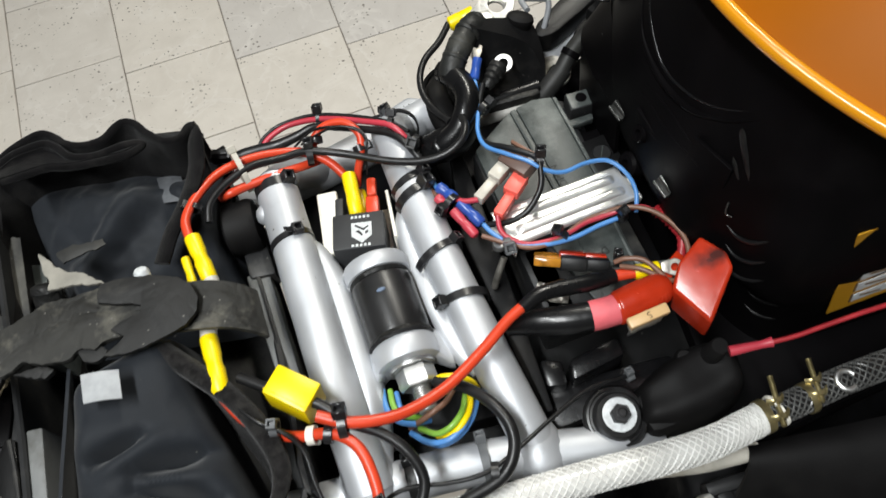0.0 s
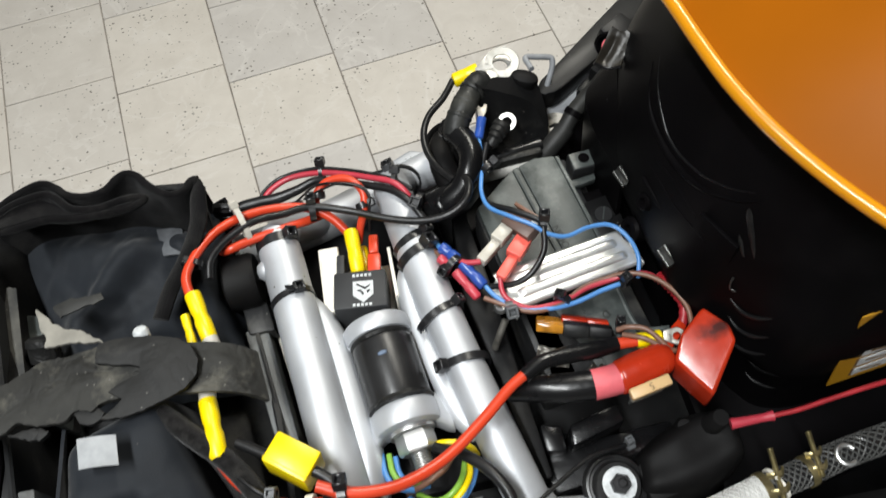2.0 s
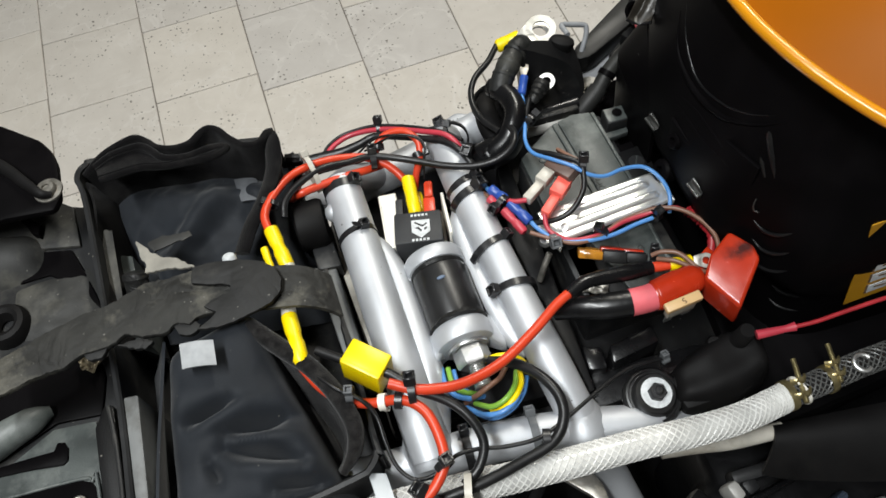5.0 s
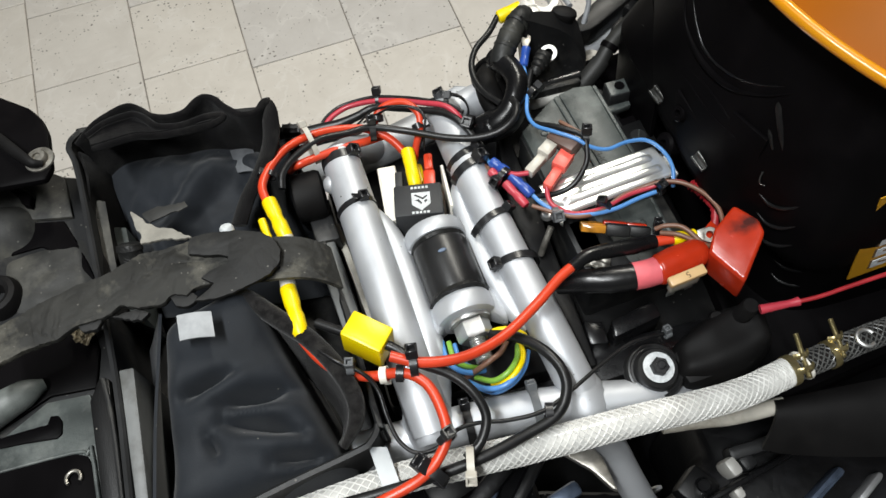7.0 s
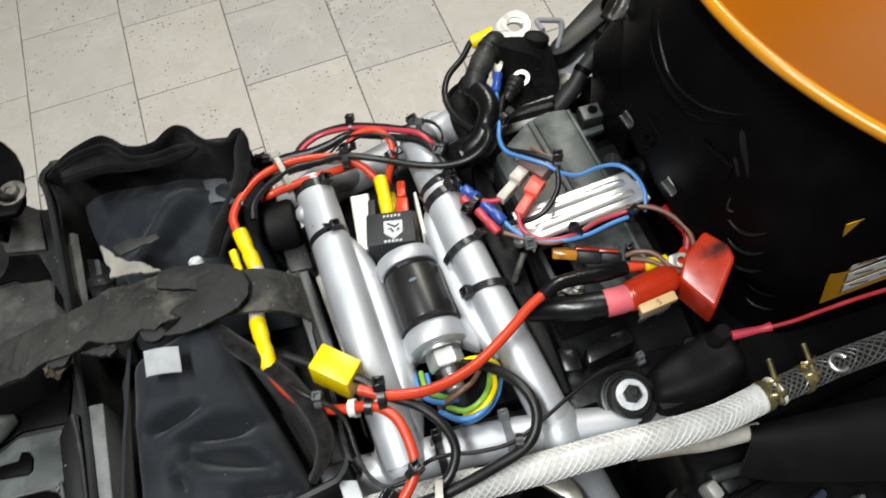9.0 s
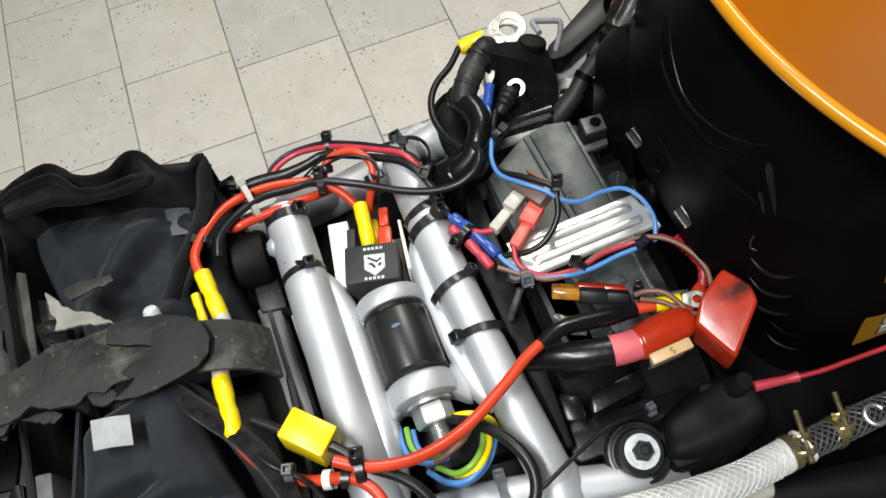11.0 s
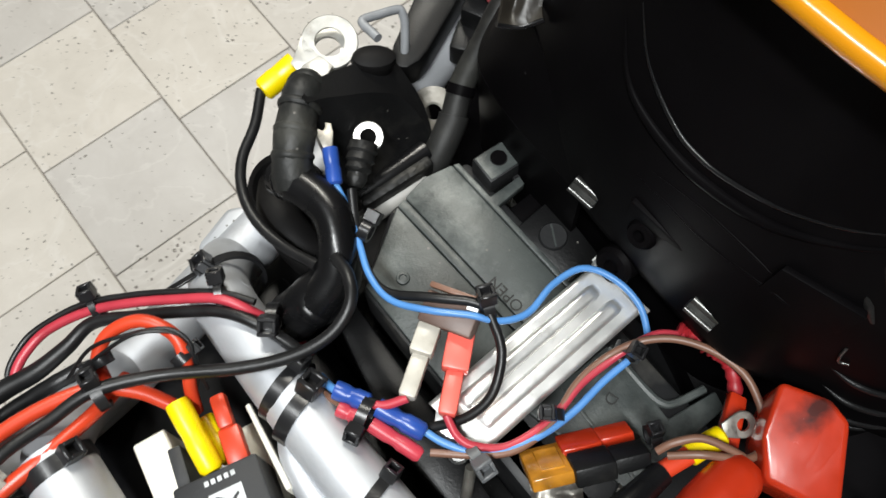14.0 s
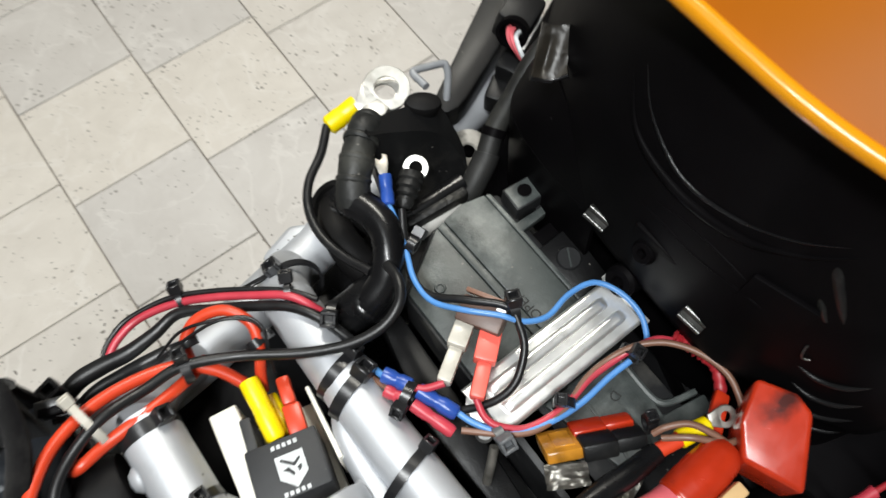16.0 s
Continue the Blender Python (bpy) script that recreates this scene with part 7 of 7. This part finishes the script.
for x, y, z, sx, sy, sz, rz, mat in ((-0.050, -0.1335, 0.900, 0.050, 0.012, 0.02, 30, UNDER), (-0.035, -0.1430, 0.900, 0.050, 0.008, 0.02, 42, SLEEVE), (-0.080, -0.130, 0.900, 0.030, 0.020, 0.02, 14, PLASTIC), (-0.115, -0.122, 0.900, 0.05, 0.014, 0.02, 22, UNDER), (-0.0148, -0.1560, 0.885, 0.022, 0.010, 0.016, 12, BLUESTEEL), (-0.062, -0.147, 0.900, 0.026, 0.008, 0.016, 50, BLUESTEEL),
                                     (0.0870, -0.1755, 0.890, 0.0085, 0.012, 0.02, 14, WORNPAINT), (0.0974, -0.1755, 0.888, 0.010, 0.010, 0.02, 14, TRAY), (0.113, -0.1700, 0.892, 0.050, 0.009, 0.016, -4, TRAY), (0.096, -0.1845, 0.896, 0.090, 0.0045, 0.012, 8, GLOSS), (0.0634, -0.1790, 0.885, 0.022, 0.020, 0.016, 30, PLASTIC), (0.1330, -0.2050, 0.888, 0.036, 0.006, 0.016, 22, BLUESTEEL), (0.0845, -0.1890, 0.888, 0.007, 0.011, 0.014, 10, WORNPAINT), (0.0373, -0.171, 0.882, 0.014, 0.004, 0.016, 4, CAST), (0.158, -0.214, 0.888, 0.026, 0.005, 0.016, 25, CAST)):
    part("engine_piece", box((sx, sy, sz), pose(x, y, z, 6, 0, rz), 0.003), mat, engine)
for x, y, r in ((0.066, -0.1800, 0.006), (0.118, -0.1700, 0.005), (-0.090, -0.145, 0.006)):
    part("engine_bolt", lathe([(0, 0.006), (r * 0.6, 0.006), (r * 0.7, 0.004), (r, 0.003), (r, -0.01)], pose(x, y, 0.890), 18), GLOSS, engine)
part("engine_case", slab([(-0.034, -0.060), (0.150, -0.060), (0.150, -0.22), (-0.034, -0.22)], 0.56, 0.745, bevel=0.008), UNDER, engine)
part("gusset", slab([(-0.0270, -0.146), (-0.0080, -0.150), (-0.0040, -0.160), (-0.0035, -0.178), (-0.0060, -0.176), (-0.0120, -0.164)], 0.983, 0.988, bevel=0.0012), TIN, engine, "pale metal gusset beside the tube")
tape = thing("tape_strip", "milky tape strip hanging from the tray corner over the hose", "tape")
part("strip", sheet(lambda u, v: (-0.1118 + 0.0078 * u + 0.0008 * v, -0.1300 - 0.0028 * u - 0.0185 * v, 1.0410 - 0.0020 * v * v), 8, 16, 0.0005), CLOUDY, tape)

# ---- cable ties ----
TIE = material("black_tie_nylon", (0.011, 0.011, 0.012), 0.30, 0, 0.2, 90, 0.08, 700)
GREYTIE = material("grey_tie_nylon", (0.10, 0.105, 0.11), 0.4, 0, 0.2, 90, 0.08, 700)


def cable_tie(at, axis, r, head, mat=TIE, wide=0.0034, flat=1.0, size=1.0, tail=0.0, label="black nylon cable tie pulled tight round the wiring"):
    """A strap round an axis, with its ratchet head on the side that head points to."""
    tie = thing("cable_tie", label, "cable tie", "cable ties")
    z = Vector(axis).normalized()
    y = Vector(head)
    y = (y - z * y.dot(z)).normalized()
    m = Matrix((y.cross(z), y, z)).transposed().to_4x4()
    m.translation = at
    tie.matrix_basis = m
    bm = bmesh.new()
    rings = []
    h, t = wide / 2, 0.0011
    for k in range(28):
        a = 2 * math.pi * k / 28
        c, s = math.cos(a) * flat, math.sin(a)
        rings.append([bm.verts.new((c * q, s * q, w)) for q, w in ((r, -h), (r + t, -h), (r + t, h), (r, h))])
    for a, b in zip(rings, rings[1:] + rings[:1]):
        for k in range(4):
            bm.faces.new((a[k], a[(k + 1) % 4], b[(k + 1) % 4], b[k]))
    part("strap", bm, mat, tie)
    hb = bmesh.new()
    w = 0.0053 * size
    for sx in (-1, 1):
        box((w * 0.24, w * 0.80, w * 0.95), pose(sx * w * 0.38, 0, 0), w * 0.06, 1, hb)
    for sz in (-1, 1):
        box((w * 0.56, w * 0.80, w * 0.2), pose(0, 0, sz * w * 0.37), w * 0.04, 1, hb)
    box((w * 0.5, w * 0.30, w * 0.60), pose(0, -w * 0.2, 0), 0, 1, hb)
    for v in hb.verts:
        v.co.y += r + 0.0012 + w * 0.28
    part("head", hb, mat, tie)
    if tail:
        part("tail", box((tail, 0.0010, wide * 0.85), pose(tail / 2, r + 0.003, 0, 0, 0, 14), 0.0002, 1), mat, tie)
    return tie



cable_tie((-0.0815, 0.0290, 1.034), (0.0, 1, 0.1), 0.0100, (0.72, 0, 0.9), size=1.15, wide=0.0050)
cable_tie((-0.0817, -0.0040, 1.034), (-0.12, 1, 0), 0.0100, (0.45, 0, 1), tail=0.007)
cable_tie((-0.0168, -0.0010, 1.030), (-0.30, 1, 0), 0.0103, (0.62, 0, 0.9), size=1.35, wide=0.0046)
cable_tie((-0.0166, 0.0075, 1.029), (-0.28, 1, 0), 0.0101, (0.75, 0, 0.8), size=1.05, wide=0.0040)
cable_tie((-0.0170, -0.0360, 1.029), (-0.28, 1, 0), 0.0118, (0.9, 0, 0.75), wide=0.0036)
cable_tie((-0.0140, -0.0620, 1.028), (0.05, 1, 0), 0.0118, (-1, 0, 0.85), size=1.1, wide=0.0038)
cable_tie((-0.0490, 0.0695, 1.0265), (1, -0.3, 0.1), 0.0036, (0.0, 0.7, 1), wide=0.0022)
cable_tie((-0.0155, 0.0425, 1.0365), (1, -0.5, 0), 0.0045, (0.1, 0.9, 0.7), flat=0.8, wide=0.0024)
cable_tie((-0.0105, 0.0525, 1.0180), (0.2, 1, -0.5), 0.0108, (-0.35, 0.2, 1), wide=0.0030, size=1.2, tail=0.021, label="black nylon cable tie with a long tail round the tube")
cable_tie((-0.0070, 0.0260, 1.0370), (0.9, -0.8, 0), 0.0042, (-0.3, -0.5, 1), size=1.15)
cable_tie((-0.0598, 0.0405, 1.0390), (1, -0.12, -0.1), 0.0046, (0.0, 0.25, 1), flat=1.2)
cable_tie((-0.0545, 0.0480, 1.0380), (0.2, 1, 0.5), 0.0024, (-1, 0, 0.5), size=0.8)
cable_tie((-0.0348, 0.0325, 1.0400), (0.1, -1, -0.4), 0.0024, (1, 0, 0.3), size=0.8)
cable_tie((-0.1195, 0.0215, 1.0525), (0.45, 0.9, 0), 0.0026, (-1, 0.3, 0.5), size=0.8, wide=0.0026)
cable_tie((-0.0945, 0.0385, 1.0450), (1, 0.22, -0.1), 0.0098, (-0.2, 0.8, 0.8), MILKY, flat=0.6, wide=0.0028, size=0.85, label="translucent white cable tie round the red cables")
cable_tie((-0.1040, 0.0640, 1.0180), (1, 0.3, 0), 0.0060, (0, 0.2, 1), size=1.5, wide=0.0055)
cable_tie((0.0320, 0.0290, 1.0435), (0.4, -1, 0), 0.0024, (1, 0.4, 0.4), size=0.95)
cable_tie((0.0440, -0.0150, 1.0505), (0.9, -0.4, 0), 0.0026, (0.1, 0.4, 1), size=1.05)
cable_tie((0.0705, -0.0505, 1.0385), (0.9, 0.35, 0), 0.0032, (0.1, -0.3, 1), size=0.9)
cable_tie((0.0400, -0.0500, 1.0370), (0.6, 0.7, 0), 0.0030, (-0.2, 0.2, 1), size=0.9)
cable_tie((0.0150, -0.0455, 1.0365), (1, -0.1, 0), 0.0030, (-0.1, -0.7, 0.9), GREYTIE, size=1.1, label="grey cable tie with a stubby cut end")
cable_tie((0.0585, -0.0730, 1.0400), (0.9, -0.4, 0), 0.0024, (0, 0.3, 1), size=0.8, label="small black cable tie behind the fuse covers")
cable_tie((-0.0030, -0.0155, 1.0385), (0.45, -0.9, 0), 0.0046, (-0.8, -0.5, 0.6), size=1.0, flat=1.1)
cable_tie((-0.0812, -0.1075, 1.0630), (1, -0.2, 0), 0.0048, (-0.1, 0.5, 1), size=1.1)
cable_tie((-0.0880, -0.1082, 1.0588), (1, -0.4, 0), 0.0030, (0.2, 0.8, -0.6), size=0.6)
cable_tie((-0.0950, -0.1055, 1.0560), (1, -0.3, 0.2), 0.0029, (0, -0.2, -1), WHITE, size=0.6, label="white cable tie round the red cable")
cable_tie((-0.0780, -0.1420, 1.0560), (0.3, -1, 0), 0.0034, (0.1, 0.4, 1), size=1.0)
cable_tie((-0.0880, -0.1530, 1.0470), (-0.8, -0.6, 0), 0.0056, (-0.1, 0.9, 0.8), size=1.4, wide=0.0050)
cable_tie((-0.0715, -0.1535, 1.0440), (1, -0.3, 0), 0.0068, (0.0, -0.7, 0.55), MILKY, size=1.0, wide=0.0034, label="translucent white cable tie round cable and hose")
cable_tie((-0.0640, -0.1275, 1.0120), (1, -0.1, 0), 0.0102, (0, 0.55, 0.85), size=1.0, wide=0.0040)
cable_tie((-0.0305, -0.1315, 1.0118), (1, -0.12, 0), 0.0102, (0, 0.75, 0.70), GREYTIE, size=1.0, wide=0.0040, label="dark grey cable tie round the near tube")
cable_tie((-0.0300, -0.1430, 1.0420), (1, -0.3, 0), 0.0034, (0, -0.4, -1), size=0.8)
cable_tie((-0.1080, -0.0985, 1.0610), (1, -0.3, 0), 0.0026, (0, 0, 1), GREYTIE, size=0.8, label="small grey cable tie round thin wires")
cable_tie((0.0445, -0.1205, 1.0205), (1, 0.1, 0), 0.0014, (0, 0.3, 1), GREYTIE, size=0.7, label="small grey cable tie on the thin wire")

# ---- cables ----
def cable(name, way, r, mat, label, category="cable", sides=12):
    return tagged(part(name, sweep(WAY[way], r, sides, 6), mat), label, category)


for name, way, r, mat, label in (
        ("red_cable", "red_a", 0.0023, RED, "thick red power cable curving from the yellow joint to the relay"),
        ("black_cable", "black_a", 0.0020, SLEEVE, "thick black cable crossing above the rails"),
        ("red_cable", "red_b", 0.0023, RED, "short thick red cable below the looped one"),
        ("red_cable", "red_loop", 0.0021, RED, "red cable looped up behind the relay"),
        ("thin_wire", "thin_a", 0.0006, SLEEVE, "thin black wire looped beside the red cable"),
        ("thin_wire", "thin_b", 0.0006, SLEEVE, "thin black wire looped beside the red cable"),
        ("crimson_wire", "twin_red", 0.0016, CRIMSON, "crimson wire strapped to black ones in an arch"),
        ("black_wire", "twin_black", 0.0011, SLEEVE, "black wire strapped along the crimson wire"),
        ("sleeved_wire", "twin_sleeve", [0.0034, 0.0036, 0.0034, 0.0031, 0.0026, 0.0022, 0.0020, 0.0020, 0.0020, 0.0020, 0.0020], SLEEVE, "black sleeved wires below the crimson wire"),
        ("sleeved_wire", "stub_sleeve", [0.0022, 0.0024, 0.0026, 0.0030, 0.0024], SLEEVE, "short black taped cable end beside the arch"),
        ("red_cable", "red_d", 0.0024, RED, "thick red cable leaving the lower yellow joint"),
        ("red_cable", "red_e", 0.0025, RED, "thick red cable crossing over a frame rail"),
        ("heat_shrink", "shrink_e", [0.0030, 0.0035, 0.0040, 0.0042, 0.0036], GLOSS, "black heat-shrink sleeve over the red cable"),
        ("black_cable", "black_box", 0.0023, SLEEVE, "black cable coming out of the yellow cap"),
        ("black_cable", "black_loop", 0.0026, SLEEVE, "black cable looping round a frame rail and along the hose"),
        ("thin_wire", "thin_w", 0.0010, SLEEVE, "thin black wire winding along the near tube"),
        ("thin_wire", "thin_w_two", 0.0008, SLEEVE, "thin black wire beside the tray corner"),
        ("blue_wire", "blue_main", 0.0011, BLUE, "blue wire curling over the battery"),
        ("black_wire", "black_main", 0.0015, SLEEVE, "black wire running with the blue one"),
        ("brown_wire", "brown_main", 0.0012, BROWN, "brown wire curving to the terminal cover"),
        ("brown_wire", "brown_two", 0.0012, BROWN, "brown wire from the fuse holder"),
        ("crimson_wire", "red_main", 0.0013, CRIMSON, "crimson wire bundled with blue and brown"),
        ("blue_wire", "blue_two", 0.0012, BLUE, "blue wire bundled with crimson and brown"),
        ("crimson_wire", "red_stub", 0.0014, CRIMSON, "short crimson wire into the milky connector"),
        ("brown_wire", "brown_left", 0.0012, BROWN, "short brown wire into a red crimp"),
        ("blue_wire", "blue_left", 0.0013, BLUE, "short blue wire into a blue crimp"),
        ("black_wire", "ring_wire", 0.0019, SLEEVE, "black wire bowing down from the ring terminal"),
        ("wiring_harness", "harness", [0.0042, 0.0058, 0.0063, 0.0069, 0.0064, 0.0067, 0.0070, 0.0066, 0.0068, 0.0072, 0.0069], TAPE, "fat taped black wiring harness"),
        ("wiring_harness", "harness_two", [0.0066, 0.0068, 0.0066, 0.0064, 0.0062, 0.0062, 0.0070, 0.0060], GLOSS, "glossy black sleeve bent over the harness"),
        ("vent_hose", "right_hose", 0.0048, HOSERUBBER, "black taped hose beside the battery"),
        ("crimson_wire", "red_right", 0.0011, DARKRED, "crimson taped wire running under the shroud"),
        ("blue_wire", "w_blue", 0.0014, BLUE, "blue wire in the bundle below the damper bolt"),
        ("blue_wire", "w_blue_two", 0.0014, BLUE, "blue wire in the bundle below the damper bolt"),
        ("green_wire", "w_gy", 0.0014, GREEN, "green and yellow wire in the bundle"),
        ("blue_wire", "w_blue_three", 0.0014, BLUE, "blue wire in the bundle below the damper bolt"),
        ("green_wire", "w_gy_two", 0.0014, GREEN, "green and yellow wire in the bundle"),
        ("yellow_wire", "w_yellow", 0.0014, YELLOW, "yellow wire in the bundle"),
        ("yellow_wire", "w_yellow_two", 0.0014, YELLOW, "yellow wire arched over the bundle"),
        ("brown_wire", "w_brown", 0.0014, BROWN, "brown wire in the bundle"),
        ("blue_wire", "w_blue_four", 0.0014, BLUE, "blue wire in the bundle below the damper bolt")):
    strand = cable(name, way, r, mat, label)
    if name == "wiring_harness":
        turns = frames_along(smooth_way(WAY[way], 10))
        for k in (range(8, len(turns) - 8, 9) if way == "harness" else (4, len(turns) - 12)):
            thick = r[min(len(r) - 1, round(k / (len(turns) - 1) * (len(r) - 1)))] + 0.0004
            part("tape_turn", sweep([q[0] for q in turns[k:k + 4]], [thick - 0.0005, thick, thick, thick - 0.0005], 24, 2), mat, strand)
    if name == "vent_hose":
        part("sleeve", sweep([Vector(WAY[way][3]).lerp(Vector(WAY[way][4]), 0.75)] + WAY[way][4:], 0.0056, 20, 6), HOSERUBBER, strand, "wider lower sleeve of the hose")


def braided_hose(name, way, r, wall, thread, label):
    h = thing(name, label, "hose")
    part("hose_wall", sweep(WAY[way], r, 28, 8), wall, h)
    line = frames_along(smooth_way(WAY[way], 24))
    length = sum((b[0] - a[0]).length for a, b in zip(line, line[1:]))
    turns = length / 0.036
    bm = bmesh.new()
    for way_round in (-1, 1):
        for strand in range(10):
            pts = []
            for k, (q, t, u, v) in enumerate(line):
                a = way_round * 2 * math.pi * turns * k / (len(line) - 1) + 2 * math.pi * strand / 10
                pts.append(q + (r + 0.0001) * (math.cos(a) * u + math.sin(a) * v))
            sweep(pts, 0.00042, 4, 1, bm, straight=True)
    tagged(part("braid", bm, thread, h), "woven reinforcing threads", kind="stuff")
    return h


braided_hose("clear_hose", "hose", 0.0068, BRAID, THREAD, "clear plastic hose with white braided reinforcement")
braided_hose("smoked_hose", "hose_dark", 0.0060, HOSEDARK, DARKTHREAD, "dark braided hose behind the clamps")

red_sleeve = thing("crimson_sleeve", "crimson shrink sleeve on the wire under the shroud", "sleeve")
part("sleeve", sweep([Vector(WAY["red_right"][0]), Vector(WAY["red_right"][1]), Vector(WAY["red_right"][1]).lerp(Vector(WAY["red_right"][2]), 0.35)], [0.0024, 0.0018, 0.0023], 14, 6), CRIMSON, red_sleeve)

# ---- floor tiles, each a piece of the floor ----
tile_bm = box((S - 0.0026, S - 0.0026, 0.006), None, 0.0012, 1)
tile_mesh = mesh_of("tile", tile_bm, TILE)
far_bm = bmesh.new()
for c in range(-8, 12):
    for k in range(-3, 24):
        x, y = -0.43 + (c + 0.5) * S, 1.24 - (c + 1) * D - (k - 5.5) * S
        if c > 8 and -1.78 < y < 2.78 and x < 2.24:
            box((S - 0.0026, S - 0.0026, 0.006), pose(x, y, -0.003), 0.0012, 1, far_bm)
        elif k < 21 and -2.35 < x < 2.24 and -1.78 < y < 2.78:
            tile = new("tile", tile_mesh)
            tile.parent = floor
            tile.matrix_basis = pose(x, y, -0.003 + random.uniform(-0.0002, 0.0002), 0, 0, 180 * random.randint(0, 1))
tagged(part("far_tiles", far_bm, TILE, floor), "floor tiles along the far wall", kind="stuff")
